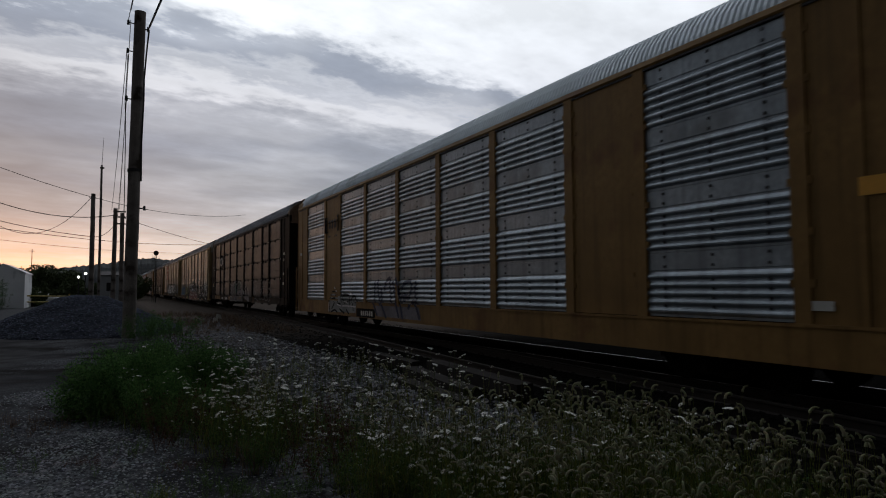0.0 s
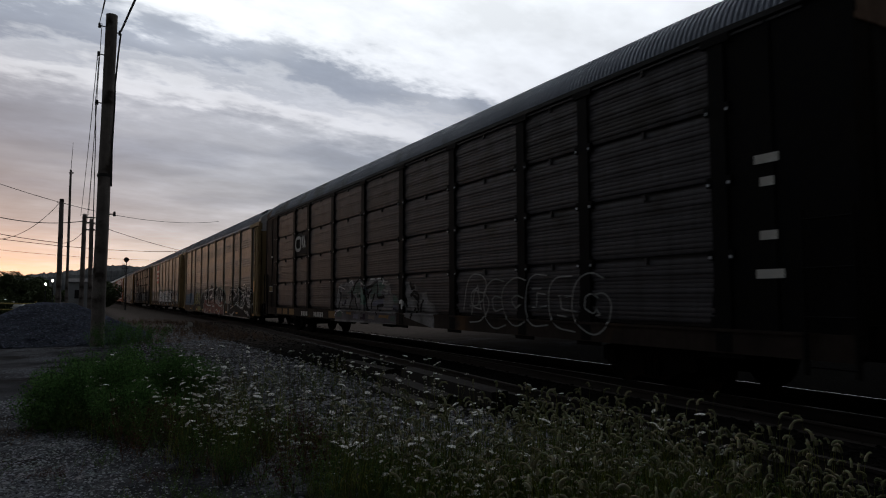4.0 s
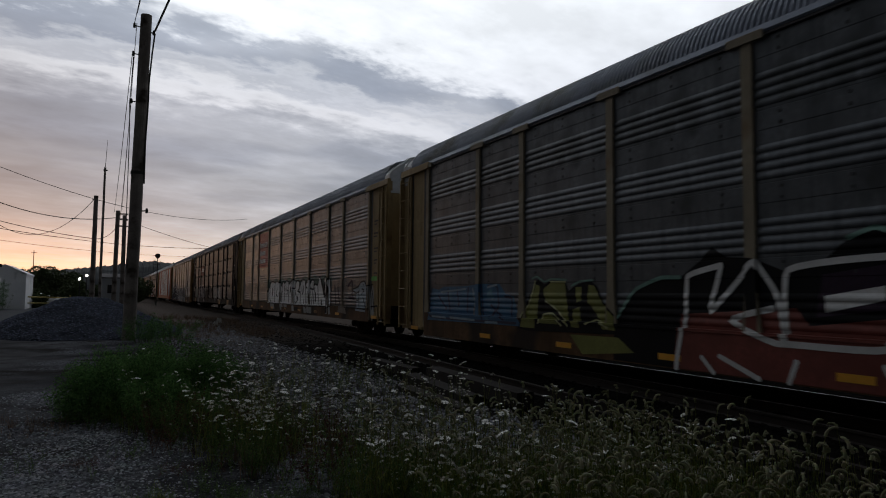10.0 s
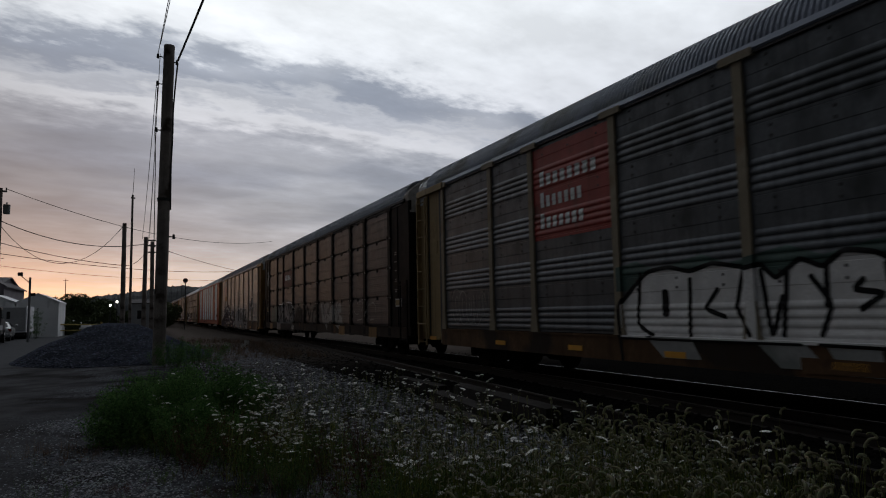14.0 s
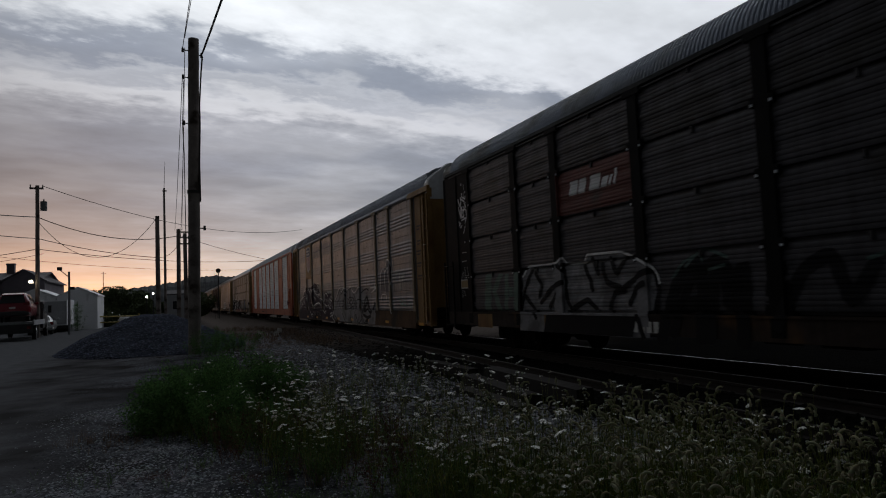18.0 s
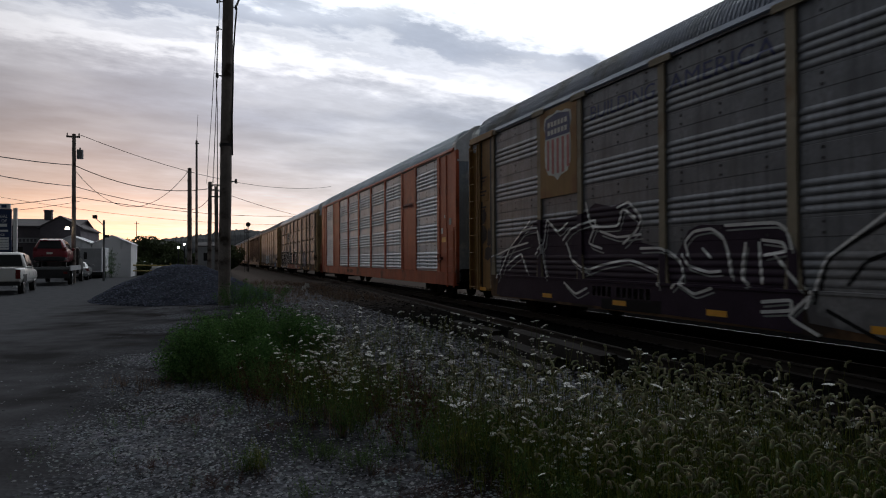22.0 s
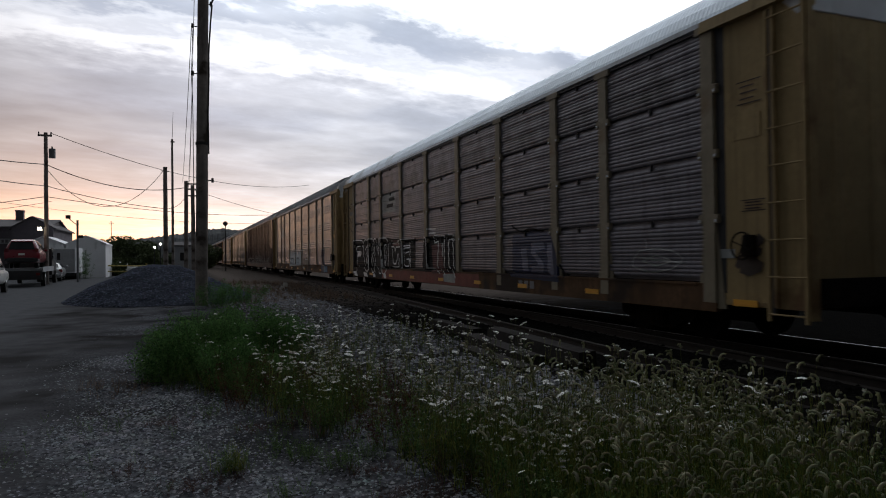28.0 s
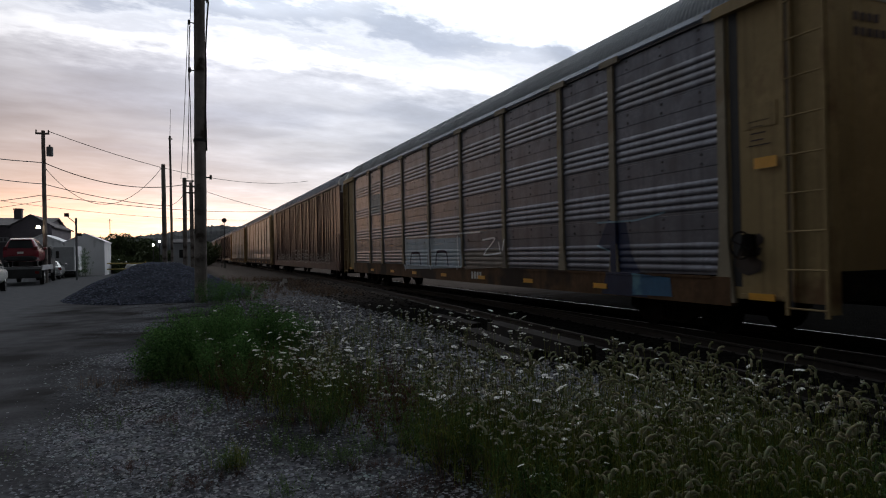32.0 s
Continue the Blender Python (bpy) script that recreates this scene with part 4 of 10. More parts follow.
def brush(pts, width, mat, name):
    """A round-ended, softly bent brush line as a flat ribbon in the plane x = 0, facing the road."""
    P = np.array(pts, float)
    ext = np.concatenate([[2 * P[0] - P[1]], P, [2 * P[-1] - P[-2]]])
    q = []
    for i in range(1, len(ext) - 2):
        p0, p1, p2, p3 = ext[i - 1:i + 3]
        m1, m2 = (p2 - p0) * 0.24, (p3 - p1) * 0.24
        for u in np.linspace(0, 1, 7)[:-1]:
            q.append((2 * u ** 3 - 3 * u * u + 1) * p1 + (u ** 3 - 2 * u * u + u) * m1 + (3 * u * u - 2 * u ** 3) * p2 + (u ** 3 - u * u) * m2)
    q = np.array(q + [P[-1]])
    d = np.gradient(q, axis=0)
    d /= np.linalg.norm(d, axis=1)[:, None] + 1e-9
    r = width / 2
    tip = [(-math.sqrt(1 - u * u) * 1.0, u) for u in (0.35, 0.7, 0.92)]
    q = np.concatenate([[q[0] + d[0] * r * a * 0.8 for a, u in tip], q, [q[-1] - d[-1] * r * a * 0.8 for a, u in reversed(tip)]])
    d = np.concatenate([[d[0]] * 3, d, [d[-1]] * 3])
    w = np.array([u for a, u in tip] + [1.0] * (len(q) - 6) + [u for a, u in reversed(tip)]) * r
    nrm = np.column_stack([-d[:, 1], d[:, 0]]) * w[:, None]
    n = len(q)
    me = bpy.data.meshes.new(name)
    me.from_pydata([(0.0, a, b) for a, b in np.concatenate([q - nrm, q + nrm])], [], [(i, n + i, n + i + 1, i + 1) for i in range(n - 1)])
    me.materials.append(mat)
    me.update()
    return me


def flat(k, name, outline, mat, lift=0.0, label=""):
    s = Shape()
    s.extrude_x(outline, -0.01, 0.0)
    me = s.mesh(name, mat)
    sprayed(k, name, me, 0, 0, lift, label)


def box_on(k, name, y0, y1, z0, z1, mat, lift=0.0, label=""):
    flat(k, name, [(y0, z0), (y1, z0), (y1, z1), (y0, z1)], mat, lift, label)


def strokes(k, name, lines, width, mat, lift, aside=0.0):
    """Brush lines as flat ribbons on the relief."""
    sd = SIDES.setdefault(k, Side(STYLES[k]))
    for pts in lines:
        s = Shape()
        P = np.array(pts, float)
        t = np.linspace(0, len(P) - 1, (len(P) - 1) * 14 + 1)
        q = np.column_stack([np.interp(t, range(len(P)), P[:, i]) for i in (0, 1)])
        ker = np.ones(11) / 11
        pad = np.pad(q, ((5, 5), (0, 0)), mode="edge")
        q = np.column_stack([np.convolve(pad[:, i], ker, "valid") for i in (0, 1)])
        d = np.gradient(q, axis=0)
        d /= np.linalg.norm(d, axis=1)[:, None] + 1e-9
        out = np.column_stack([-d[:, 1], d[:, 0]])
        q, nrm = q + out * aside, out * width / 2
        vs = [(min(sd.depth(a, b), -0.052) - 0.005 - lift, a, b) for a, b in np.concatenate([q - nrm, q + nrm])]
        n = len(q)
        s.add(vs, [(i, i + 1, n + i + 1, n + i) for i in range(n - 1)])
        me = bpy.data.meshes.new(name)
        me.from_pydata(s.v, [], s.f)
        me.materials.append(mat)
        part(name, me, None, cars[k][0], at=pose(-WIDE, 0, 0))


def spray_lines(k, lines, width, mat, lift):
    """Single sprayed lines that follow ribs and posts."""
    for pts in lines:
        sprayed(k, "graffiti_line", brush(pts, width, mat, "line"), 0, 0, lift)


def wild(k, y0, y1, z0, z1, seed, line, count=9, width=0.05):
    """A tangled piece of loose outlines."""
    r = random.Random(seed)
    w, h = y0 - y1, z1 - z0
    step = w / count
    bar = min(0.30, 0.24 * step, 0.18 * h)
    for i in range(count):
        lean, dz, sc = r.uniform(-0.15, 0.2), r.uniform(-0.05, 0.05) * h, r.uniform(0.82, 1.0)
        for bars in LETTERS[r.choice("ABCEGKNORSU")]:
            pts = []
            for a, b in bars:
                a, b = a + r.uniform(-.10, .10) + lean * (b - 0.5), b * sc + r.uniform(-.06, .06)
                pts.append((y0 - step * (i + 0.06 + a), min(z1, max(z0, z0 + bar * 0.6 + dz + b * (h - bar * 1.2)))))
            strokes(k, "graffiti_outline", [pts], width * 0.6, line, 0.003, bar)
            strokes(k, "graffiti_outline", [pts], width * 0.6, line, 0.003, -bar)


def digits(k, y, z, n, h, mat, w=0.16):
    """Stencilled number, as plain upright bars."""
    for i in range(n):
        box_on(k, "number_bar", y - i * w * 1.45, y - i * w * 1.45 - w, z, z + h, mat, 0.002)


def brake_gear(k, y, z):
    """Hand brake housing and wheel, with the grease and soot round it."""
    for a, b, w, h in ((0.22, -0.40, 0.46, 0.30), (0.16, -0.16, 0.38, 0.22), (0.30, -0.30, 0.16, 0.20), (-0.06, 0.02, 0.20, 0.16)):
        flat(k, "grease_stain", [(y + a, z + b), (y + a - 0.05, z + b + h * 0.7), (y + a - w * 0.45, z + b + h), (y + a - w, z + b + h * 0.5), (y + a - w * 0.9, z + b + 0.02), (y + a - w * 0.4, z + b - 0.05)], dark_mark, 0.002 + 0.0005 * a)
    mark(cars[k][0], "brake_housing", Shape().tube((0, 0, -0.16), (0, 0, 0.16), 0.13, 0.10, 12), grimy, y=y, z=z, x=0.02)
    ring = [(-0.16, 0.20 * math.cos(2 * math.pi * i / 20), 0.20 * math.sin(2 * math.pi * i / 20)) for i in range(21)]
    wheel = Shape().path(ring, 0.014, 6)
    for i in range(4):
        a = math.pi / 2 * i + 0.4
        wheel.tube((-0.15, 0, 0), (-0.16, 0.2 * math.cos(a), 0.2 * math.sin(a)), 0.009, n=5)
    mark(cars[k][0], "brake_wheel", wheel, grimy, y=y, z=z, x=0.02)


def stencil_frame(k, y0, y1, z0, z1):
    """A thin stencilled frame with a few short lines of small print in it."""
    spray_lines(k, [[(y0, z0), (y1, z0)], [(y0, z1), (y1, z1)]], 0.016, dark_mark, 0.002)
    for i in range(3):
        z = z0 + (z1 - z0) * (i + 0.8) / 3.6
        spray_lines(k, [[(y0 - (y0 - y1) * 0.15, z), (y0 - (y0 - y1) * (0.7 + 0.1 * (i % 2)), z)]], 0.02, plate_brown, 0.002)


def stencils(k, y, seed):
    r = random.Random(seed)
    for i in range(5):
        z = 2.2 + i * 0.42 + r.uniform(-.05, .05)
        w = r.uniform(0.25, 0.5)
        mark(cars[k][0], "stencil_bar", plate(w, 0.05), dark_mark, y=y, z=z, x=0.03)
        mark(cars[k][0], "stencil_bar", plate(w * 0.7, 0.04), dark_mark, y=y + 0.06, z=z - 0.1, x=0.03)


# yellow carrier
k = 0
for e, (a, b) in enumerate(((8.95, 8.75), (7.40, 7.20))):
    box_on(k, "emblem_bracket", a, b, 3.72, 4.35, dark_mark, 0.03)
for z in (3.72, 4.29):
    box_on(k, "emblem_bracket", 8.95, 8.65, z, z + 0.06, dark_mark, 0.03)
    box_on(k, "emblem_bracket", 7.50, 7.20, z, z + 0.06, dark_mark, 0.03)
for a, b in ((8.55, 8.25), (8.18, 7.92), (7.85, 7.55)):
    flat(k, "emblem_shape", [(a, 3.88), (b + 0.05, 3.86), (b, 4.2), (a - 0.05, 4.22)], dark_mark, 0.03)
for y in (8.6, 8.4, 7.7, 7.5):
    box_on(k, "stencil_bar", y, y - 0.12, 3.52, 3.6, dark_mark, 0.03)
flat(k, "graffiti_body", [(8.37, 0.6), (8.32, 1.07), (8.07, 1.34), (7.67, 1.41), (7.5, 1.14), (7.28, 1.22), (6.85, 1.21), (6.58, 1.33), (6.07, 1.3), (5.83, 1.15), (5.65, 1.24), (5.32, 1.23), (5.09, 1.01), (5.19, 0.64), (8.08, 0.6)], paint_grey, 0)
spray_lines(k, [[(8.28, 0.6), (8.3, 1.12), (8.01, 1.37), (7.62, 1.36), (7.58, 1.07)], [(8.11, 1.09), (7.75, 1.14), (7.66, 0.97), (8, 0.72)], [(7.28, 1.32), (7.21, 0.95), (6.91, 0.92)], [(6.85, 1.28), (6.7, 1.01)], [(6.71, 1.27), (6.32, 1.28), (5.99, 1.24), (5.94, 1.06), (6.45, 0.98)], [(5.85, 0.87), (5.71, 1.16), (5.37, 1.22), (5.14, 1.01)], [(5.56, 1.08), (5.42, 0.73)], [(8.08, 0.6), (7.6, 0.69), (7.29, 0.6)], [(7, 0.73), (6.46, 0.6)], [(6.2, 0.73), (5.96, 0.6)]], 0.075, paint_black, 0.006)
spray_lines(k, [[(7.32, 0.9), (6.86, 0.86)], [(6.66, 0.86), (5.71, 0.87), (5.14, 0.85)], [(6.45, 1.04), (6.07, 0.98)], [(7.75, 1.55), (7.43, 1.35)], [(8.37, 0.96), (8.42, 0.6)], [(5.94, 1.37), (5.71, 1.26)]], 0.045, paint_white, 0.008)
flat(k, "graffiti_body", [(3.22, 0.94), (1.99, 0.95), (-0.22, 0.96), (-0.37, 0.6), (3, 0.6)], paint_lilac, 0.002)
flat(k, "graffiti_body", [(1.46, 1.72), (1.25, 1.71), (0.98, 1.06), (1.26, 1.05)], paint_grey, 0)
flat(k, "graffiti_body", [(0.92, 1.15), (0.46, 1.57), (0.41, 1.39), (0.72, 1.07)], paint_grey, 0)
spray_lines(k, [[(3.33, 1.71), (3.39, 1.02), (3.07, 0.65)], [(3.09, 1.75), (3, 1.25), (2.79, 0.98)], [(2.77, 1.47), (2.65, 0.96), (2.28, 0.6)], [(2.51, 1.47), (2.31, 1.74), (2.05, 1.8), (1.96, 1.05)], [(1.76, 1.69), (1.61, 1.28), (1.26, 0.66)], [(1.47, 1.79), (1.18, 1.19), (0.96, 0.62)], [(1.11, 1.48), (0.84, 1.66), (0.46, 1.71), (0.36, 1.48), (0.59, 1.21), (0.91, 1.31)], [(1.07, 1.29), (0.85, 1.14), (0.69, 1.3)], [(0.04, 1.67), (0.12, 1.39), (-0.05, 0.97), (-0.26, 0.66)]], 0.12, paint_navy, 0.006)
spray_lines(k, [[(0.53, 0.92), (0.23, 1.13), (-0.02, 1.04)]], 0.12, paint_navy, 0.006)
box_on(k, "sill_repaint", 5.1, 3.25, 0.52, 0.82, black_paint, 0.001)
digits(k, 4.63, 0.58, 6, 0.16, white_mark, 0.138)
mark(cars[k][0], "sticker", plate(0.35, 0.12), white_mark, y=12.8, z=3.0, x=0.03)
mark(cars[k][0], "sticker", plate(0.55, 0.22), amber, "orange panel sticker", y=-12.9, z=2.55, x=0.04)
mark(cars[k][0], "sticker", plate(0.35, 0.12), white_mark, y=-12.1, z=1.2, x=0.04)

# black carrier with the white emblem
k = 1
box_on(k, "emblem_ground", 8.9, 7.25, 3.08, 4.12, paint_black, 0.0)
strokes(k, "emblem_ring", [[(8.2, 3.85), (8.55, 3.85), (8.75, 3.80), (8.78, 3.6), (8.75, 3.40), (8.55, 3.35), (8.2, 3.35), (8.08, 3.45), (8.05, 3.6), (8.08, 3.75), (8.2, 3.85), (8.3, 3.85)]], 0.13, white_mark, 0.006)
strokes(k, "emblem_bar", [[(7.92, 3.92), (7.70, 3.36)], [(7.70, 3.92), (7.46, 3.36)]], 0.14, white_mark, 0.006)
digits(k, 7.9, 0.74, 4, 0.17, white_mark, 0.15)
digits(k, 6.3, 0.74, 6, 0.17, white_mark, 0.13)
flat(k, "graffiti_body", [(3.93, 0.83), (3.86, 1.51), (3.67, 1.82), (3.48, 1.91), (3.13, 1.89), (3.02, 1.96), (2.65, 1.89), (2.49, 1.99), (2.31, 1.98), (2.22, 1.88), (2.05, 1.97), (1.86, 2.08), (1.64, 2.1), (1.56, 2), (1.4, 1.94), (1.24, 1.82), (1.04, 1.92), (0.88, 2.02), (0.49, 2), (0.32, 2.03), (-0.02, 2.02), (-0.19, 1.93), (-0.3, 1.86), (-0.58, 1.76), (-0.68, 1.58), (-0.97, 1.46), (-1.1, 1.24), (-1.12, 0.7), (3.94, 0.64)], paint_ash, 0)
flat(k, "graffiti_body", [(3.93, 1.0), (-0.26, 1.0), (-1.13, 0.98), (-1.12, 0.72), (3.94, 0.72)], paint_dim, 0.003)
for a, b, lo, hi, m in ((2.86, 2.34, 0.88, 0.99, yellow_paint), (0.13, -0.62, 0.84, 0.95, yellow_paint), (3.72, 3.20, 0.78, 1.0, paint_teal), (2.2, 1.75, 0.76, 0.94, paint_slate),
                        (0.95, 0.40, 0.78, 0.92, paint_dust), (1.6, 1.15, 0.74, 0.96, paint_plum), (-0.7, -1.05, 0.76, 0.94, paint_teal)):
    flat(k, "sill_patch", [(a, lo + 0.02), (a - 0.06, hi), ((a + b) / 2, hi - 0.02), (b, hi), (b + 0.05, lo), ((a + b) / 2, lo + 0.03)], m, 0.005)
flat(k, "graffiti_body", [(2.92, 1.56), (2.3, 1.83), (1.58, 1.97), (1.57, 1.63), (2.5, 1.53)], paint_teal, 0.003)
flat(k, "graffiti_body", [(0.86, 1.73), (0.31, 1.91), (0.21, 1.59), (0.8, 1.46)], paint_teal, 0.003)
flat(k, "graffiti_body", [(1.52, 1.77), (1.29, 1.77), (1.2, 1.23), (1.57, 1.23)], paint_mint, 0.004)
flat(k, "graffiti_body", [(0.23, 1.88), (-0.08, 1.9), (-0.25, 1.77), (0.18, 1.59)], paint_fern, 0.004)
flat(k, "graffiti_body", [(0.66, 1.33), (-0.12, 1.43), (-0.14, 1.24), (0.66, 1.19)], paint_slate, 0.004)
spray_lines(k, [[(3.53, 1.84), (3.61, 1.64), (3.42, 1.57), (3.57, 1.29), (3.69, 1.05)], [(2.5, 1.64), (2.34, 1.58), (2.55, 1.24), (2.68, 1.07)], [(2.36, 1.64), (2.1, 1.89), (1.8, 2.04)], [(2.17, 1.46), (2.07, 1.31), (1.93, 1.04)], [(1.79, 1.51), (1.56, 1.46), (1.58, 1.33)], [(1.18, 1.74), (0.78, 1.79), (0.5, 1.89), (0.35, 1.92)], [(1.07, 1.43), (0.91, 1.6), (0.77, 1.67)], [(0.79, 1.12), (0.7, 1.36), (0.5, 1.56)], [(0.3, 1.92), (0.28, 1.46), (-0.18, 1.47)], [(0.28, 0.94), (0.29, 1.19), (-0.14, 1.23)]], 0.085, paint_black, 0.008)
spray_lines(k, [[(1.4, 1.83), (1.21, 1.46), (1.11, 1.11)]], 0.085, paint_black, 0.008)
spray_lines(k, [[(3.66, 1.59), (3.63, 1.82), (3.07, 1.72)], [(2.72, 1.93), (2.44, 1.99), (2.31, 1.89)], [(1.89, 2.07), (1.66, 2.1)], [(1.46, 1.89), (1.27, 1.82)], [(0.88, 2.01), (0.52, 2)], [(0.33, 2.01), (-0.02, 2.01), (-0.18, 1.93), (-0.08, 1.83)], [(3.93, 0.84), (3.75, 0.97), (3.39, 1.01), (3.16, 0.95)]], 0.035, paint_white, 0.012)
flat(k, "graffiti_body", [(-1.64, 1.88), (-1.93, 1.87), (-2.03, 1.7), (-2.25, 1.84), (-2.32, 1.71), (-2.37, 1.57), (-2.9, 1.58), (-2.96, 1.37), (-3.35, 1.26), (-3.38, 0.68), (-1.64, 0.93)], paint_ash, 0)
spray_lines(k, [[(-1.95, 1.84), (-1.99, 1.69), (-2.17, 1.71)], [(-1.98, 1.5), (-2.17, 1.6), (-2.37, 1.56)], [(-2.09, 1.53), (-2.36, 1.4)], [(-2.25, 1.16), (-2.14, 1.03), (-2.03, 0.9)], [(-2.43, 1.53), (-2.4, 1.1)], [(-2.68, 1.37), (-2.54, 1.11)], [(-1.61, 1.5), (-1.75, 1.22)]], 0.09, paint_black, 0.008)
spray_lines(k, [[(-1.38, 1.32), (-1.51, 1.35), (-1.5, 1.17)]], 0.1, paint_white, 0.008)
spray_lines(k, [[(0.28, 1.93), (-0.45, 1.9)], [(-0.25, 1.79), (-0.59, 1.82)], [(-0.14, 1.67), (-0.54, 1.62)]], 0.05, paint_grey, 0.006)
mix_ = random.Random(12)
for i in range(26):
    a, z = mix_.uniform(-0.9, 3.6), mix_.uniform(1.08, 1.85)
    w, h = mix_.uniform(0.10, 0.34), mix_.uniform(0.05, 0.22)
    flat(k, "graffiti_patch", [(a, z), (a - 0.04, z + h), (a - w, z + h * mix_.uniform(0.5, 1)), (a - w - 0.05, z + h * 0.2)], mix_.choice((paint_teal, paint_fern, paint_dim, paint_slate, paint_plum, paint_grey)), 0.0055 + i * 0.00006)
wild(k, -5.0, -9.5, 0.9, 1.9, 23, paint_grey, 6, 0.05)
mark(cars[k][0], "warning_plate", plate(0.55, 0.26), white_mark, y=12.75, z=1.70, x=0.04)
mark(cars[k][0], "warning_face", plate(0.48, 0.19), ochre_paint, y=12.75, z=1.735, x=0.047)
mark(cars[k][0], "stencil_bar", plate(0.3, 0.08), white_mark, y=12.6, z=3.25, x=0.04)
for i, y in enumerate((11.5, 10.6, 9.6, 4.6, 2.4)):
    box_on(k, "sill_patch", y, y - 0.7, 0.74, 0.98, yellow_paint, 0.001)
for e in (-1, 1):
    for z, w in ((1.7, 0.4), (2.2, 0.25), (2.9, 0.2), (3.2, 0.35)):
        mark(cars[k][0], "stencil_bar", plate(w, 0.12), white_mark, y=-12.6, z=z, x=0.04)

# ochre carriers with the big pieces
k = 2
flat(k, "graffiti_body", [(4.2, 0.63), (4.15, 1.12), (3.7, 1.61), (3.12, 1.8), (2.71, 1.8), (2.32, 2.04), (2.1, 2.23), (1.83, 2.07), (1.42, 2.04), (0.85, 1.82), (0.41, 1.95), (0.07, 2.22), (-0.25, 2.31), (-0.63, 2.17), (-0.99, 2.01), (-1.39, 1.86), (-1.66, 2.21), (-1.85, 2.29), (-2.08, 2.15), (-2.25, 2.03), (-2.53, 1.98), (-2.79, 2.05), (-3, 2.1), (-3.14, 1.91), (-3.47, 2), (-3.69, 2.06), (-4.03, 2.05), (-4.22, 1.86), (-4.45, 1.89), (-4.66, 1.78), (-4.93, 1.7), (-5.17, 1.51), (-5.24, 1.07), (-5.21, 0.42), (4.19, 0.42)], paint_black, 0)
flat(k, "graffiti_body", [(2.69, 1.24), (0.77, 1.37), (0.59, 1.15), (-0.91, 1.34), (-1.76, 1.27), (-2.77, 1.25), (-3.35, 1.11), (-4.28, 1.29), (-4.84, 0.85), (-4.94, 0.42), (2.82, 0.42)], paint_red, 0.004)
flat(k, "graffiti_body", [(0.41, 1.79), (-0.43, 1.9), (-0.4, 1.38), (0.5, 1.26)], paint_plum, 0.006)
flat(k, "graffiti_body", [(-3.38, 1.5), (-3.56, 1.88), (-4.02, 1.94), (-4.23, 1.72), (-4.19, 1.43), (-3.88, 1.28), (-3.53, 1.19)], paint_plum, 0.006)
flat(k, "graffiti_body", [(-3.67, 1.48), (-3.89, 1.52), (-3.92, 1.35), (-4.13, 1.37), (-3.96, 1.2), (-3.71, 1.2)], paint_silver, 0.008)
flat(k, "graffiti_body", [(0.38, 1.53), (-0.34, 1.65), (-0.34, 1.48), (0.38, 1.32)], paint_silver, 0.008)
spray_lines(k, [[(2.75, 0.42), (2.73, 0.6), (2.59, 1.22), (2.55, 1.81), (1.93, 1.96)], [(1.93, 1.94), (2.13, 1.29), (1.4, 1.97)], [(1.36, 1.99), (1.04, 1.53), (0.95, 0.9), (1.77, 1.18), (1.1, 1.36)], [(0.9, 0.93), (0.87, 1.86), (-0.53, 1.97), (-0.52, 1.48), (-0.36, 0.93), (0.9, 0.91)], [(-0.53, 1.97), (-1.07, 1.99), (-0.95, 1.39), (-0.9, 0.87), (-1.63, 0.91), (-1.68, 1.4), (-1.85, 1.85)], [(-1.77, 1.85), (-2.5, 2), (-2.53, 1.58), (-2.82, 1.17), (-3.23, 0.95)], [(-1.63, 0.86), (-1.74, 1.4)]], 0.085, paint_silver, 0.012)
spray_lines(k, [[(-2.25, 1.59), (-2.18, 1.09), (-2.46, 1.11), (-2.25, 1.59)], [(-3.29, 0.91), (-3.25, 1.38), (-3.37, 1.79), (-3.65, 1.99), (-4.03, 2.01), (-4.26, 1.8), (-4.3, 1.47), (-4.13, 1.39)], [(-4.28, 1.43), (-4.54, 1.29), (-4.77, 0.97), (-4.87, 0.42)], [(-3.35, 0.93), (-3.95, 0.9), (-4.36, 1)]], 0.085, paint_silver, 0.012)
spray_lines(k, [[(2.26, 0.63), (2.04, 0.42)], [(1.94, 0.67), (1.29, 0.42)], [(0.74, 0.7), (0.85, 0.42)], [(-0.34, 0.74), (-0.49, 0.42)], [(-1.53, 0.8), (-1.74, 0.42)], [(-2.22, 0.62), (-2.65, 0.69), (-3.16, 0.42)], [(-3.61, 0.67), (-3.42, 0.42)], [(-4.34, 0.88), (-4.4, 0.42)]], 0.07, paint_silver, 0.012)
spray_lines(k, [[(4.15, 1.12), (3.7, 1.61), (3.12, 1.8), (2.71, 1.8)], [(0.07, 2.22), (-0.25, 2.32), (-0.63, 2.17)], [(-1.66, 2.2), (-1.85, 2.3), (-2.08, 2.15)], [(-2.79, 2.05), (-3, 2.11), (-3.14, 1.93), (-3.49, 2.01)], [(-4.22, 1.86), (-4.45, 1.89), (-4.66, 1.78), (-4.93, 1.7), (-5.17, 1.51), (-5.24, 1.13)], [(-4.98, 1.18), (-5.14, 1.19), (-5.2, 1.06), (-5.04, 1.02), (-4.98, 1.18)]], 0.06, paint_mint, 0.012)
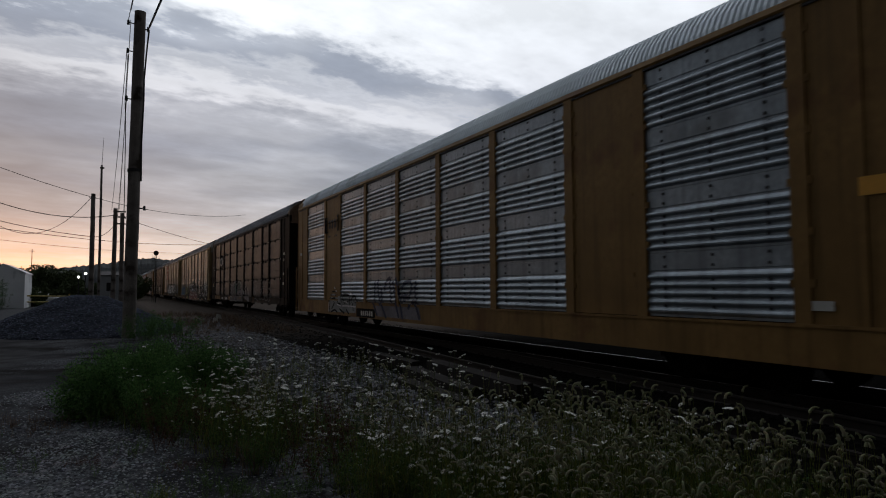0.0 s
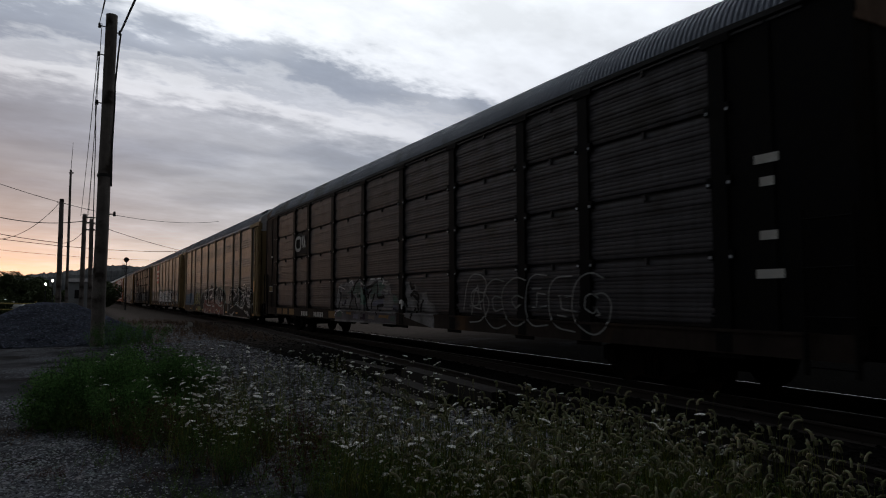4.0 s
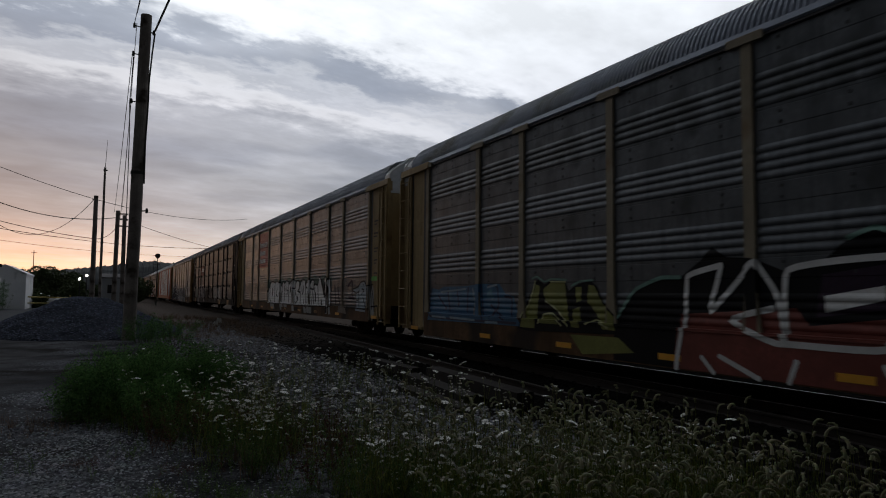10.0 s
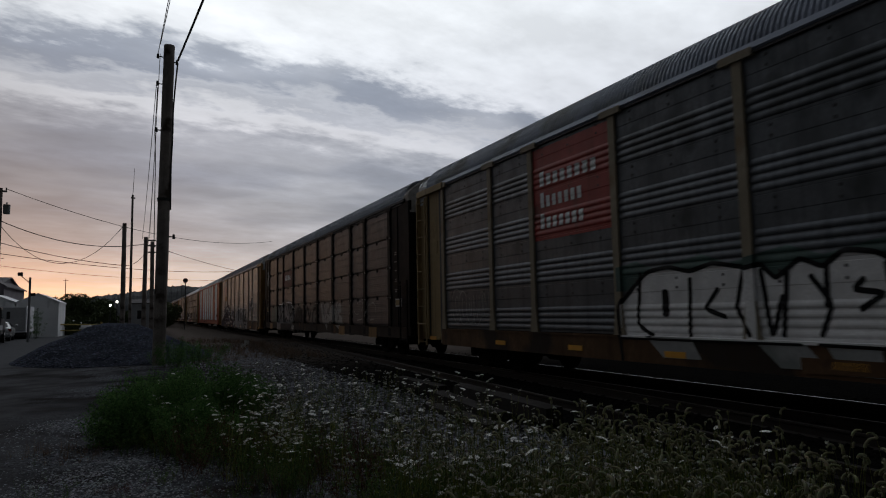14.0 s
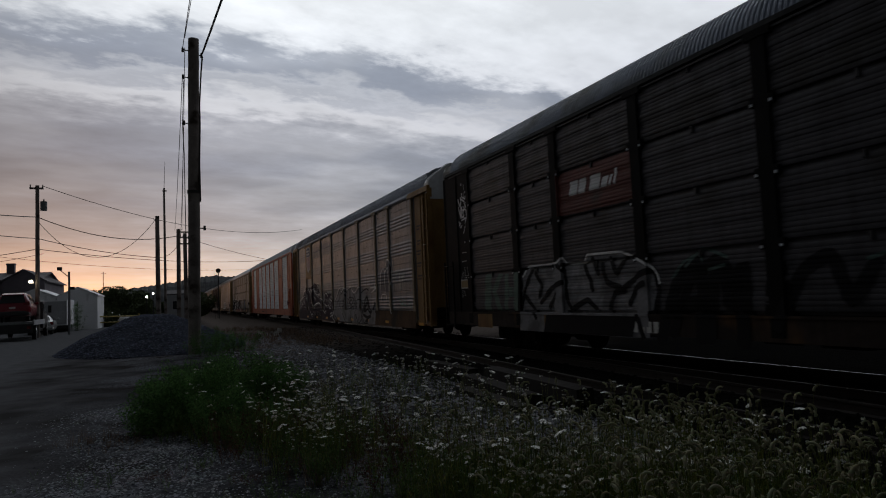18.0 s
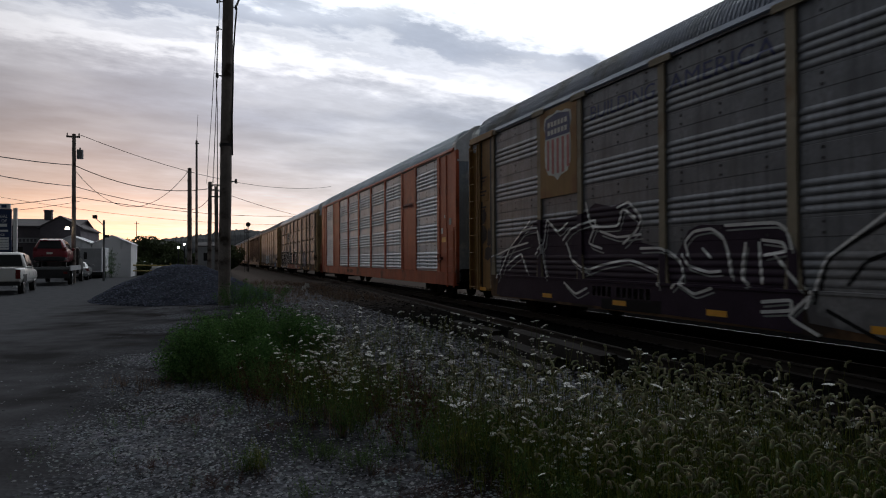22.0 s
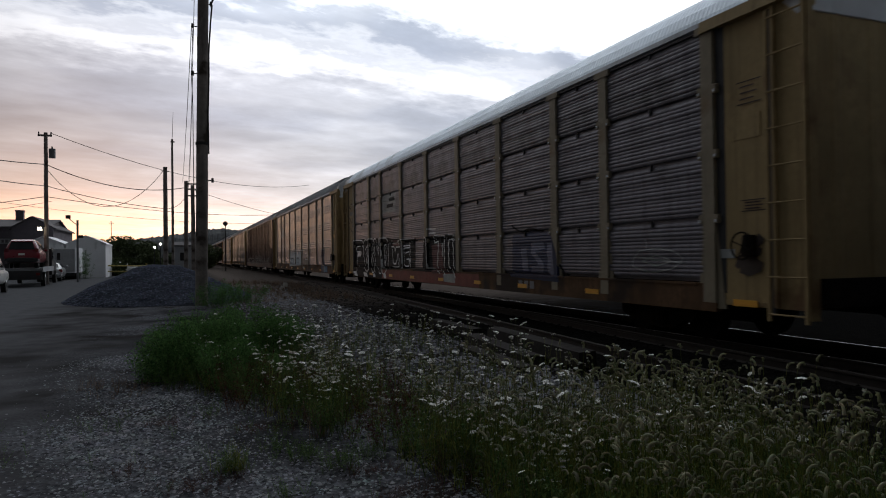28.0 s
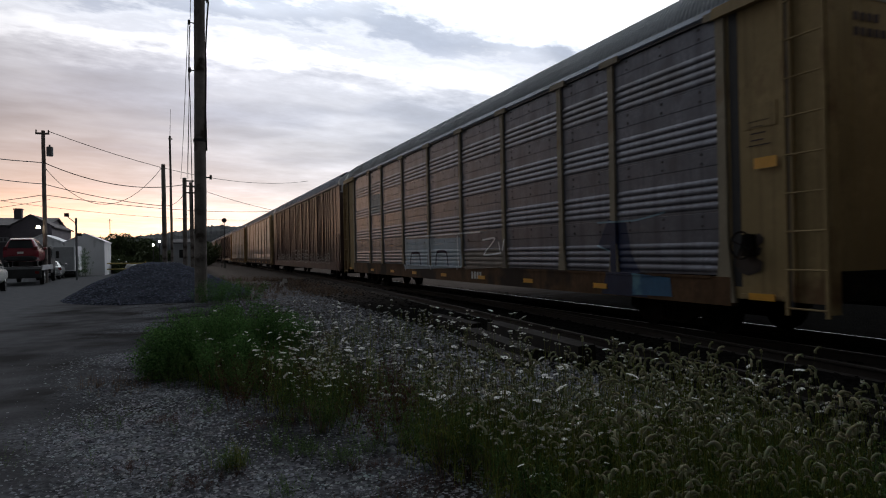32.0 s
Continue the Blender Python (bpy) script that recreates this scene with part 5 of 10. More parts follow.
flat(k, "graffiti_body", [(-5.83, 0.42), (-5.94, 1.15), (-6.13, 1.81), (-6.67, 2.04), (-7.7, 1.95), (-8.27, 2.02), (-8.45, 2.17), (-8.6, 1.99), (-8.92, 2.13), (-9.21, 1.94), (-9.5, 2.1), (-9.77, 2), (-10.13, 2.19), (-10.46, 2.16), (-10.69, 2.04), (-11.27, 2.04), (-11.72, 1.98), (-12.06, 1.9), (-12.28, 1.62), (-12.18, 1.16), (-12.38, 0.92), (-12.33, 0.42), (-5.82, 0.42)], paint_black, 0.002)
spray_lines(k, [[(-6.06, 0.58), (-6.01, 1.15), (-6.19, 1.7), (-6.67, 1.93), (-7.4, 1.89), (-7.85, 1.68), (-8.26, 1.58)], [(-6.21, 0.72), (-6.3, 1.16), (-6.66, 1.38), (-7.08, 1.43)], [(-6.4, 1.54), (-7.08, 1.69)], [(-6.91, 0.97), (-7.23, 1.28), (-7.84, 1.48), (-8.4, 1.67)], [(-7.4, 1.94), (-8.06, 1.87), (-8.46, 2.12), (-8.56, 1.95), (-9.15, 1.88)], [(-8.4, 1.67), (-8.79, 1.8), (-9.27, 1.83), (-9.91, 1.69), (-10.31, 1.76)], [(-8.52, 1.21), (-8.9, 1.31), (-9.2, 1.53), (-9.12, 1.63), (-8.91, 1.59), (-8.84, 1.22)]], 0.048, paint_silver, 0.012)
spray_lines(k, [[(-9.48, 1.49), (-9.76, 1.61), (-10.06, 1.57), (-10.16, 1.45), (-9.91, 1.4)], [(-9.76, 1.9), (-10.22, 1.96), (-10.45, 1.84), (-10.45, 1.56), (-10.1, 1.33)], [(-9.5, 2), (-9.76, 1.97), (-10.13, 2.13), (-10.41, 2.13), (-10.59, 1.99), (-10.63, 1.56), (-10.39, 1.41)], [(-10.82, 1.98), (-11.43, 1.98), (-12, 1.85), (-12.09, 1.72), (-11.85, 1.69), (-11.72, 1.8), (-11.02, 1.85), (-10.89, 1.71), (-10.97, 1.56), (-11.78, 1.56), (-11.92, 1.69)], [(-10.93, 1.49), (-11.41, 1.49), (-11.85, 1.55)]], 0.048, paint_silver, 0.012)
spray_lines(k, [[(-10.76, 1.41), (-11.16, 1.13), (-11.39, 0.99), (-12.1, 0.95)], [(-9.59, 1.32), (-9.9, 1.08), (-10.29, 0.94)], [(-9.9, 1.36), (-10.29, 1.17), (-10.47, 0.98)], [(-9.02, 1.18), (-9.36, 0.93), (-10.19, 0.89)], [(-9.25, 1.31), (-9.58, 1.07), (-9.79, 0.95)], [(-7.83, 1), (-8.25, 1.16), (-8.77, 1.04), (-9.13, 0.92)], [(-6.9, 0.81), (-7.69, 0.95)], [(-11.55, 1.28), (-11.77, 1.35), (-11.98, 1.26)], [(-11.55, 1.14), (-11.7, 1.21), (-11.83, 1.08), (-11.69, 0.95), (-11.54, 1), (-11.55, 1.14)], [(-11.86, 0.95), (-12.04, 1.09), (-12.3, 1.14)]], 0.048, paint_silver, 0.012)
spray_lines(k, [[(-10.82, 0.7), (-11.15, 0.66), (-11.53, 0.48)], [(-11.23, 0.74), (-11.6, 0.56), (-11.78, 0.48)], [(-10.56, 0.76), (-10.9, 0.61)], [(-7.22, 0.47), (-7.97, 0.62)], [(-6.65, 0.53), (-7.06, 0.42), (-7.53, 0.5)]], 0.048, paint_silver, 0.012)
flat(k, "graffiti_body", [(-11.02, 1.67), (-11.71, 1.68), (-11.75, 1.62), (-11.02, 1.6)], paint_plum, 0.008)
flat(k, "graffiti_body", [(-10.97, 1.35), (-11.41, 1.4), (-11.55, 1.14), (-11.4, 1.03)], paint_grey, 0.008)
flat(k, "graffiti_body", [(11.59, 1.68), (11.16, 1.64), (10.89, 1.71), (9.65, 1.72), (8.88, 1.77), (8.08, 1.76), (7.8, 1.54), (7.45, 1.48), (7.29, 1.12), (7.09, 0.85), (8.58, 0.85), (11.73, 0.82)], paint_blue, 0.001)
spray_lines(k, [[(11.59, 1.68), (11.56, 0.93), (7.29, 0.91)], [(8.88, 1.75), (8.74, 0.9)], [(10.63, 1.67), (10.47, 1.09)], [(10.12, 1.67), (9.98, 1.23)], [(9.53, 1.69), (9.54, 1.09)], [(8.57, 1.71), (8.18, 1.71), (8.07, 1.26), (8.38, 1.03)], [(7.81, 1.48), (7.52, 1.43), (7.53, 1.06)], [(8.41, 1.28), (7.81, 0.96)], [(11.16, 1.47), (10.68, 1.15)]], 0.055, paint_navy, 0.006)
spray_lines(k, [[(11.44, 0.93), (10.63, 0.92)], [(10.37, 0.93), (9.1, 0.91)], [(8.58, 0.89), (8.05, 0.89)], [(11.03, 1.58), (9.65, 1.65)], [(9.31, 1.66), (9.09, 1.24)], [(8.61, 1.68), (8.18, 1.74)]], 0.05, paint_sky, 0.008)
flat(k, "graffiti_body", [(7.21, 0.81), (7.04, 1.13), (6.87, 1.49), (6.71, 1.69), (6.55, 1.84), (6.33, 1.73), (6.11, 1.8), (5.64, 1.79), (5.51, 1.6), (5.38, 1.67), (5.19, 1.73), (5.01, 1.76), (4.84, 1.77), (4.67, 1.66), (4.51, 1.41), (4.15, 1.17), (4.04, 0.85), (6.8, 0.78)], paint_black, 0.001)
flat(k, "graffiti_body", [(7.12, 0.84), (7.02, 1.12), (6.79, 1.47), (6.6, 1.74), (6.48, 1.69), (6.59, 0.84)], paint_olive, 0.004)
flat(k, "graffiti_body", [(6.36, 1.63), (6.1, 1.76), (5.64, 1.75), (5.54, 1.31), (5.5, 0.96), (5.92, 1.25), (6.27, 1.39)], paint_olive, 0.004)
flat(k, "graffiti_body", [(6.46, 0.95), (6.34, 1.1), (6.06, 1.14), (5.76, 0.95)], paint_olive, 0.004)
flat(k, "graffiti_body", [(5.31, 1.67), (5.13, 1.67), (5.12, 1.42), (5.26, 1.38)], paint_olive, 0.004)
flat(k, "graffiti_body", [(5.39, 1.24), (5.17, 1.31), (5.13, 0.91), (5.37, 0.92)], paint_olive, 0.004)
flat(k, "graffiti_body", [(4.92, 1.71), (4.76, 1.69), (4.54, 1.39), (4.19, 1.15), (4.14, 0.91), (4.47, 0.92), (4.72, 1.22), (4.95, 1.4)], paint_olive, 0.004)
spray_lines(k, [[(6.63, 1.81), (6.83, 1.38), (7.12, 1.05)], [(6.46, 0.95), (6.31, 1.13), (5.99, 1.15), (5.68, 0.93)], [(6.1, 1.78), (5.61, 1.77)], [(4.94, 0.99), (4.68, 1.08), (4.34, 0.95)], [(6.25, 1.39), (5.89, 1.24), (5.47, 0.93)]], 0.035, paint_lime, 0.008)
spray_lines(k, [[(6.75, 1.85), (6.57, 1.89), (6.3, 1.78), (6.07, 1.83), (5.58, 1.81)], [(5.43, 1.69), (5.18, 1.77), (4.8, 1.79)]], 0.04, paint_mint, 0.008)
flat(k, "graffiti_body", [(5.4, 0.78), (4.06, 0.8), (3.68, 0.57), (5.04, 0.44)], paint_olive, 0.002)
spray_lines(k, [[(-6.15, 0.49), (-6.1, 1.06), (-6.28, 1.6), (-6.75, 1.83), (-7.48, 1.79), (-7.92, 1.59), (-8.33, 1.49)], [(-6.3, 0.63), (-6.39, 1.06), (-6.74, 1.28), (-7.16, 1.34)], [(-6.99, 0.88), (-7.31, 1.19), (-7.91, 1.4), (-8.46, 1.59)], [(-7.48, 1.84), (-8.13, 1.78), (-8.52, 2.03), (-8.62, 1.86), (-9.21, 1.8)], [(-8.46, 1.59), (-8.85, 1.72), (-9.32, 1.75), (-9.96, 1.62), (-10.36, 1.69)], [(-8.58, 1.13), (-8.96, 1.23), (-9.26, 1.45), (-9.18, 1.55), (-8.96, 1.51), (-8.89, 1.14)]], 0.035, paint_grey, 0.01)
spray_lines(k, [[(-9.54, 1.41), (-9.81, 1.54), (-10.11, 1.49), (-10.2, 1.37), (-9.95, 1.33)], [(-9.81, 1.82), (-10.27, 1.89), (-10.5, 1.77), (-10.49, 1.49), (-10.15, 1.25)], [(-9.55, 1.92), (-9.82, 1.89), (-10.17, 2.05), (-10.46, 2.06), (-10.64, 1.92), (-10.67, 1.49), (-10.44, 1.34)], [(-10.86, 1.91), (-11.46, 1.92), (-12.03, 1.79), (-12.12, 1.66), (-11.89, 1.63), (-11.75, 1.73), (-11.06, 1.79), (-10.93, 1.64), (-11.01, 1.49), (-11.81, 1.49), (-11.95, 1.63)], [(-10.97, 1.42), (-11.45, 1.42), (-11.88, 1.49)]], 0.035, paint_grey, 0.01)
spray_lines(k, [[(-10.8, 1.34), (-11.2, 1.06), (-11.43, 0.93), (-12.13, 0.9)], [(-9.64, 1.24), (-9.95, 1.01), (-10.33, 0.87)], [(-9.95, 1.29), (-10.34, 1.1), (-10.52, 0.92)], [(-9.07, 1.1), (-9.41, 0.86), (-10.24, 0.82)], [(-9.31, 1.24), (-9.63, 0.99), (-9.84, 0.88)], [(-7.9, 0.92), (-8.32, 1.07), (-8.83, 0.96), (-9.18, 0.84)], [(-11.59, 1.22), (-11.81, 1.29), (-12.01, 1.2)], [(-11.58, 1.08), (-11.73, 1.15), (-11.87, 1.02), (-11.72, 0.9), (-11.58, 0.94), (-11.58, 1.08)], [(-11.9, 0.89), (-12.07, 1.04), (-12.33, 1.08)]], 0.035, paint_grey, 0.01)
spray_lines(k, [[(-10.86, 0.64), (-11.19, 0.6), (-11.56, 0.43)], [(-11.27, 0.67), (-11.64, 0.5), (-11.81, 0.42)], [(-6.73, 0.45), (-7.14, 0.42), (-7.6, 0.42)]], 0.035, paint_grey, 0.01)
mark(cars[k][0], "upright_reflector", plate(0.22, 0.55), amber, y=-12.62, z=1.72, x=0.05)
stencils(k, -12.6, 3)
k = 3
flat(k, "graffiti_haze", [(4.3 - i * 0.5, 2.22 + 0.1 * math.sin(i * 2.1)) for i in range(25)] + [(-7.7 + i * 0.5, 1.8) for i in range(25)], paint_teal, -0.002)
flat(k, "graffiti_body", [(4.18, 0.99), (4.22, 1.55), (3.53, 2.07), (3.03, 2.13), (2.56, 2.05), (2.11, 2.14), (1.46, 2.02), (1.27, 2.06), (1, 1.88), (0.63, 2.09), (0.33, 1.99), (0.03, 2.15), (-0.36, 2.1), (-0.64, 1.97), (-1.05, 2.11), (-1.25, 1.84), (-1.44, 2.15), (-1.82, 2.11), (-1.91, 1.94), (-2.08, 2.09), (-2.51, 2.07), (-2.67, 1.82), (-2.91, 2.02), (-3.21, 2.15), (-3.58, 2.09), (-3.71, 1.89), (-3.85, 2.02), (-4.11, 1.98), (-4.24, 2.16), (-4.43, 2.1), (-4.49, 1.96), (-4.73, 2.09), (-5.01, 2.08), (-5.06, 1.86), (-5.28, 1.9), (-5.63, 1.85), (-5.78, 2), (-5.84, 2.17), (-6.04, 2.19), (-6.33, 1.83), (-6.55, 1.64), (-6.59, 2.08), (-6.79, 2.18), (-7.02, 2.09), (-7.09, 1.88), (-7.15, 2.05), (-7.31, 2.15), (-7.45, 2.04), (-7.56, 1.14), (-7.34, 0.99), (-7.06, 0.99), (-7.01, 0.99), (-5.4, 0.99), (-3.63, 0.99), (0.61, 0.99)], paint_white, 0.002)
flat(k, "graffiti_body", [(3.57, 1.03), (2.54, 1.02), (2.35, 0.7), (3.16, 0.69)], paint_grey, 0.006)
flat(k, "graffiti_body", [(1.33, 0.99), (0.57, 0.99), (0.27, 0.68), (0.96, 0.67)], paint_grey, 0.006)
flat(k, "graffiti_body", [(0.28, 0.97), (-0.4, 0.96), (-0.41, 0.64), (0.09, 0.64)], paint_grey, 0.006)
flat(k, "graffiti_body", [(-1.35, 0.94), (-1.79, 0.94), (-1.9, 0.69), (-1.46, 0.68)], paint_grey, 0.006)
flat(k, "graffiti_body", [(-3.52, 0.92), (-3.93, 0.93), (-4.1, 0.66), (-3.68, 0.65)], paint_grey, 0.006)
flat(k, "graffiti_body", [(-4.1, 0.93), (-4.47, 0.94), (-4.55, 0.66), (-4.16, 0.67)], paint_grey, 0.006)
flat(k, "graffiti_body", [(-4.5, 0.92), (-4.92, 0.93), (-4.91, 0.66), (-4.59, 0.65)], paint_grey, 0.006)
flat(k, "graffiti_body", [(-7.01, 0.96), (-7.21, 0.96), (-7.23, 0.69), (-7.02, 0.7)], paint_grey, 0.006)
flat(k, "graffiti_body", [(-7.34, 0.99), (-7.61, 0.98), (-7.73, 0.71), (-7.47, 0.68)], paint_grey, 0.006)
spray_lines(k, [[(4.18, 0.6), (4.26, 1.55), (3.53, 2.09), (3, 2.15), (2.56, 2.06), (2.08, 2.15), (1.46, 2.04)], [(1.46, 2.04), (1.24, 2.07), (1, 1.88), (0.63, 2.1), (0.31, 1.99), (0.01, 2.16), (-0.36, 2.11), (-0.64, 1.97), (-1.07, 2.12), (-1.27, 1.84)], [(-1.27, 1.84), (-1.46, 2.16), (-1.83, 2.12), (-1.91, 1.94), (-2.08, 2.1), (-2.53, 2.08), (-2.69, 1.82)], [(-2.69, 1.82), (-2.91, 2.03), (-3.21, 2.16), (-3.59, 2.1), (-3.71, 1.89), (-3.86, 2.03), (-4.11, 1.98)]], 0.07, paint_black, 0.008)
spray_lines(k, [[(-4.11, 1.98), (-4.26, 2.16), (-4.45, 2.11), (-4.5, 1.96), (-4.74, 2.1), (-5.03, 2.08), (-5.07, 1.86), (-5.29, 1.91), (-5.63, 1.86)], [(-5.63, 1.86), (-5.78, 2), (-5.84, 2.18), (-6.05, 2.19), (-6.33, 1.84), (-6.55, 1.63), (-6.58, 2.07), (-6.79, 2.19), (-7.03, 2.1), (-7.09, 1.87)], [(-7.09, 1.87), (-7.15, 2.06), (-7.31, 2.15), (-7.46, 2.04), (-7.58, 1.14), (-7.34, 0.97), (-7.26, 1.33), (-7.16, 1.88)]], 0.07, paint_black, 0.008)
spray_lines(k, [[(3.7, 2.08), (3.78, 1.25), (3.44, 1.04)], [(2.56, 1.94), (2.6, 1.06)], [(2.02, 1.76), (2.25, 1.48), (1.89, 1.35)], [(1.54, 2), (1.67, 1.49), (1.44, 1.09)], [(1.24, 1.99), (1.1, 1.1), (0.92, 1.62)], [(0.83, 1.94), (0.92, 1.1)], [(0.48, 1.87), (0.23, 1.5), (0.37, 1.12)], [(0.26, 1.99), (0.28, 1.49)], [(-0.2, 1.8), (-0.09, 1.68), (-0.42, 1.62), (-0.16, 1.44)], [(-0.49, 1.97), (-0.58, 1.03)], [(-1.15, 1.96), (-1.35, 1.62), (-1.25, 1)], [(-1.39, 2.04), (-1.35, 1.78), (-1.82, 1.75), (-1.91, 2.05)]], 0.075, paint_black, 0.008)
spray_lines(k, [[(-1.44, 1.66), (-1.38, 0.92)], [(-1.82, 1.66), (-1.79, 0.94)], [(-2.59, 1.92), (-2.59, 1.72), (-2.25, 1.63), (-2.75, 1.56)], [(-1.9, 1.56), (-2.25, 1.19), (-1.9, 1.05)], [(-2.91, 1.81), (-2.82, 0.99)], [(-3.42, 0.92), (-3.44, 1.23)], [(-3.64, 1.97), (-3.83, 0.94)], [(-3.75, 1.8), (-4.17, 1.7), (-4.04, 1.61)], [(-3.98, 1.61), (-4.04, 0.86)], [(-4.43, 2.06), (-4.48, 1.7)], [(-4.3, 1.61), (-4.42, 0.97)], [(-4.54, 1.61), (-4.47, 0.97)], [(-4.89, 1.61), (-4.76, 0.9)], [(-4.48, 1.74), (-5, 1.69), (-5.12, 1.93)]], 0.075, paint_black, 0.008)
spray_lines(k, [[(-5.22, 1.77), (-5.08, 1.27), (-5.16, 0.84)], [(-5.68, 1.77), (-5.81, 1.29), (-5.78, 0.88)]], 0.075, paint_black, 0.008)
spray_lines(k, [[(3.12, 1.74), (3.11, 1.41)], [(-0.91, 1.78), (-0.85, 1.57)], [(-3.28, 1.81), (-3.24, 1.51)], [(-2.3, 1.35), (-2.32, 1.22)], [(-5.37, 1.51), (-5.37, 1.21)], [(-6.2, 2.05), (-6.53, 1.6), (-6.73, 1.42)], [(-6.26, 1.21), (-6.35, 0.88)], [(-6.7, 1.95), (-6.66, 1.6), (-6.81, 1.43)], [(-7.1, 1.81), (-7.09, 0.78)]], 0.16, paint_black, 0.008)
flat(k, "graffiti_body", [(0.66, 0.83), (-0.43, 0.83), (-0.43, 0.65), (0.66, 0.63)], rust_paint, 0.01)
flat(k, "graffiti_body", [(-2.74, 0.9), (-3.49, 0.89), (-3.49, 0.67), (-2.74, 0.68)], rust_paint, 0.01)
flat(k, "graffiti_body", [(-4.93, 0.94), (-6.98, 0.96), (-6.99, 0.7), (-4.93, 0.66)], rust_paint, 0.01)
spray_lines(k, [[(4.2, 0.98), (0.62, 0.99)], [(0.37, 1), (-1.25, 0.97)], [(-1.44, 0.97), (-4.16, 0.97)], [(-4.65, 0.98), (-6.98, 1)]], 0.04, paint_black, 0.009)
flat(k, "graffiti_body", [(-1.81, 0.88), (-2.58, 0.89), (-2.66, 0.72), (-1.9, 0.71)], paint_black, 0.012)
flat(k, "graffiti_body", [(-10.13, 1.66), (-10.84, 1.77), (-11.04, 1.91), (-11.42, 1.94), (-11.66, 1.76), (-11.78, 1.5), (-11.72, 0.89), (-10.69, 0.92), (-10.64, 1.49)], paint_skygrey, 0)
spray_lines(k, [[(-10.13, 1.66), (-10.63, 1.54), (-10.86, 1.58)], [(-10.91, 1.68), (-10.97, 1.01)], [(-11.23, 1.69), (-11.43, 1.64), (-11.23, 1.49)], [(-10.67, 1.28), (-10.91, 1.29)], [(-11.38, 1.4), (-11.61, 1.04)], [(-10.13, 1.66), (-10.84, 1.77), (-11.11, 1.92), (-11.48, 1.94), (-11.71, 1.71), (-11.77, 1)]], 0.05, paint_black, 0.006)
flat(k, "graffiti_body", [(-11.83, 1.8), (-12, 1.79), (-12.11, 1.37), (-12.21, 1.79), (-12.35, 1.75), (-12.47, 0.93), (-12.26, 0.6), (-11.98, 0.97)], paint_grey, 0)
spray_lines(k, [[(-11.71, 1.78), (-12.32, 1.83)], [(-12.21, 1.79), (-12.47, 0.93)], [(-12.11, 1.75), (-12.21, 1)], [(-11.83, 1.75), (-11.98, 0.97)], [(-12.14, 1.08), (-12.75, 1.12)], [(-9.5, 1.02), (-10.55, 1.01), (-11.7, 0.99)]], 0.05, paint_black, 0.006)
flat(k, "graffiti_body", [(-8.99, 1.91), (-9.17, 2.12), (-9.34, 1.9), (-9.5, 1.17), (-9.65, 0.77), (-8.62, 0.82), (-8.9, 1.26)], paint_dust, 0)
spray_lines(k, [[(-7.53, 1.7), (-7.63, 1)], [(-8.05, 1.81), (-8.24, 1.13)], [(-9.67, 1.79), (-10.13, 1.98), (-10.2, 1.39)], [(-9.82, 1.38), (-10.42, 1.34)], [(-8.44, 1.75), (-8.72, 1.15)]], 0.1, paint_plum, 0.002)
wild(k, 11.2, 9.2, 1.2, 2.1, 44, paint_grey, 5, 0.03)
box_on(k, "red_board", 7.02, 4.40, 2.98, 4.98, red_panel, 0.002, "faded red emblem board")
for z, w in ((4.14, 2.05), (3.68, 1.55), (3.22, 1.60)):
    n = 8 if w > 1.8 else 7
    for i in range(n):
        a = 6.75 - i * w / n
        box_on(k, "emblem_bar", a, a - w / n * 0.62, z, z + (0.32 if i == 0 else 0.24), paint_white, 0.012)
mark(cars[k][0], "green_tag", plate(0.5, 0.14), material("green_sticker", (0.12, 0.5, 0.08), 0.5), y=-12.55, z=1.95, x=0.05)
stencils(k, -12.6, 4)
# black carrier with the red board
k = 4
box_on(k, "red_board", 7.0, 4.4, 3.12, 4.05, maroon_paint, 0.002, "maroon emblem board")
for i, (a, b) in enumerate(((6.55, 6.25), (6.2, 5.95), (5.8, 5.45), (5.4, 5.2), (5.15, 5.07), (5.0, 4.92))):
    flat(k, "emblem_shape", [(a, 3.5), (b, 3.5), (b - 0.06, 3.5 + (0.3 if i in (0, 1, 2, 5) else 0.2)), (a - 0.06, 3.5 + (0.3 if i in (0, 1, 2, 5) else 0.2))], paint_white, 0.008)
flat(k, "graffiti_body", [(8.98, 0.6), (8.77, 1.88), (8.49, 2.11), (7.69, 2.11), (7.13, 2.13), (6.95, 2.22), (6.76, 2.08), (6.16, 2.08), (5.99, 2.22), (5.56, 2.21), (4.91, 2.19), (4.34, 2.01), (4.21, 1.92), (3.98, 1.82), (3.85, 1.57), (3.94, 1.12), (4.18, 1.08), (4.16, 0.62), (4.58, 0.6)], paint_ash, 0)
spray_lines(k, [[(8.77, 1.88), (8.49, 2.11), (7.69, 2.11), (7.13, 2.13), (6.95, 2.22), (6.76, 2.08), (6.16, 2.08), (5.99, 2.22), (5.56, 2.21), (4.91, 2.19), (4.34, 2.01), (3.98, 1.82), (3.85, 1.57)]], 0.05, paint_white, 0.010)
flat(k, "graffiti_body", [(7.7, 0.99), (4.49, 0.99), (4.64, 0.61), (7.84, 0.6)], paint_black, 0.004)
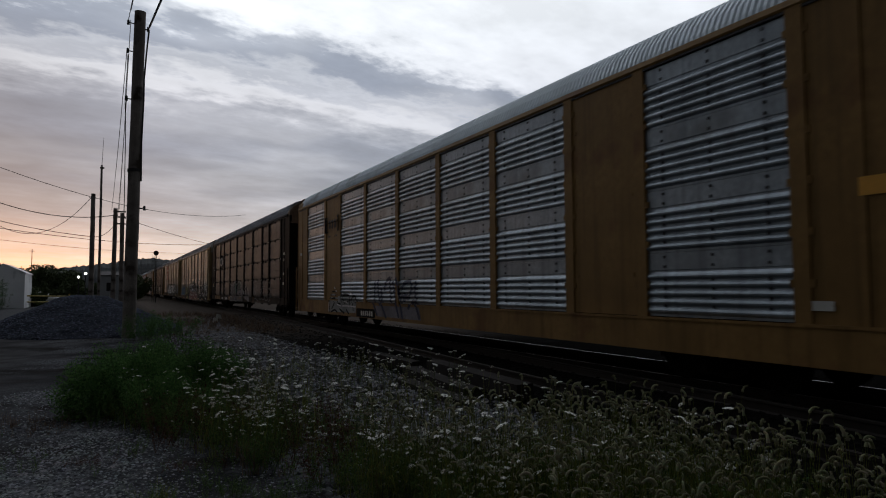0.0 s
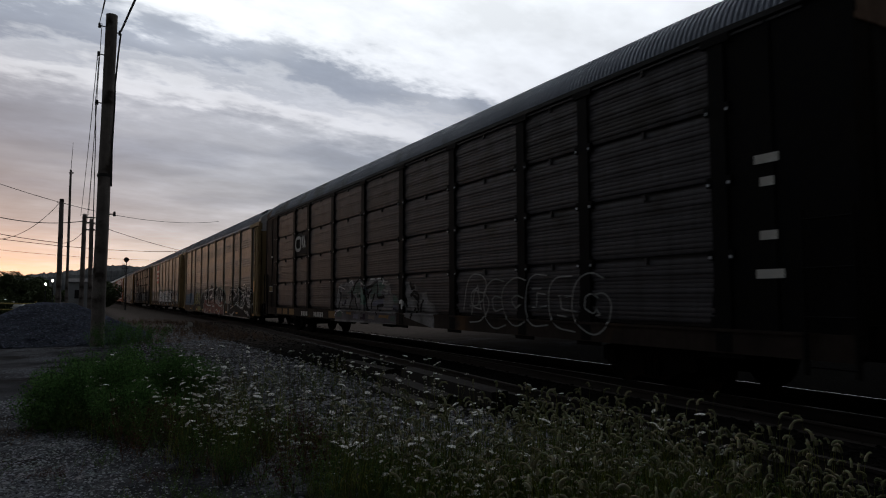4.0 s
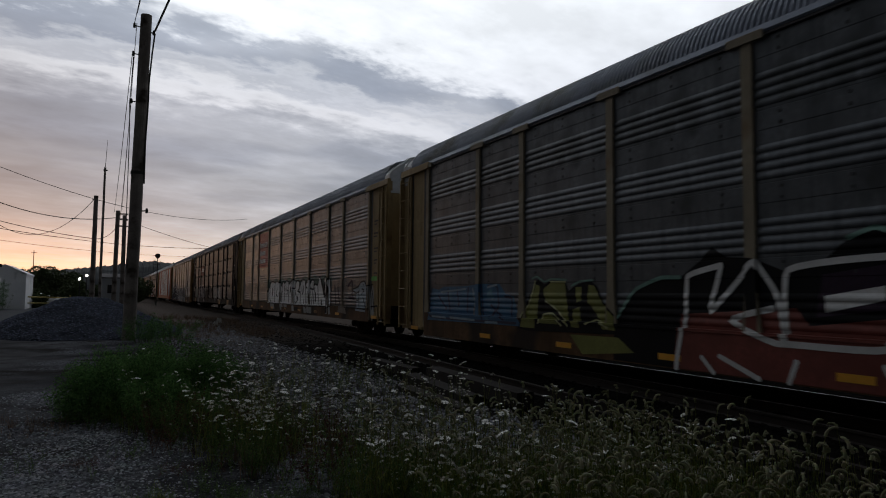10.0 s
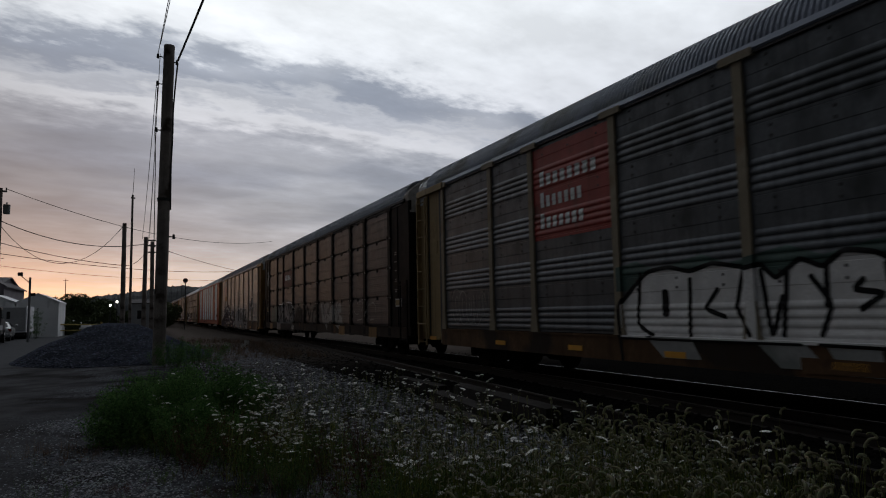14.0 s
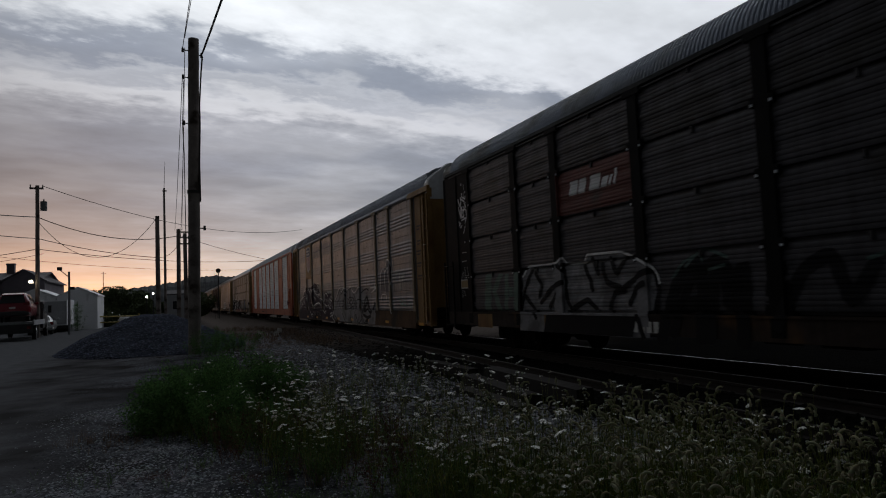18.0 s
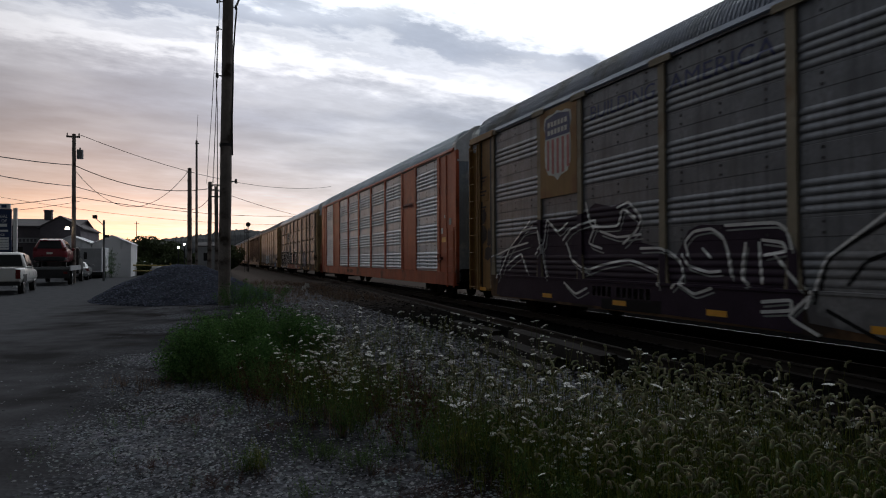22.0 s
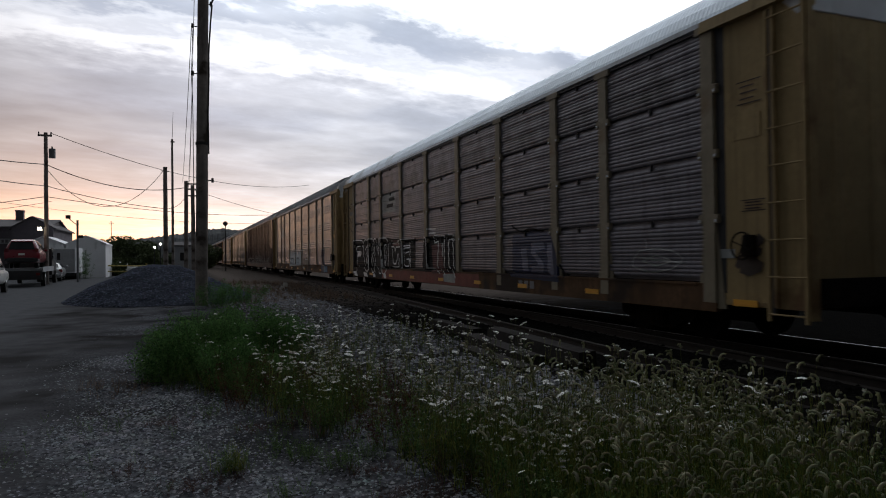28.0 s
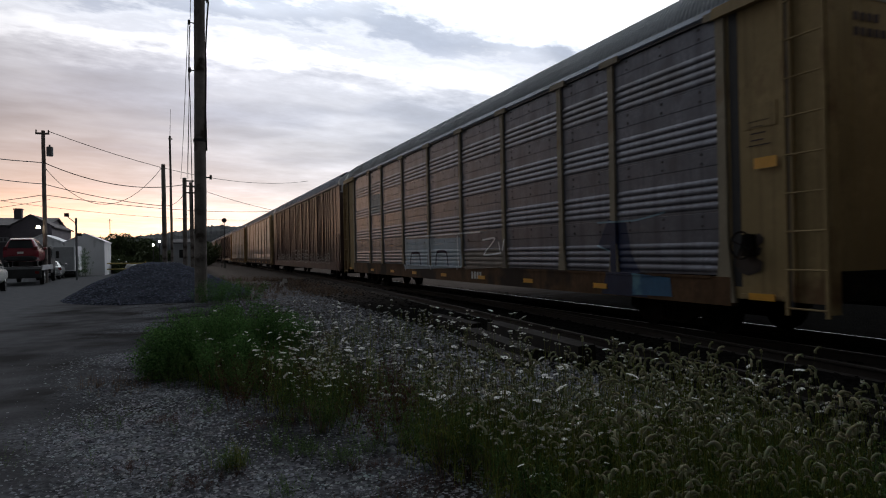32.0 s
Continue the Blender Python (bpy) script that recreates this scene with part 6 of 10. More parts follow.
spray_lines(k, [[(8.9, 1.11), (8.65, 1.64), (8.29, 2.04)], [(8.17, 1.97), (7.89, 1.62), (8.05, 1.39)], [(7.96, 1.26), (7.46, 1.58), (7, 1.69)], [(8.67, 1.4), (8.34, 1.17), (8.16, 0.91)], [(7.14, 2.07), (6.88, 1.9), (6.86, 1.37), (6.69, 1.11)], [(7.59, 1.14), (7.27, 1.47)], [(6.13, 2.01), (5.95, 1.7), (5.88, 1.5)], [(5.51, 2.01), (5.4, 1.65), (4.95, 1.52)], [(6.59, 1.14), (6.08, 1.3), (5.78, 1.12)], [(5.34, 1.09), (5.16, 1.42), (4.83, 1.47)], [(4.85, 1.52), (4.36, 1.74), (4.01, 1.82)]], 0.12, paint_black, 0.008)
spray_lines(k, [[(4.71, 1.21), (4.5, 1.49), (4.24, 1.58)], [(3.97, 1.78), (3.89, 1.49), (3.99, 1.12)], [(4.48, 0.99), (4.33, 0.61)], [(5.24, 2.09), (5.05, 1.8), (4.8, 2.05)], [(5.85, 2.13), (5.65, 1.83)]], 0.12, paint_black, 0.008)
flat(k, "graffiti_body", [(10.92, 2.04), (10.53, 2.05), (10.63, 1.06), (11.03, 1.06)], paint_fern, 0)
flat(k, "graffiti_body", [(10.52, 1.63), (10.1, 2.03), (9.85, 2.01), (10.26, 1.56), (9.95, 1.06), (10.26, 1.06)], paint_fern, 0)
flat(k, "graffiti_body", [(9.75, 2.01), (9.55, 2), (9.65, 1.07), (9.85, 1.07)], paint_fern, 0)
flat(k, "graffiti_body", [(9.54, 1.67), (9.35, 1.66), (9.37, 1.42), (9.56, 1.42)], paint_fern, 0)
flat(k, "graffiti_body", [(9.26, 2.01), (8.94, 2.01), (9.04, 1.07), (9.36, 1.07)], paint_fern, 0)
spray_lines(k, [[(3.84, 0.6), (3.56, 1.32), (3.26, 1.76), (2.89, 1.9), (2.85, 1.45), (2.88, 0.65)], [(3.45, 1.16), (2.87, 1.23)], [(2.72, 0.66), (2.6, 1.59), (2.36, 1.72), (2.3, 1.16), (2, 1.76), (2.04, 0.63)]], 0.26, paint_black, 0.006)
spray_lines(k, [[(3.54, 1.65), (3.24, 1.89), (2.9, 2.01), (2.81, 1.89)], [(2.7, 1.74), (2.35, 1.8)]], 0.05, paint_teal, 0.007)
flat(k, "graffiti_body", [(-2.01, 1.97), (-2.32, 1.97), (-2.57, 1.58), (-2.75, 1.07), (-2.43, 1.03), (-2.26, 1.41)], paint_grey, 0)
flat(k, "graffiti_body", [(-2.79, 1.96), (-2.96, 1.96), (-3.01, 1.07), (-2.77, 1.05)], paint_grey, 0)
flat(k, "graffiti_body", [(-3.08, 1.99), (-3.54, 1.97), (-3.63, 1.79), (-3.29, 1.73), (-3.25, 1.56), (-3.7, 1.37), (-3.56, 1.11), (-3.08, 1.05), (-3.08, 1.21), (-3.36, 1.31), (-3.04, 1.52), (-3.02, 1.83)], paint_grey, 0)
flat(k, "graffiti_body", [(-3.75, 1.72), (-4.02, 1.91), (-4.11, 1.6), (-4.09, 1.2), (-3.67, 1.17), (-3.67, 1.54)], paint_grey, 0)
flat(k, "graffiti_body", [(-4.25, 1.9), (-4.46, 1.9), (-4.5, 1.16), (-4.28, 1.08), (-4.15, 1.36)], paint_grey, 0)
flat(k, "graffiti_body", [(-4.5, 1.74), (-4.69, 1.74), (-4.9, 1.27), (-5.05, 1.07), (-4.8, 1.03), (-4.61, 1.35)], paint_grey, 0)
flat(k, "graffiti_body", [(-4.85, 2), (-5.04, 2), (-5.05, 1.08), (-4.88, 1.05)], paint_grey, 0)
flat(k, "graffiti_body", [(-5.14, 1.88), (-5.44, 1.96), (-5.65, 1.87), (-5.64, 1.53), (-5.41, 1.55), (-5.32, 1.47), (-5.86, 1.32), (-5.79, 1.07), (-5.13, 1.05), (-5.1, 1.19), (-5.38, 1.26), (-5.1, 1.48)], paint_grey, 0)
flat(k, "graffiti_body", [(-3.08, 1.02), (-3.36, 0.77), (-3.55, 1.02)], paint_grey, 0)
flat(k, "graffiti_body", [(-4.88, 1.01), (-5.55, 0.78), (-5.68, 1.01)], paint_grey, 0)
spray_lines(k, [[(3.54, 0.71), (3.15, 1.54), (2.42, 1.91), (2.11, 1.26)], [(1.43, 0.88), (1.01, 1.61), (0.56, 1.82), (0.32, 1.24), (-0.02, 1.68)], [(-0.31, 0.91), (-0.48, 1.56), (-0.94, 1.86), (-1.22, 1.64), (-1.05, 1.02)]], 0.2, paint_black, 0.006)
spray_lines(k, [[(3.2, 1.81), (2.81, 2.09), (2.29, 1.91)], [(0.07, 1.74), (-0.51, 1.88), (-1.11, 1.87)], [(-0.75, 1.34), (-1.14, 1.35)]], 0.05, paint_teal, 0.007)
spray_lines(k, [[(-9.1, 1.39), (-9.25, 1.7), (-9.56, 1.84), (-9.75, 1.78)], [(-9.76, 1.86), (-10.01, 1.89), (-10.24, 1.76), (-10.29, 1.49)], [(-6.73, 1.26), (-7.15, 1.59), (-7, 1.94)], [(-7.61, 1.58), (-7.86, 1.46), (-8.16, 1.48)], [(-8.04, 1.88), (-8.25, 1.97), (-8.54, 1.97)], [(-8.56, 1.6), (-8.68, 1.89), (-8.87, 1.93)], [(-9.63, 1.24), (-10.07, 1.28)], [(-8.01, 1.23), (-8.65, 1.27)]], 0.035, paint_grey, 0.004)
spray_lines(k, [[(11.99, 4.68), (12.02, 4.5), (12.06, 4.32)], [(12.22, 4.46), (12.19, 4.35), (11.93, 4.27), (11.9, 4.34)], [(12.3, 4.36), (12.31, 4.09), (12.36, 3.79)], [(12.31, 4.32), (12.01, 4.19), (11.88, 4.02)], [(12.51, 4.32), (12.37, 4.09)], [(12.49, 4.09), (12.42, 3.93), (12.34, 3.76)], [(12.27, 4.07), (12.28, 3.77), (12.12, 3.8)], [(12.02, 4.16), (12.11, 3.99), (12.19, 3.88), (12.09, 3.72)]], 0.05, paint_white, 0.003)
spray_lines(k, [[(11.91, 4.16), (11.96, 4.01), (11.87, 3.9)], [(12.22, 3.98), (12.0, 3.97), (11.86, 3.93)], [(12.29, 3.69), (12.06, 3.71), (11.87, 3.71)], [(11.86, 3.88), (11.89, 3.7), (12.2, 3.3)], [(12.49, 3.67), (12.38, 3.48), (12.28, 3.54)], [(12.48, 3.55), (12.37, 3.61)], [(11.91, 4.47), (11.95, 4.44)], [(12.25, 4.76), (12.23, 4.71)]], 0.04, paint_white, 0.004)
spray_lines(k, [[(12.5, 1.96), (12.34, 2.18), (12.3, 1.98)], [(12.22, 2.31), (12.2, 2.03)], [(11.97, 2.3), (12.02, 2.08)], [(11.9, 2.16), (11.88, 2.07)], [(12.43, 1.64), (12.45, 1.45)], [(12.32, 1.63), (12.27, 1.5)]], 0.035, paint_grey, 0.004)
for a, b, lo, hi in ((12.39, 12.02, 2.49, 2.74), (12.2, 11.88, 2.0, 2.07), (-12.38, -12.7, 2.9, 3.2), (-12.4, -12.62, 2.55, 2.62), (-12.4, -12.7, 2.2, 2.27), (-12.4, -12.6, 3.45, 3.52)):
    spray_lines(k, [[(a, lo), (b, lo)], [(a, hi), (b, hi)]], 0.014, white_mark, 0.004)
for x, z in ((-0.9, 1.9), (-0.75, 1.75), (-0.95, 1.6), (-0.3, 2.1), (-0.15, 1.95), (-0.35, 1.8), (-0.1, 1.7)):
    part("end_graffiti", Shape().box(-0.05, 0.05, -0.004, 0.0, -0.07, 0.07), paint_grey, cars[k][0], at=pose(x, -HALF + 0.002, z, 0, 35 * (1 if z > 1.8 else -1), 0))
digits(k, 5.9, 0.70, 4, 0.2, white_mark, 0.13)
digits(k, 4.8, 0.70, 6, 0.2, white_mark, 0.13)
mark(cars[k][0], "warning_plate", plate(0.55, 0.26), white_mark, y=-12.75, z=1.70, x=0.04)
mark(cars[k][0], "warning_face", plate(0.48, 0.19), ochre_paint, y=-12.75, z=1.735, x=0.047)
mark(cars[k][0], "warning_plate", plate(0.62, 0.26), white_mark, y=12.2, z=1.70, x=0.04)
mark(cars[k][0], "warning_face", plate(0.56, 0.20), ochre_paint, y=12.2, z=1.73, x=0.047)
for i, y in enumerate((11.4, 7.8, -5.4, -9.6)):
    box_on(k, "sill_patch", y, y - 0.9, 0.62, 0.98, yellow_paint, 0.001)
# yellow carrier with the shield
k = 5
def on_board(name, outline, mat, out, label=""):
    part(name, Shape().extrude_x(outline, -out - 0.003, -out), mat, cars[k][0], label, at=pose(-WIDE, 0, 0))


def rect(a, b, z0, z1):
    return [(a, z0), (b, z0), (b, z1), (a, z1)]


part("shield_board", Shape().box(-0.056, 0.0, 7.21, 8.94, 2.95, EAVE - 0.04), yellow_paint, cars[k][0], "yellow board behind the shield", at=pose(-WIDE, 0, 0))
SH = [(-0.62, 0.95), (-0.40, 1.02), (-0.2, 1.0), (0.0, 1.08), (0.2, 1.0), (0.40, 1.02), (0.62, 0.95), (0.66, 0.7), (0.58, 0.5), (0.62, 0.1), (0.60, -0.4), (0.45, -0.65), (0.15, -0.72),
      (0, -0.85), (-0.15, -0.72), (-0.45, -0.65), (-0.60, -0.4), (-0.62, 0.1), (-0.58, 0.5), (-0.66, 0.7)]
cy, cz = 8.08, 4.05
on_board("shield_edge", [(cy + a, cz + b * 0.86) for a, b in SH], white_mark, 0.056, "white-edged shield")
on_board("shield_top", [(cy - 0.57, cz + 0.30), (cy + 0.57, cz + 0.30), (cy + 0.60, cz + 0.60), (cy + 0.55, cz + 0.78), (cy, cz + 0.86), (cy - 0.55, cz + 0.78), (cy - 0.60, cz + 0.60)], blue_mark, 0.060)
for z in (0.38, 0.57):
    for i in range(6):
        on_board("shield_bar", rect(cy + 0.45 - i * 0.16, cy + 0.34 - i * 0.16, cz + z, cz + z + 0.12), white_mark, 0.064)
for i in range(5):
    a = cy + 0.50 - i * 0.235
    on_board("shield_stripe", rect(a, a - 0.11, cz - 0.46 - 0.1 * (i in (1, 2, 3)), cz + 0.26), rose_mark, 0.060)
for text, a, b in (("BUILDING", 6.7, 4.5), ("AMERICA", 4.1, 1.7)):
    sprayed(k, "slogan", letters(text, a - b, 0.30, blue_mark, "slogan"), (a + b) / 2, 4.45, 0.004)
flat(k, "graffiti_body", [(1.18, 0.79), (0.9, 1.46), (0.29, 1.87), (-0.09, 2.1), (-0.44, 2.15), (-0.59, 1.93), (-1.03, 2.12), (-1.6, 2.09), (-1.88, 2), (-2.34, 2.1), (-2.6, 2.14), (-2.79, 2.01), (-3.15, 1.84), (-3.6, 1.92), (-3.89, 2.06), (-4.38, 2.08), (-4.49, 1.83), (-4.89, 1.94), (-5.44, 2.01), (-5.76, 1.91), (-5.91, 1.73), (-5.95, 1.49), (-5.74, 1.42), (-5.83, 1.26), (-6.18, 1.14), (-6.61, 1.26), (-6.78, 1.41), (-6.91, 1.34), (-6.93, 0.95), (-7, 0.85), (-6.82, 0.44), (-4.94, 0.44), (-3.38, 0.44), (-0.69, 0.44), (1.13, 0.59)], paint_ash, 0.006)
spray_lines(k, [[(1.04, 0.86), (0.85, 1.46), (0.21, 1.84), (-0.39, 2.09), (-0.54, 1.82), (-1.15, 2.05), (-1.78, 1.89)], [(0.57, 1.13), (0.31, 1.43), (-0.11, 1.58)], [(-0.05, 1.36), (-0.32, 1.06)], [(-1.18, 1.7), (-1.04, 1.45), (-1.37, 1.49), (-1.51, 1.79), (-1.18, 1.73)], [(-0.69, 1.19), (-1.4, 1.33)], [(-1.86, 2), (-1.88, 1.2)], [(-2.02, 1.09), (-1.93, 1.44), (-2.32, 1.65), (-2.98, 1.59), (-3.22, 1.33), (-2.96, 1.03)], [(-2.22, 1.39), (-2.65, 1.54), (-2.91, 1.38), (-2.64, 1.27), (-2.22, 1.39)], [(-2.26, 1.1), (-3, 1.21)]], 0.055, paint_black, 0.01)
spray_lines(k, [[(-3.15, 1.76), (-3.38, 1.53), (-3.45, 1.12)], [(-3.71, 1.79), (-3.95, 1.95), (-4.29, 2.01)], [(-3.72, 1.43), (-3.56, 1.24), (-3.7, 1.03)], [(-3.8, 1.52), (-4.39, 1.52), (-4.77, 1.33), (-4.88, 1.07), (-4.6, 0.67)], [(-4.26, 1.33), (-4.4, 1.09)], [(0.85, 0.78), (-0.01, 0.44), (-1.12, 0.44)], [(-0.93, 0.86), (-1.56, 0.44), (-2.76, 0.44)], [(-2.58, 0.7), (-2.77, 0.44), (-2.97, 0.72)], [(-3.7, 0.85), (-3.95, 0.47), (-4.26, 0.78)], [(-3.41, 0.94), (-4.08, 0.44), (-4.62, 0.61)], [(-4.84, 0.76), (-5.08, 0.48), (-5.7, 0.47)]], 0.055, paint_black, 0.01)
spray_lines(k, [[(1.18, 0.79), (0.9, 1.46), (0.29, 1.87), (-0.09, 2.1), (-0.44, 2.15), (-0.59, 1.93), (-1.03, 2.12), (-1.6, 2.09), (-1.88, 2), (-2.34, 2.1), (-2.6, 2.14), (-2.79, 2.01), (-3.15, 1.84), (-3.6, 1.92), (-3.89, 2.06), (-4.38, 2.08)]], 0.04, paint_white, 0.014)
spray_lines(k, [[(-1.88, 1.97), (-2.34, 2.06), (-2.61, 2.11), (-2.84, 1.97), (-3.18, 1.8)], [(-4.5, 1.8), (-4.91, 1.91), (-5.46, 1.98), (-5.78, 1.88)]], 0.055, paint_black, 0.01)
spray_lines(k, [[(-4.96, 0.95), (-5.19, 1.5), (-5.48, 1.6), (-5.74, 1.4), (-5.99, 1.01), (-6.28, 0.94), (-6.78, 1.34)], [(-5.2, 1.23), (-5.5, 1.33), (-5.68, 1.32), (-5.65, 1.08), (-5.21, 1), (-5.2, 1.23)], [(-5.05, 0.82), (-5.69, 0.72), (-6.21, 0.79)]], 0.14, paint_black, 0.012)
flat(k, "graffiti_body", [(-5.38, 0.63), (-5.75, 0.68), (-5.78, 0.52), (-5.27, 0.5)], paint_black, 0.012)
flat(k, "graffiti_body", [(11.6, 0.49), (11.35, 1.53), (10.12, 2.2), (9.15, 2.44), (7.76, 2.39), (7.02, 2.47), (6.56, 2.66), (5.92, 2.54), (5.43, 2.61), (5.01, 2.25), (4.95, 1.78), (4.39, 1.68), (3.97, 1.49), (3.62, 1.96), (3.34, 2.04), (2.75, 2.01), (1.74, 2.01), (1.5, 1.86), (1.31, 1.53), (1.22, 0.99), (1.27, 0.44), (3.86, 0.47), (7.78, 0.48), (11.37, 0.44)], paint_plum, 0.002)
spray_lines(k, [[(11.98, 1.53), (10.82, 1.76), (9.73, 1.89)], [(11.59, 0.94), (10.82, 1.76), (9.78, 2.33), (9.59, 2.46)], [(10.12, 2.2), (9.16, 2.23), (8.87, 1.45), (8.7, 1.04)], [(9.32, 1.59), (8.86, 1.87), (8.68, 2.41), (8.16, 2.12), (7.71, 2.29)], [(7.76, 1.84), (7.51, 1.45), (6.76, 1.21)], [(7.92, 1.91), (7.5, 2.16), (6.52, 2.29), (6.79, 1.82), (6.31, 1.69)], [(6.92, 2.69), (6.68, 2.18), (5.73, 2.14), (5.53, 2.46), (5.12, 2.27)], [(5.72, 2.5), (5.34, 2.58), (4.94, 2.26), (5.12, 2), (5.54, 1.77)]], 0.05, paint_silver, 0.008)
spray_lines(k, [[(6.35, 2.05), (5.73, 1.91), (4.95, 1.94)], [(4.98, 1.67), (4.31, 1.66), (3.85, 1.45), (3.76, 1.16), (4.01, 0.95)], [(7.03, 1.18), (6.36, 1.33), (5.35, 1.45), (4.48, 1.25), (4.38, 0.98)], [(3.63, 1.53), (3.71, 1.75), (3.48, 1.93), (3.07, 1.96), (2.81, 1.82), (2.69, 1.54), (2.62, 1.19)], [(3.79, 1.55), (3.62, 1.36), (3.15, 1.25), (2.86, 1.27)], [(3.28, 1.64), (3.07, 1.49)], [(2.75, 2), (1.74, 1.99), (1.48, 1.81), (1.42, 1.61)], [(2.33, 1.71), (2.4, 1.19), (2.27, 1.09)]], 0.05, paint_silver, 0.008)
spray_lines(k, [[(2.06, 1.71), (2, 1.1)], [(2, 1.75), (1.64, 1.7), (1.58, 1.58), (1.95, 1.52)], [(1.74, 1.5), (1.43, 1.22), (1.24, 1.05)], [(11.01, 1.3), (10.13, 1.6), (9.8, 1.16)], [(7.78, 0.93), (7.28, 0.7), (6.81, 0.84)], [(1.96, 0.83), (1.45, 0.88), (1.46, 0.74), (1.97, 0.68)], [(1.08, 0.99), (1.46, 0.66), (1, 0.44)], [(3.85, 1.06), (3.43, 0.88), (3, 0.99)]], 0.05, paint_silver, 0.008)
flat(k, "graffiti_body", [(6.24, 0.65), (4.29, 0.7), (4.3, 0.47), (6.24, 0.44)], paint_black, 0.009)
flat(k, "graffiti_body", [(-7.63, 1.83), (-7.74, 2.47), (-8.07, 2.71), (-8.65, 2.73), (-8.85, 2.32), (-8.91, 1.75)], paint_dim, 0.001)
flat(k, "graffiti_body", [(-8.5, 2.81), (-8.64, 3.02), (-9.06, 2.97), (-9.21, 2.62), (-9.14, 2.19), (-8.85, 2.37)], paint_dim, 0.001)
spray_lines(k, [[(-7.61, 1.78), (-7.72, 2.51), (-8.07, 2.74), (-8.29, 2.57), (-8.28, 1.76)], [(-8.35, 2.59), (-8.69, 2.73), (-8.79, 2.32), (-8.83, 1.74)], [(-8.48, 2.83), (-8.62, 3.04), (-9.06, 2.98), (-9.23, 2.62), (-9.15, 2.16), (-8.95, 1.75)], [(-7.69, 1.44), (-7.82, 1.68), (-8.35, 1.66), (-8.53, 1.43)], [(-8.81, 1.53), (-9.07, 1.09), (-9.17, 0.93)], [(-6.94, 2.22), (-6.66, 1.97), (-7.15, 1.95)], [(-6.14, 2), (-7.16, 2.01), (-6.25, 1.8)]], 0.05, paint_silver, 0.006)
flat(k, "graffiti_body", [(-9.64, 2.55), (-10.04, 2.53), (-10.03, 2.41), (-9.75, 2.35), (-9.83, 2.08), (-9.63, 2.07)], paint_grey, 0.001)
flat(k, "graffiti_body", [(-10.13, 2.5), (-10.32, 2.48), (-10.35, 1.8), (-10.16, 1.75)], paint_grey, 0.001)
flat(k, "graffiti_body", [(-10.46, 2.39), (-10.86, 2.47), (-10.87, 2.33), (-10.6, 2.23), (-10.62, 1.83), (-10.44, 1.79)], paint_grey, 0.001)
spray_lines(k, [[(-10.14, 1.5), (-10.34, 1.2), (-10.59, 1.44)], [(-10.73, 1.39), (-10.99, 1.15)], [(-11.13, 1.2), (-11.34, 1.33), (-11.52, 1.15)], [(-10.27, 1.25), (-10.86, 1.24)]], 0.05, paint_mint, 0.004)
spray_lines(k, [[(11.82, 1.4), (10.68, 1.63), (9.6, 1.77)], [(11.44, 0.81), (10.68, 1.63), (9.66, 2.21), (9.46, 2.34)], [(9.99, 2.07), (9.04, 2.11), (8.75, 1.34), (8.59, 0.93)], [(9.2, 1.48), (8.75, 1.75), (8.57, 2.3), (8.05, 2.01), (7.6, 2.19)], [(7.66, 1.74), (7.42, 1.35), (6.67, 1.11)], [(7.82, 1.8), (7.41, 2.05), (6.43, 2.19), (6.7, 1.72), (6.23, 1.59)], [(6.83, 2.58), (6.59, 2.08), (5.65, 2.04), (5.45, 2.37), (5.05, 2.18)], [(5.64, 2.4), (5.26, 2.49), (4.87, 2.17), (5.05, 1.91), (5.46, 1.68)]], 0.03, paint_grey, 0.007)
spray_lines(k, [[(6.26, 1.95), (5.65, 1.82), (4.88, 1.85)], [(4.92, 1.58), (4.25, 1.58), (3.79, 1.37), (3.71, 1.08), (3.95, 0.88)], [(6.94, 1.08), (6.27, 1.24), (5.28, 1.36), (4.41, 1.16), (4.32, 0.9)], [(3.57, 1.45), (3.66, 1.67), (3.43, 1.85), (3.02, 1.89), (2.76, 1.74), (2.64, 1.47), (2.57, 1.12)], [(3.73, 1.47), (3.56, 1.28), (3.1, 1.18), (2.81, 1.2)], [(2.71, 1.92), (1.7, 1.92), (1.44, 1.75), (1.39, 1.55)], [(2.28, 1.64), (2.36, 1.12), (2.22, 1.02)]], 0.03, paint_grey, 0.007)
spray_lines(k, [[(1.96, 1.68), (1.6, 1.63), (1.54, 1.51), (1.91, 1.45)], [(1.7, 1.43), (1.39, 1.15), (1.21, 0.99)], [(10.87, 1.17), (9.99, 1.48), (9.67, 1.05)], [(7.68, 0.83), (7.18, 0.6), (6.72, 0.75)], [(1.92, 0.76), (1.42, 0.82), (1.42, 0.68), (1.92, 0.62)], [(1.04, 0.93), (1.42, 0.6), (0.96, 0.44)], [(3.8, 0.98), (3.37, 0.81), (2.95, 0.92)]], 0.03, paint_grey, 0.007)
digits(k, 6.6, 0.70, 4, 0.2, white_mark, 0.13)
digits(k, 5.7, 0.70, 6, 0.2, white_mark, 0.13)
stencils(k, -12.6, 5)
stencils(k, 12.6, 6)
for a, z, w, h in ((12.9, 2.0, 0.5, 0.5), (12.6, 1.5, 0.6, 0.35), (12.75, 2.6, 0.3, 0.4), (12.4, 1.9, 0.3, 0.5)):
    flat(k, "soot_patch", [(a, z), (a - 0.06, z + h * 0.8), (a - w * 0.5, z + h), (a - w, z + h * 0.6), (a - w * 0.9, z + 0.05), (a - w * 0.4, z - 0.08)], dark_mark, 0.001 + 0.0004 * z)
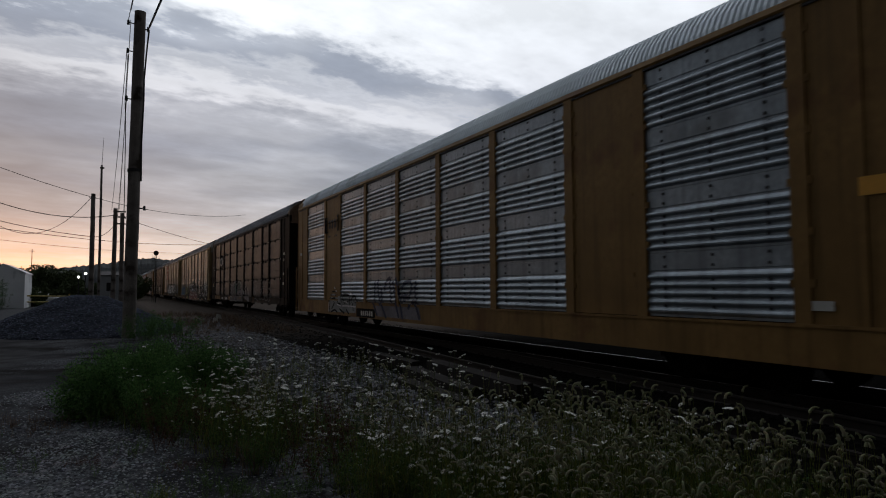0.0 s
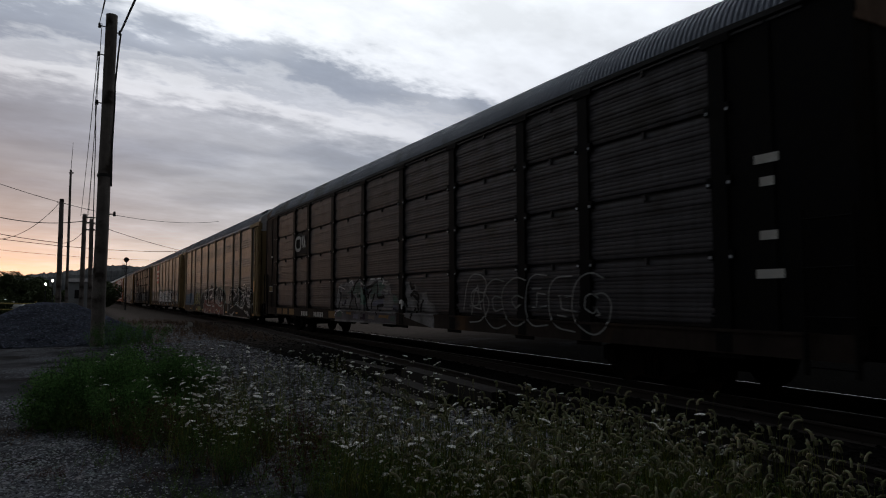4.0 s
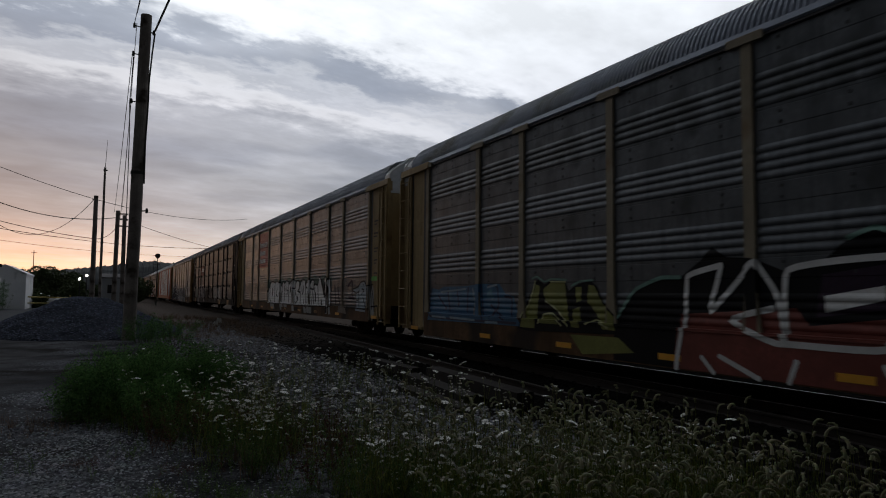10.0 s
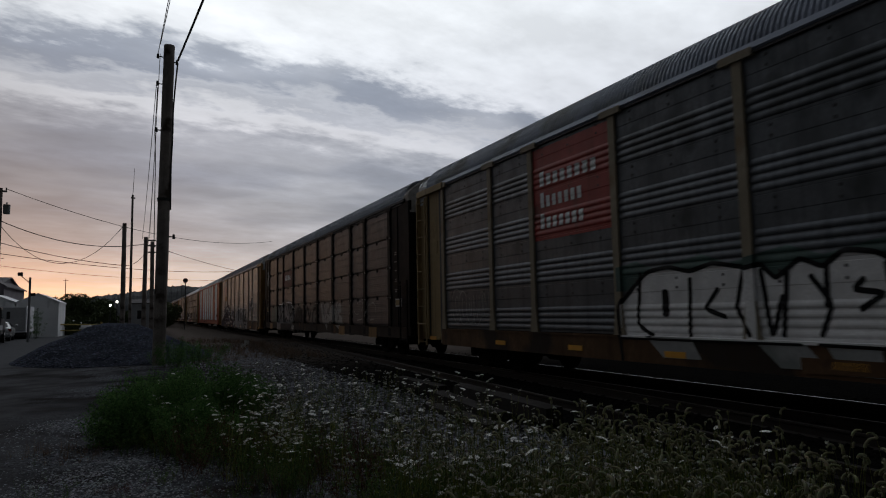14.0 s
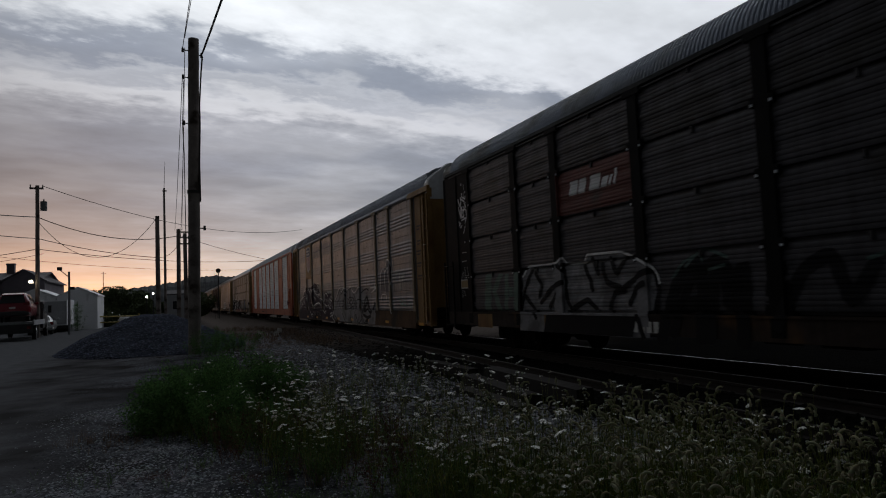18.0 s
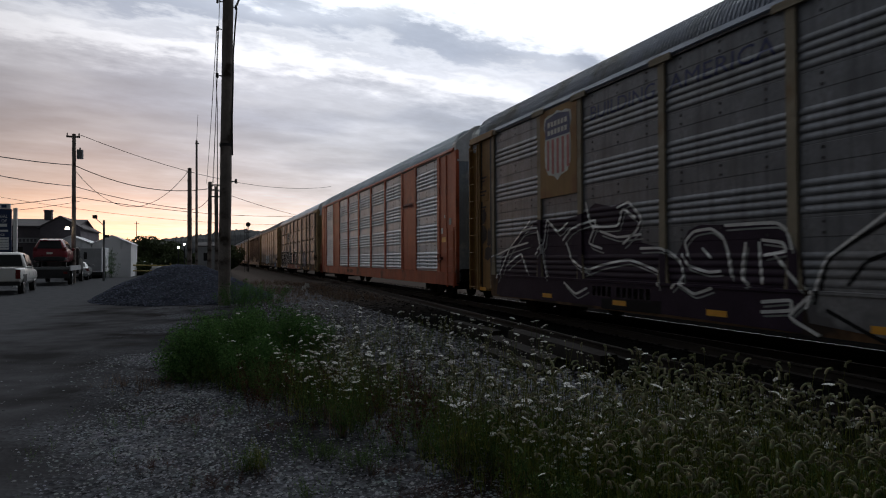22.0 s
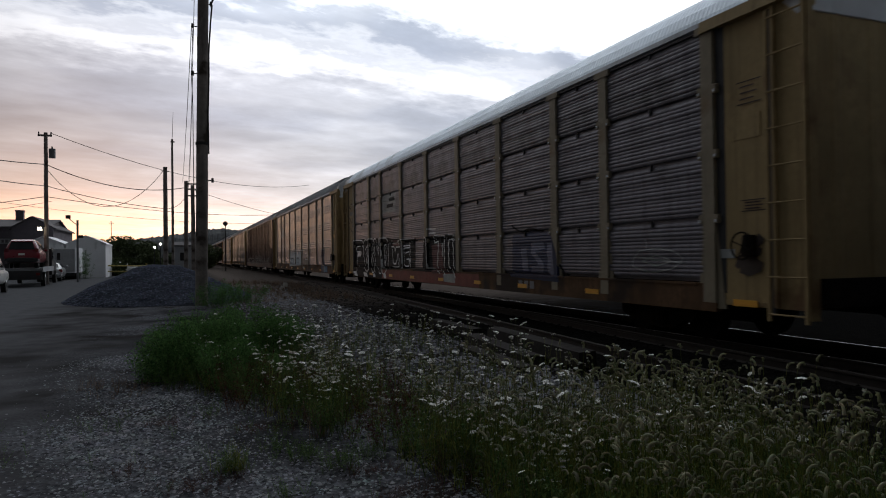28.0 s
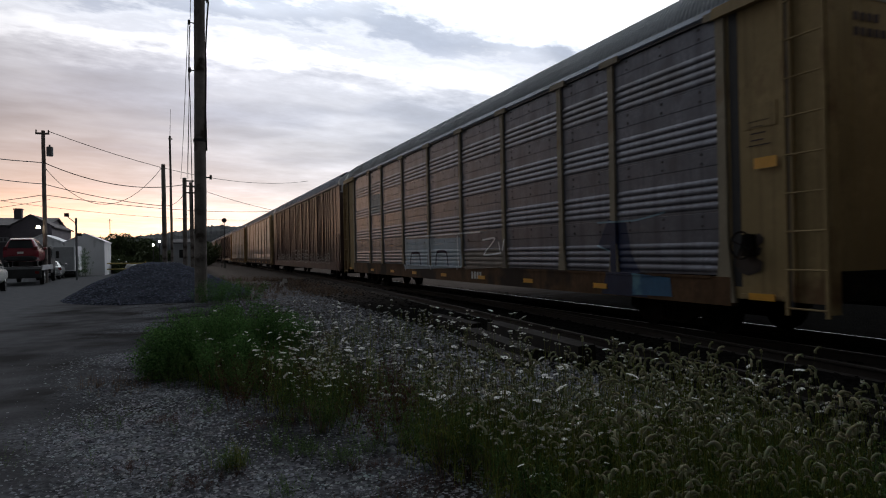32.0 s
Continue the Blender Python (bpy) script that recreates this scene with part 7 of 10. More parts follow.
# orange carrier
k = 6
digits(k, 4.5, 0.72, 4, 0.17, dark_mark, 0.11)
digits(k, 3.7, 0.72, 5, 0.17, dark_mark, 0.11)
for y in (-7.35, -7.6, -7.85, -8.2, -8.5):
    box_on(k, "emblem_shape", y, y - 0.2, 3.55, 3.75, maroon_paint, 0.03)
ring = [(-0.12, 0.17 * math.cos(2 * math.pi * i / 20), 0.17 * math.sin(2 * math.pi * i / 20)) for i in range(21)]
wheel = Shape().path(ring, 0.014, 6).tube((0, 0, 0), (-0.12, 0, 0), 0.05, n=10)
for i in range(4):
    wheel.tube((-0.11, 0, 0), (-0.12, 0.17 * math.cos(1.57 * i + 0.4), 0.17 * math.sin(1.57 * i + 0.4)), 0.010, n=5)
mark(cars[k][0], "brake_wheel", wheel, maroon_paint, y=-12.25, z=1.50, x=0.03)
mark(cars[k][0], "sticker", plate(0.46, 0.17), amber, "orange panel sticker", y=-12.42, z=2.06, x=0.03)
mark(cars[k][0], "badge", plate(0.17, 0.20), paint_silver, "pale square badge", y=-12.22, z=2.36, x=0.03)
mark(cars[k][0], "badge", plate(0.22, 0.22), paint_grey, "pale square badge", y=-13.05, z=2.64, x=0.03)
box_on(k, "rub_mark", -12.45, -12.56, 2.9, 3.0, paint_silver, 0.002)
# ochre carrier with the plum letters
k = 7
box_on(k, "sill_repaint", 6.9, -3.0, 0.60, 0.98, paint_red, 0.001)
flat(k, "graffiti_body", [(12.14, 0.82), (12.08, 2.22), (11.84, 2.35), (9.91, 2.34), (8.64, 2.35), (7.55, 2.3), (6.92, 2.31), (6, 2.28), (5.54, 2.21), (4.38, 2.2), (3.57, 2.19), (2.77, 2.17), (2.62, 2.16), (2.65, 1.1), (5.6, 1.01), (5.68, 0.61), (11.8, 0.6)], paint_black, 0)
spray_lines(k, [[(12.02, 0.85), (11.96, 2.25), (10.9, 2.3), (10.27, 2.26), (10.16, 2.03), (11.31, 2), (11.32, 1.76), (10.61, 1.77), (10.57, 1.56), (11.25, 1.52), (11.17, 0.88), (11.79, 0.76), (12.02, 0.85)], [(10.16, 2.13), (9.73, 2.3), (9.25, 2.2), (9.06, 1.73), (8.96, 1.03), (9.3, 0.85), (9.74, 1.01), (9.99, 1.5), (10.16, 2.13)], [(9.66, 1.92), (9.43, 1.95), (9.33, 1.26), (9.55, 1.26), (9.66, 1.92)]], 0.045, paint_white, 0.008)
spray_lines(k, [[(8.99, 0.91), (9.06, 1.73), (9.16, 2.29), (8.44, 2.29), (8.19, 2.09), (8.28, 1.71), (8.55, 1.6), (8.01, 0.94), (8.38, 0.82), (8.75, 1.49)], [(8.8, 2.06), (8.53, 2.07), (8.58, 1.77)], [(7.95, 0.84), (8.19, 2.03), (8.22, 2.28), (7.9, 2.26), (7.54, 1.58), (7.46, 2.25), (7.13, 2.25), (6.96, 0.87), (7.28, 0.84), (7.35, 1.48)], [(6.82, 0.83), (7.05, 1.98), (7.07, 2.28), (6.34, 2.27), (6.05, 2.02), (6.02, 1.46), (6.16, 1), (6.53, 0.79), (6.82, 0.83)]], 0.045, paint_white, 0.008)
spray_lines(k, [[(6.63, 1.96), (6.4, 1.99), (6.37, 1.47), (6.52, 1.13), (6.59, 1.57), (6.63, 1.96)], [(5.54, 2.15), (5.55, 2.05), (5.11, 2.05), (4.38, 2.17)], [(5.55, 1.9), (5.22, 1.89), (5.12, 1.71), (4.95, 1.87), (4.34, 1.88)], [(5.46, 1.81), (5.38, 1.28), (5.02, 1.22), (4.69, 1.62), (4.61, 1.13), (5.51, 1.09)], [(4.17, 2.13), (4.12, 1.14), (4.17, 1.06)], [(3.99, 1.9), (3.26, 1.92), (3.23, 1.83), (3.96, 1.81), (3.95, 1.6), (3.94, 1.22), (3.77, 1.14), (3.36, 1.17), (3.36, 1.4), (3.68, 1.4)]], 0.045, paint_white, 0.008)
spray_lines(k, [[(3.76, 1.63), (3.35, 1.69)], [(3.26, 2.08), (3.2, 1.09)], [(4.28, 2.16), (2.77, 2.16)]], 0.045, paint_white, 0.008)
flat(k, "graffiti_body", [(5.54, 2.15), (4.43, 2.15), (4.4, 1.91), (5.48, 1.92)], paint_redwash, 0.004)
flat(k, "graffiti_body", [(11.24, 1.73), (10.66, 1.74), (10.62, 1.59), (11.2, 1.56)], paint_silver, 0.006)
flat(k, "graffiti_body", [(11.78, 0.83), (11.23, 0.78), (10.97, 0.6), (11.68, 0.63)], paint_silver, 0.006)
flat(k, "graffiti_body", [(9.97, 0.82), (9.31, 0.79), (9.19, 0.62), (9.84, 0.62)], paint_silver, 0.006)
flat(k, "graffiti_body", [(8.31, 0.77), (7.95, 0.78), (7.88, 0.63), (8.24, 0.63)], paint_silver, 0.006)
flat(k, "graffiti_body", [(6.67, 0.79), (6.3, 0.81), (6.23, 0.62), (6.59, 0.62)], paint_silver, 0.006)
flat(k, "graffiti_body", [(1.96, 0.83), (1.71, 2.17), (1.31, 2.17), (0.57, 2.19), (-0.99, 2.15), (-1.2, 2.02), (-1.18, 1.13), (-1.36, 0.95), (-1.32, 0.62), (0.61, 0.61), (1.75, 0.72)], paint_black, 0)
flat(k, "graffiti_body", [(0.94, 1.86), (0.07, 1.93), (-0.22, 0.96), (0.78, 0.92)], paint_redwash, 0.004)
flat(k, "graffiti_body", [(-0.22, 0.93), (-1.2, 0.96), (-1.24, 0.67), (-0.29, 0.69)], paint_grey, 0.004)
spray_lines(k, [[(1.3, 1.1), (1.39, 2.1), (1.71, 2.16)], [(1.3, 1.1), (0.6, 1.09)], [(0.75, 2.17), (0.64, 1.95), (0.27, 1.96), (0.39, 1.2), (0.09, 0.95)], [(0.64, 2.19), (-0.26, 2.16)], [(-0.25, 2.12), (-0.23, 1.21), (-0.38, 0.91)], [(-0.59, 2.18), (-0.99, 2.17), (-0.93, 2.03), (-0.63, 2.02), (-0.62, 1.31), (-0.76, 1.02)], [(-0.98, 2.07), (-1.04, 1.22), (-1.25, 0.85)], [(-0.09, 1.92), (-0.08, 1.51)], [(1.3, 2.43), (0.56, 2.4)], [(1.11, 2.28), (0.53, 2.27)]], 0.05, paint_white, 0.008)
flat(k, "graffiti_body", [(-5.01, 2.04), (-5.91, 2.1), (-6.97, 2.03), (-7.21, 1.52), (-7.31, 0.89), (-4.98, 0.96)], paint_navy, 0.001)
flat(k, "graffiti_body", [(-5.46, 1.67), (-5.75, 1.69), (-5.85, 1.12), (-5.56, 1.11)], paint_slate, 0.005)
flat(k, "graffiti_body", [(-5.98, 1.8), (-6.58, 1.81), (-6.63, 1.65), (-6.2, 1.58), (-6.62, 1.26), (-6.51, 1.07), (-5.96, 1.09), (-6.02, 1.23), (-6.35, 1.26), (-5.98, 1.55)], paint_slate, 0.005)
flat(k, "graffiti_body", [(-6.74, 1.78), (-7.04, 1.77), (-7.12, 1.06), (-6.77, 1.05)], paint_slate, 0.005)
spray_lines(k, [[(-5.01, 2.25), (-5.47, 2.06), (-5.91, 2.14), (-6.46, 2.05)], [(-7.32, 1.27), (-7.55, 1.02)]], 0.06, paint_black, 0.006)
spray_lines(k, [[(-9.89, 1.39), (-10.1, 1.55), (-10.57, 1.59), (-11.01, 1.54), (-11.22, 1.41), (-11, 1.25), (-10.41, 1.17), (-9.92, 1.27), (-9.89, 1.39)], [(-10.17, 1.37), (-10.57, 1.47), (-10.93, 1.37), (-10.56, 1.29), (-10.17, 1.37)], [(-10.29, 1.6), (-10.26, 1.75)], [(-10.41, 1.39), (-10.79, 1.39)], [(-9.93, 1.45), (-11.21, 1.34)]], 0.03, paint_grey, 0.006)
box_on(k, "grey_repaint", 6.9, 5.0, 3.3, 4.1, paint_grey, 0.0)
for i, z in enumerate((3.5, 3.75)):
    box_on(k, "dark_patch", 6.2 - i * 0.3, 5.3 - i * 0.2, z, z + 0.14, paint_black, 0.004)
brake_gear(k, -12.66, 1.60)
stencil_frame(k, -12.44, -12.89, 3.72, 4.05)
stencil_frame(k, -12.50, -13.0, 2.12, 2.28)
box_on(k, "small_plate", -12.06, -12.36, 1.42, 1.56, paint_grey, 0.002)
spray_lines(k, [[(12.68, 4.06), (12.86, 3.97), (12.51, 3.91)], [(13.06, 3.29), (12.87, 3.48), (12.64, 3.31), (12.76, 3.2), (13.0, 3.24)], [(12.58, 3.43), (12.42, 3.19), (12.1, 3.3)], [(12.3, 3.46), (12.15, 3.06), (11.95, 3.02)], [(12.83, 3.01), (12.43, 2.8), (12.06, 2.75)], [(12.21, 2.82), (12.27, 2.66), (12.11, 2.64)], [(12.06, 2.55), (12.28, 2.28), (12.07, 2.22)]], 0.05, dark_mark, 0.004)
box_on(k, "grey_repaint", 12.8, 12.0, 3.55, 3.75, paint_dust, 0.002)
spray_lines(k, [[(12.6, 4.15), (12.1, 4.10)]], 0.06, paint_redwash, 0.003)
digits(k, -5.4, 0.70, 3, 0.18, paint_ash, 0.20)
# ochre carrier with the pale block and the navy piece
k = 8
flat(k, "graffiti_body", [(4.12, 1.97), (-1.43, 1.9), (-1.5, 0.99), (4.02, 0.86)], paint_skygrey, 0)
flat(k, "graffiti_body", [(-1.59, 1.46), (-4.47, 1.59), (-4.54, 1.07), (-1.74, 0.95)], paint_dust, 0)
spray_lines(k, [[(4.03, 2.04), (-2.75, 2.02)], [(4.03, 2.04), (3.93, 0.86)], [(-1.07, 1.95), (-1.14, 0.95)], [(1.29, 1.92), (1.2, 0.91)], [(-2.9, 1.79), (-3.72, 1.82), (-2.98, 1.38), (-3.99, 1.42)], [(-3.91, 1.7), (-4.04, 1.42)], [(-4.34, 1.77), (-4.23, 1.49)]], 0.05, paint_white, 0.008)
spray_lines(k, [[(3.49, 1.01), (3.29, 1.44), (2.47, 1.44), (2.33, 1.03)], [(0.83, 1.04), (0.67, 1.47), (-0.15, 1.47), (-0.26, 1.06)]], 0.08, paint_plum, 0.008)
flat(k, "graffiti_body", [(-8.82, 2.06), (-9.4, 1.97), (-9.54, 1.4), (-9.9, 0.88), (-10.05, 0.6), (-8.64, 0.6), (-8.97, 1.4), (-8.46, 1.55)], paint_navy, 0)
spray_lines(k, [[(-8.46, 1.55), (-8.91, 1.43)], [(-8.48, 2.01), (-9.65, 2), (-10.5, 2.1)]], 0.035, paint_sky, 0.006)
flat(k, "graffiti_body", [(-9.64, 1.03), (-10.66, 0.97), (-10.7, 0.65), (-9.62, 0.63)], paint_blue, 0.002)
box_on(k, "faded_board", 8.9, 7.25, 3.2, 4.0, paint_grey, 0.0)
digits(k, -2.2, 0.70, 4, 0.2, white_mark, 0.13)
brake_gear(k, -12.35, 1.50)
stencil_frame(k, -12.35, -12.75, 2.95, 3.3)
mark(cars[k][0], "yellow_tag", plate(0.4, 0.16), amber, y=-12.7, z=2.6, x=0.05)
SIDES[9] = Side(STYLES[9])
k = 9
wild(k, 2.0, -4.0, 1.0, 1.8, 90, paint_grey, 4, 0.08)
wild(k, 11.0, 3.0, 0.95, 1.5, 91, paint_grey, 10, 0.06)
wild(k, -4.6, -11.0, 0.95, 1.5, 92, paint_grey, 8, 0.06)


# ---- ground and track ----
def ground_material():
    m = bpy.data.materials.new("gravel_and_dirt")
    m.use_nodes = True
    nt = m.node_tree
    N, L = nt.nodes.new, nt.links.new
    p = nt.nodes["Principled BSDF"]
    co = N("ShaderNodeTexCoord").outputs["Object"]

    def nz(scale, detail=5.0):
        n = N("ShaderNodeTexNoise")
        n.inputs["Scale"].default_value, n.inputs["Detail"].default_value = scale, detail
        L(co, n.inputs["Vector"])
        return n.outputs["Fac"]

    def rng(v, a, b):
        n = N("ShaderNodeMapRange")
        n.inputs["From Min"].default_value, n.inputs["From Max"].default_value = a, b
        L(v, n.inputs["Value"])
        return n.outputs[0]

    def mix(f, a, b):
        n = N("ShaderNodeMix")
        n.data_type = "RGBA"
        for i, v in ((0, f), (6, a), (7, b)):
            if isinstance(v, tuple):
                n.inputs[i].default_value = (*v, 1)
            else:
                L(v, n.inputs[i])
        return n.outputs[2]

    vo = N("ShaderNodeTexVoronoi")
    vo.inputs["Scale"].default_value = 26
    L(co, vo.inputs["Vector"])
    stones = mix(vo.outputs["Color"], (0.012, 0.012, 0.014), (0.155, 0.16, 0.178))
    dirt = mix(nz(6), (0.014, 0.014, 0.015), (0.044, 0.044, 0.048))
    c = mix(rng(nz(0.5), 0.42, 0.6), stones, dirt)
    # position, also for the train's shade painted round the rails below
    sx = N("ShaderNodeSeparateXYZ")
    L(co, sx.inputs[0])
    c = mix(rng(nz(0.13, 3), 0.50, 0.75), c, (0.030, 0.031, 0.034))
    c = mix(rng(nz(0.9, 4), 0.56, 0.66), c, (0.024, 0.021, 0.020))
    # the drive: packed smooth dirt, paler further from the track
    packed = N("ShaderNodeMath")
    packed.operation = "ADD"
    drive = N("ShaderNodeMath")
    drive.operation = "MULTIPLY_ADD"
    drive.inputs[1].default_value, drive.inputs[2].default_value = 3.0, -1.5
    L(nz(0.8, 6), drive.inputs[0])
    L(sx.outputs[0], packed.inputs[0])
    L(drive.outputs[0], packed.inputs[1])
    lane = rng(packed.outputs[0], -0.6, -1.9)
    dust = mix(nz(2.2, 8), (0.030, 0.030, 0.033), (0.105, 0.105, 0.112))
    dust = mix(rng(nz(0.45, 5), 0.46, 0.60), dust, (0.034, 0.033, 0.034))
    c = mix(lane, c, mix(rng(packed.outputs[0], -3.0, -4.6), dust, mix(nz(3, 6), (0.066, 0.068, 0.073), (0.120, 0.122, 0.131))))
    soil = N("ShaderNodeMath")
    soil.operation = "MULTIPLY"
    L(rng(nz(1.1, 5), 0.40, 0.55), soil.inputs[0])
    L(rng(sx.outputs[0], 0.6, 1.8), soil.inputs[1])
    c = mix(soil.outputs[0], c, (0.020, 0.017, 0.014))
    # shade beside and under the train put into the colour, fading with y
    train_shade = N("ShaderNodeMath")
    train_shade.operation = "MULTIPLY"
    L(rng(sx.outputs[0], 4.0, 5.0), train_shade.inputs[0])
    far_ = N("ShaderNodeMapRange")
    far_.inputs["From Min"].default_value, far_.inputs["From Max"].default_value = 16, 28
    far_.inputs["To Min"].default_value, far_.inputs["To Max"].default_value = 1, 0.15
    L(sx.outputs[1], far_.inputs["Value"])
    L(far_.outputs[0], train_shade.inputs[1])
    scrub = N("ShaderNodeMath")
    scrub.operation = "MULTIPLY"
    L(rng(sx.outputs[0], 1.5, 3.0), scrub.inputs[0])
    L(rng(sx.outputs[1], 17, 27), scrub.inputs[1])
    c = mix(scrub.outputs[0], c, mix(nz(3), (0.075, 0.062, 0.056), (0.17, 0.145, 0.13)))
    # near black here stands for that shade, not for another soil
    c = mix(train_shade.outputs[0], c, mix(vo.outputs["Color"], (0.003, 0.003, 0.003), (0.012, 0.0115, 0.011)))
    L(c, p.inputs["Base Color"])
    p.inputs["Roughness"].default_value = 0.95
    p.inputs["Specular IOR Level"].default_value = 0.0
    b = N("ShaderNodeBump")
    b.inputs["Strength"].default_value, b.inputs["Distance"].default_value = 0.8, 0.03
    L(vo.outputs["Distance"], b.inputs["Height"])
    grit = N("ShaderNodeMapRange")
    grit.inputs["To Min"].default_value, grit.inputs["To Max"].default_value = 0.8, 0.15
    L(lane, grit.inputs["Value"])
    L(grit.outputs[0], b.inputs["Strength"])
    L(b.outputs[0], p.inputs["Normal"])
    return m


ground_mat = ground_material()


def height(x, y):
    """Lie of the land: nearly flat, a shallow ditch before the ballast."""
    h = 0.05 * noise.noise(Vector((x * 0.25, y * 0.25, 0))) + 0.02 * noise.noise(Vector((x * 1.3, y * 1.3, 3)))
    if x > 3.5:
        h = h * max(0.0, 1 - (x - 3.5) / 1.5) - 0.10 * min(1, (x - 3.5) / 2.5)
    if x > 12.5:
        h += 0.12 * min(1.0, (x - 12.5) / 3.0) * (1 + 0.2 * noise.noise(Vector((x * 0.4, y * 0.2, 6))))
    far = max(0.0, min(1.0, (math.hypot(x, y) - 60) / 60))
    return h * (1 - far) - 0.05 * far if x < 12 else h


def ground():
    xs = [-4000, -1500, -600, -250, -120, -60, -35] + [-24 + i * 1.0 for i in range(20)] + [-4 + i * 0.25 for i in range(48)] + [8 + i * 0.75 for i in range(16)] + [24, 40, 80, 200, 600, 1500, 4000]
    ys = [-4000, -1500, -500, -150, -60, -30, -15, -8, -4] + [-2 + i * 0.25 for i in range(72)] + [16 + i * 1.0 for i in range(34)] + [55, 65, 80, 100, 140, 220, 400, 800, 1600, 4000]
    vs = [(x, y, height(x, y)) for y in ys for x in xs]
    n = len(xs)
    fs = [(j * n + i, j * n + i + 1, (j + 1) * n + i + 1, (j + 1) * n + i) for j in range(len(ys) - 1) for i in range(n - 1)]
    me = bpy.data.meshes.new("ground")
    me.from_pydata(vs, [], fs)
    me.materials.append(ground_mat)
    me.polygons.foreach_set("use_smooth", [True] * len(me.polygons))
    tagged(new("ground", me), "flat gravel and dirt ground beside the railway", "ground", kind="structure")


ground()
rail_rust = material("rusty_rail", (0.018, 0.013, 0.011), 0.8, 0.1, 0.3, 3, 0.03, 40)
rail_head = material("polished_rail_head", (0.50, 0.50, 0.51), 0.22, 0.95, 0.1, 5)
tie_wood = material("creosoted_wood", (0.013, 0.011, 0.010), 0.9, 0, 0.35, 4, 0.08, 25, (0.022, 0.02, 0.018), 2.0, 0.55, 0, 0.3, spec=0.0)
rail_dull = material("dull_rail_head", (0.30, 0.28, 0.27), 0.45, 0.8, 0.2, 5)
RAIL_SECTION = [(-0.07, -0.17), (-0.07, -0.155), (-0.012, -0.13), (-0.012, -0.045), (-0.036, -0.03), (-0.036, -0.002),
                (0.036, -0.002), (0.036, -0.03), (0.012, -0.045), (0.012, -0.13), (0.07, -0.155), (0.07, -0.17)]


def rail(track, x_of, y0, y1, step, mat, head):
    n = int((y1 - y0) / step)
    for name, sec, m in (("rail", RAIL_SECTION, mat), ("rail_head", [(-0.010, -0.003), (-0.008, 0.0), (0.010, 0.0), (0.012, -0.003)], head)):
        k = len(sec)
        vs, fs = [], []
        for i in range(n + 1):
            y = y0 + (y1 - y0) * i / n
            vs += [(x_of(y) + a, y, RAIL_Z + b) for a, b in sec]
        for i in range(n):
            fs += [(i * k + j, i * k + (j + 1) % k, (i + 1) * k + (j + 1) % k, (i + 1) * k + j) for j in range(k)]
        me = bpy.data.meshes.new(name)
        me.from_pydata(vs, [], fs)
        me.materials.append(m)
        ob = new(name, me)
        ob.parent = track


def siding_x(y):
    """The near rail of the siding, which leaves the main line beyond the pole and swings towards the road."""
    u = max(0.0, 58.0 - y)
    return 8.6 - 0.0215 * u - 0.00046 * u * u


main = tagged(new("main_track"), "main railway track with worn shiny rails", "railway track", kind="structure")
rail(main, lambda y: TRACK_X - 0.755, -120, 420, 20, rail_rust, rail_dull)
rail(main, lambda y: TRACK_X + 0.755, -120, 420, 20, rail_rust, rail_head)
siding = tagged(new("siding_track"), "rusty siding track leaving the main line", "railway track", kind="structure")
rail(siding, siding_x, -30, 57, 1.5, rail_rust, rail_rust)
rail(siding, lambda y: siding_x(y) + 1.51, -30, 40, 1.5, rail_rust, rail_rust)
tie_mesh = Shape().box(-1.3, 1.3, -0.115, 0.115, -0.17, 0).mesh("tie", tie_wood)
for i in range(190):
    y = -16 + i * 0.55
    part("tie", tie_mesh, None, main, at=pose(TRACK_X + rnd.uniform(-.04, .04), y, RAIL_Z - 0.16, 0, 0, rnd.uniform(-1, 1)))
for i in range(95):
    y = -12 + i * 0.58
    if y < 40:
        part("tie", tie_mesh, None, siding, at=pose(siding_x(y) + 0.75 + rnd.uniform(-.06, .06), y, RAIL_Z - 0.165, 0, 0, -math.degrees(math.atan(0.0215 + 0.00092 * (58 - y))) + rnd.uniform(-1, 1)))


# ---- poles and wires ----
pole_wood = material("weathered_pole_wood", (0.27, 0.24, 0.225), 0.9, 0, 0.4, 3, 0.08, 20, (0.06, 0.048, 0.04), 1.5, 0.52, 0.6, spec=0.15)
wire_black = material("black_cable", (0.02, 0.02, 0.022), 0.6)
dark_iron = material("dark_iron", (0.04, 0.04, 0.042), 0.6, 0.4)
galvanised_can = material("grey_transformer_paint", (0.20, 0.21, 0.22), 0.5, 0.2)


def wood_pole(x, y, top, r0, r1, label, lean=(0, 0)):
    p = thing("utility_pole", pose(x, y, height(x, y) - 0.1), label, "utility pole", "poles along the road")
    s, n = Shape(), 12
    s.path([(lean[0] * i / n + 0.004 * math.sin(i * 1.7 + x) * (i > 0), lean[1] * i / n, (top + 0.1) * i / n) for i in range(n + 1)], r0, 16, r1)
    part("shaft", s, pole_wood, p)
    return p


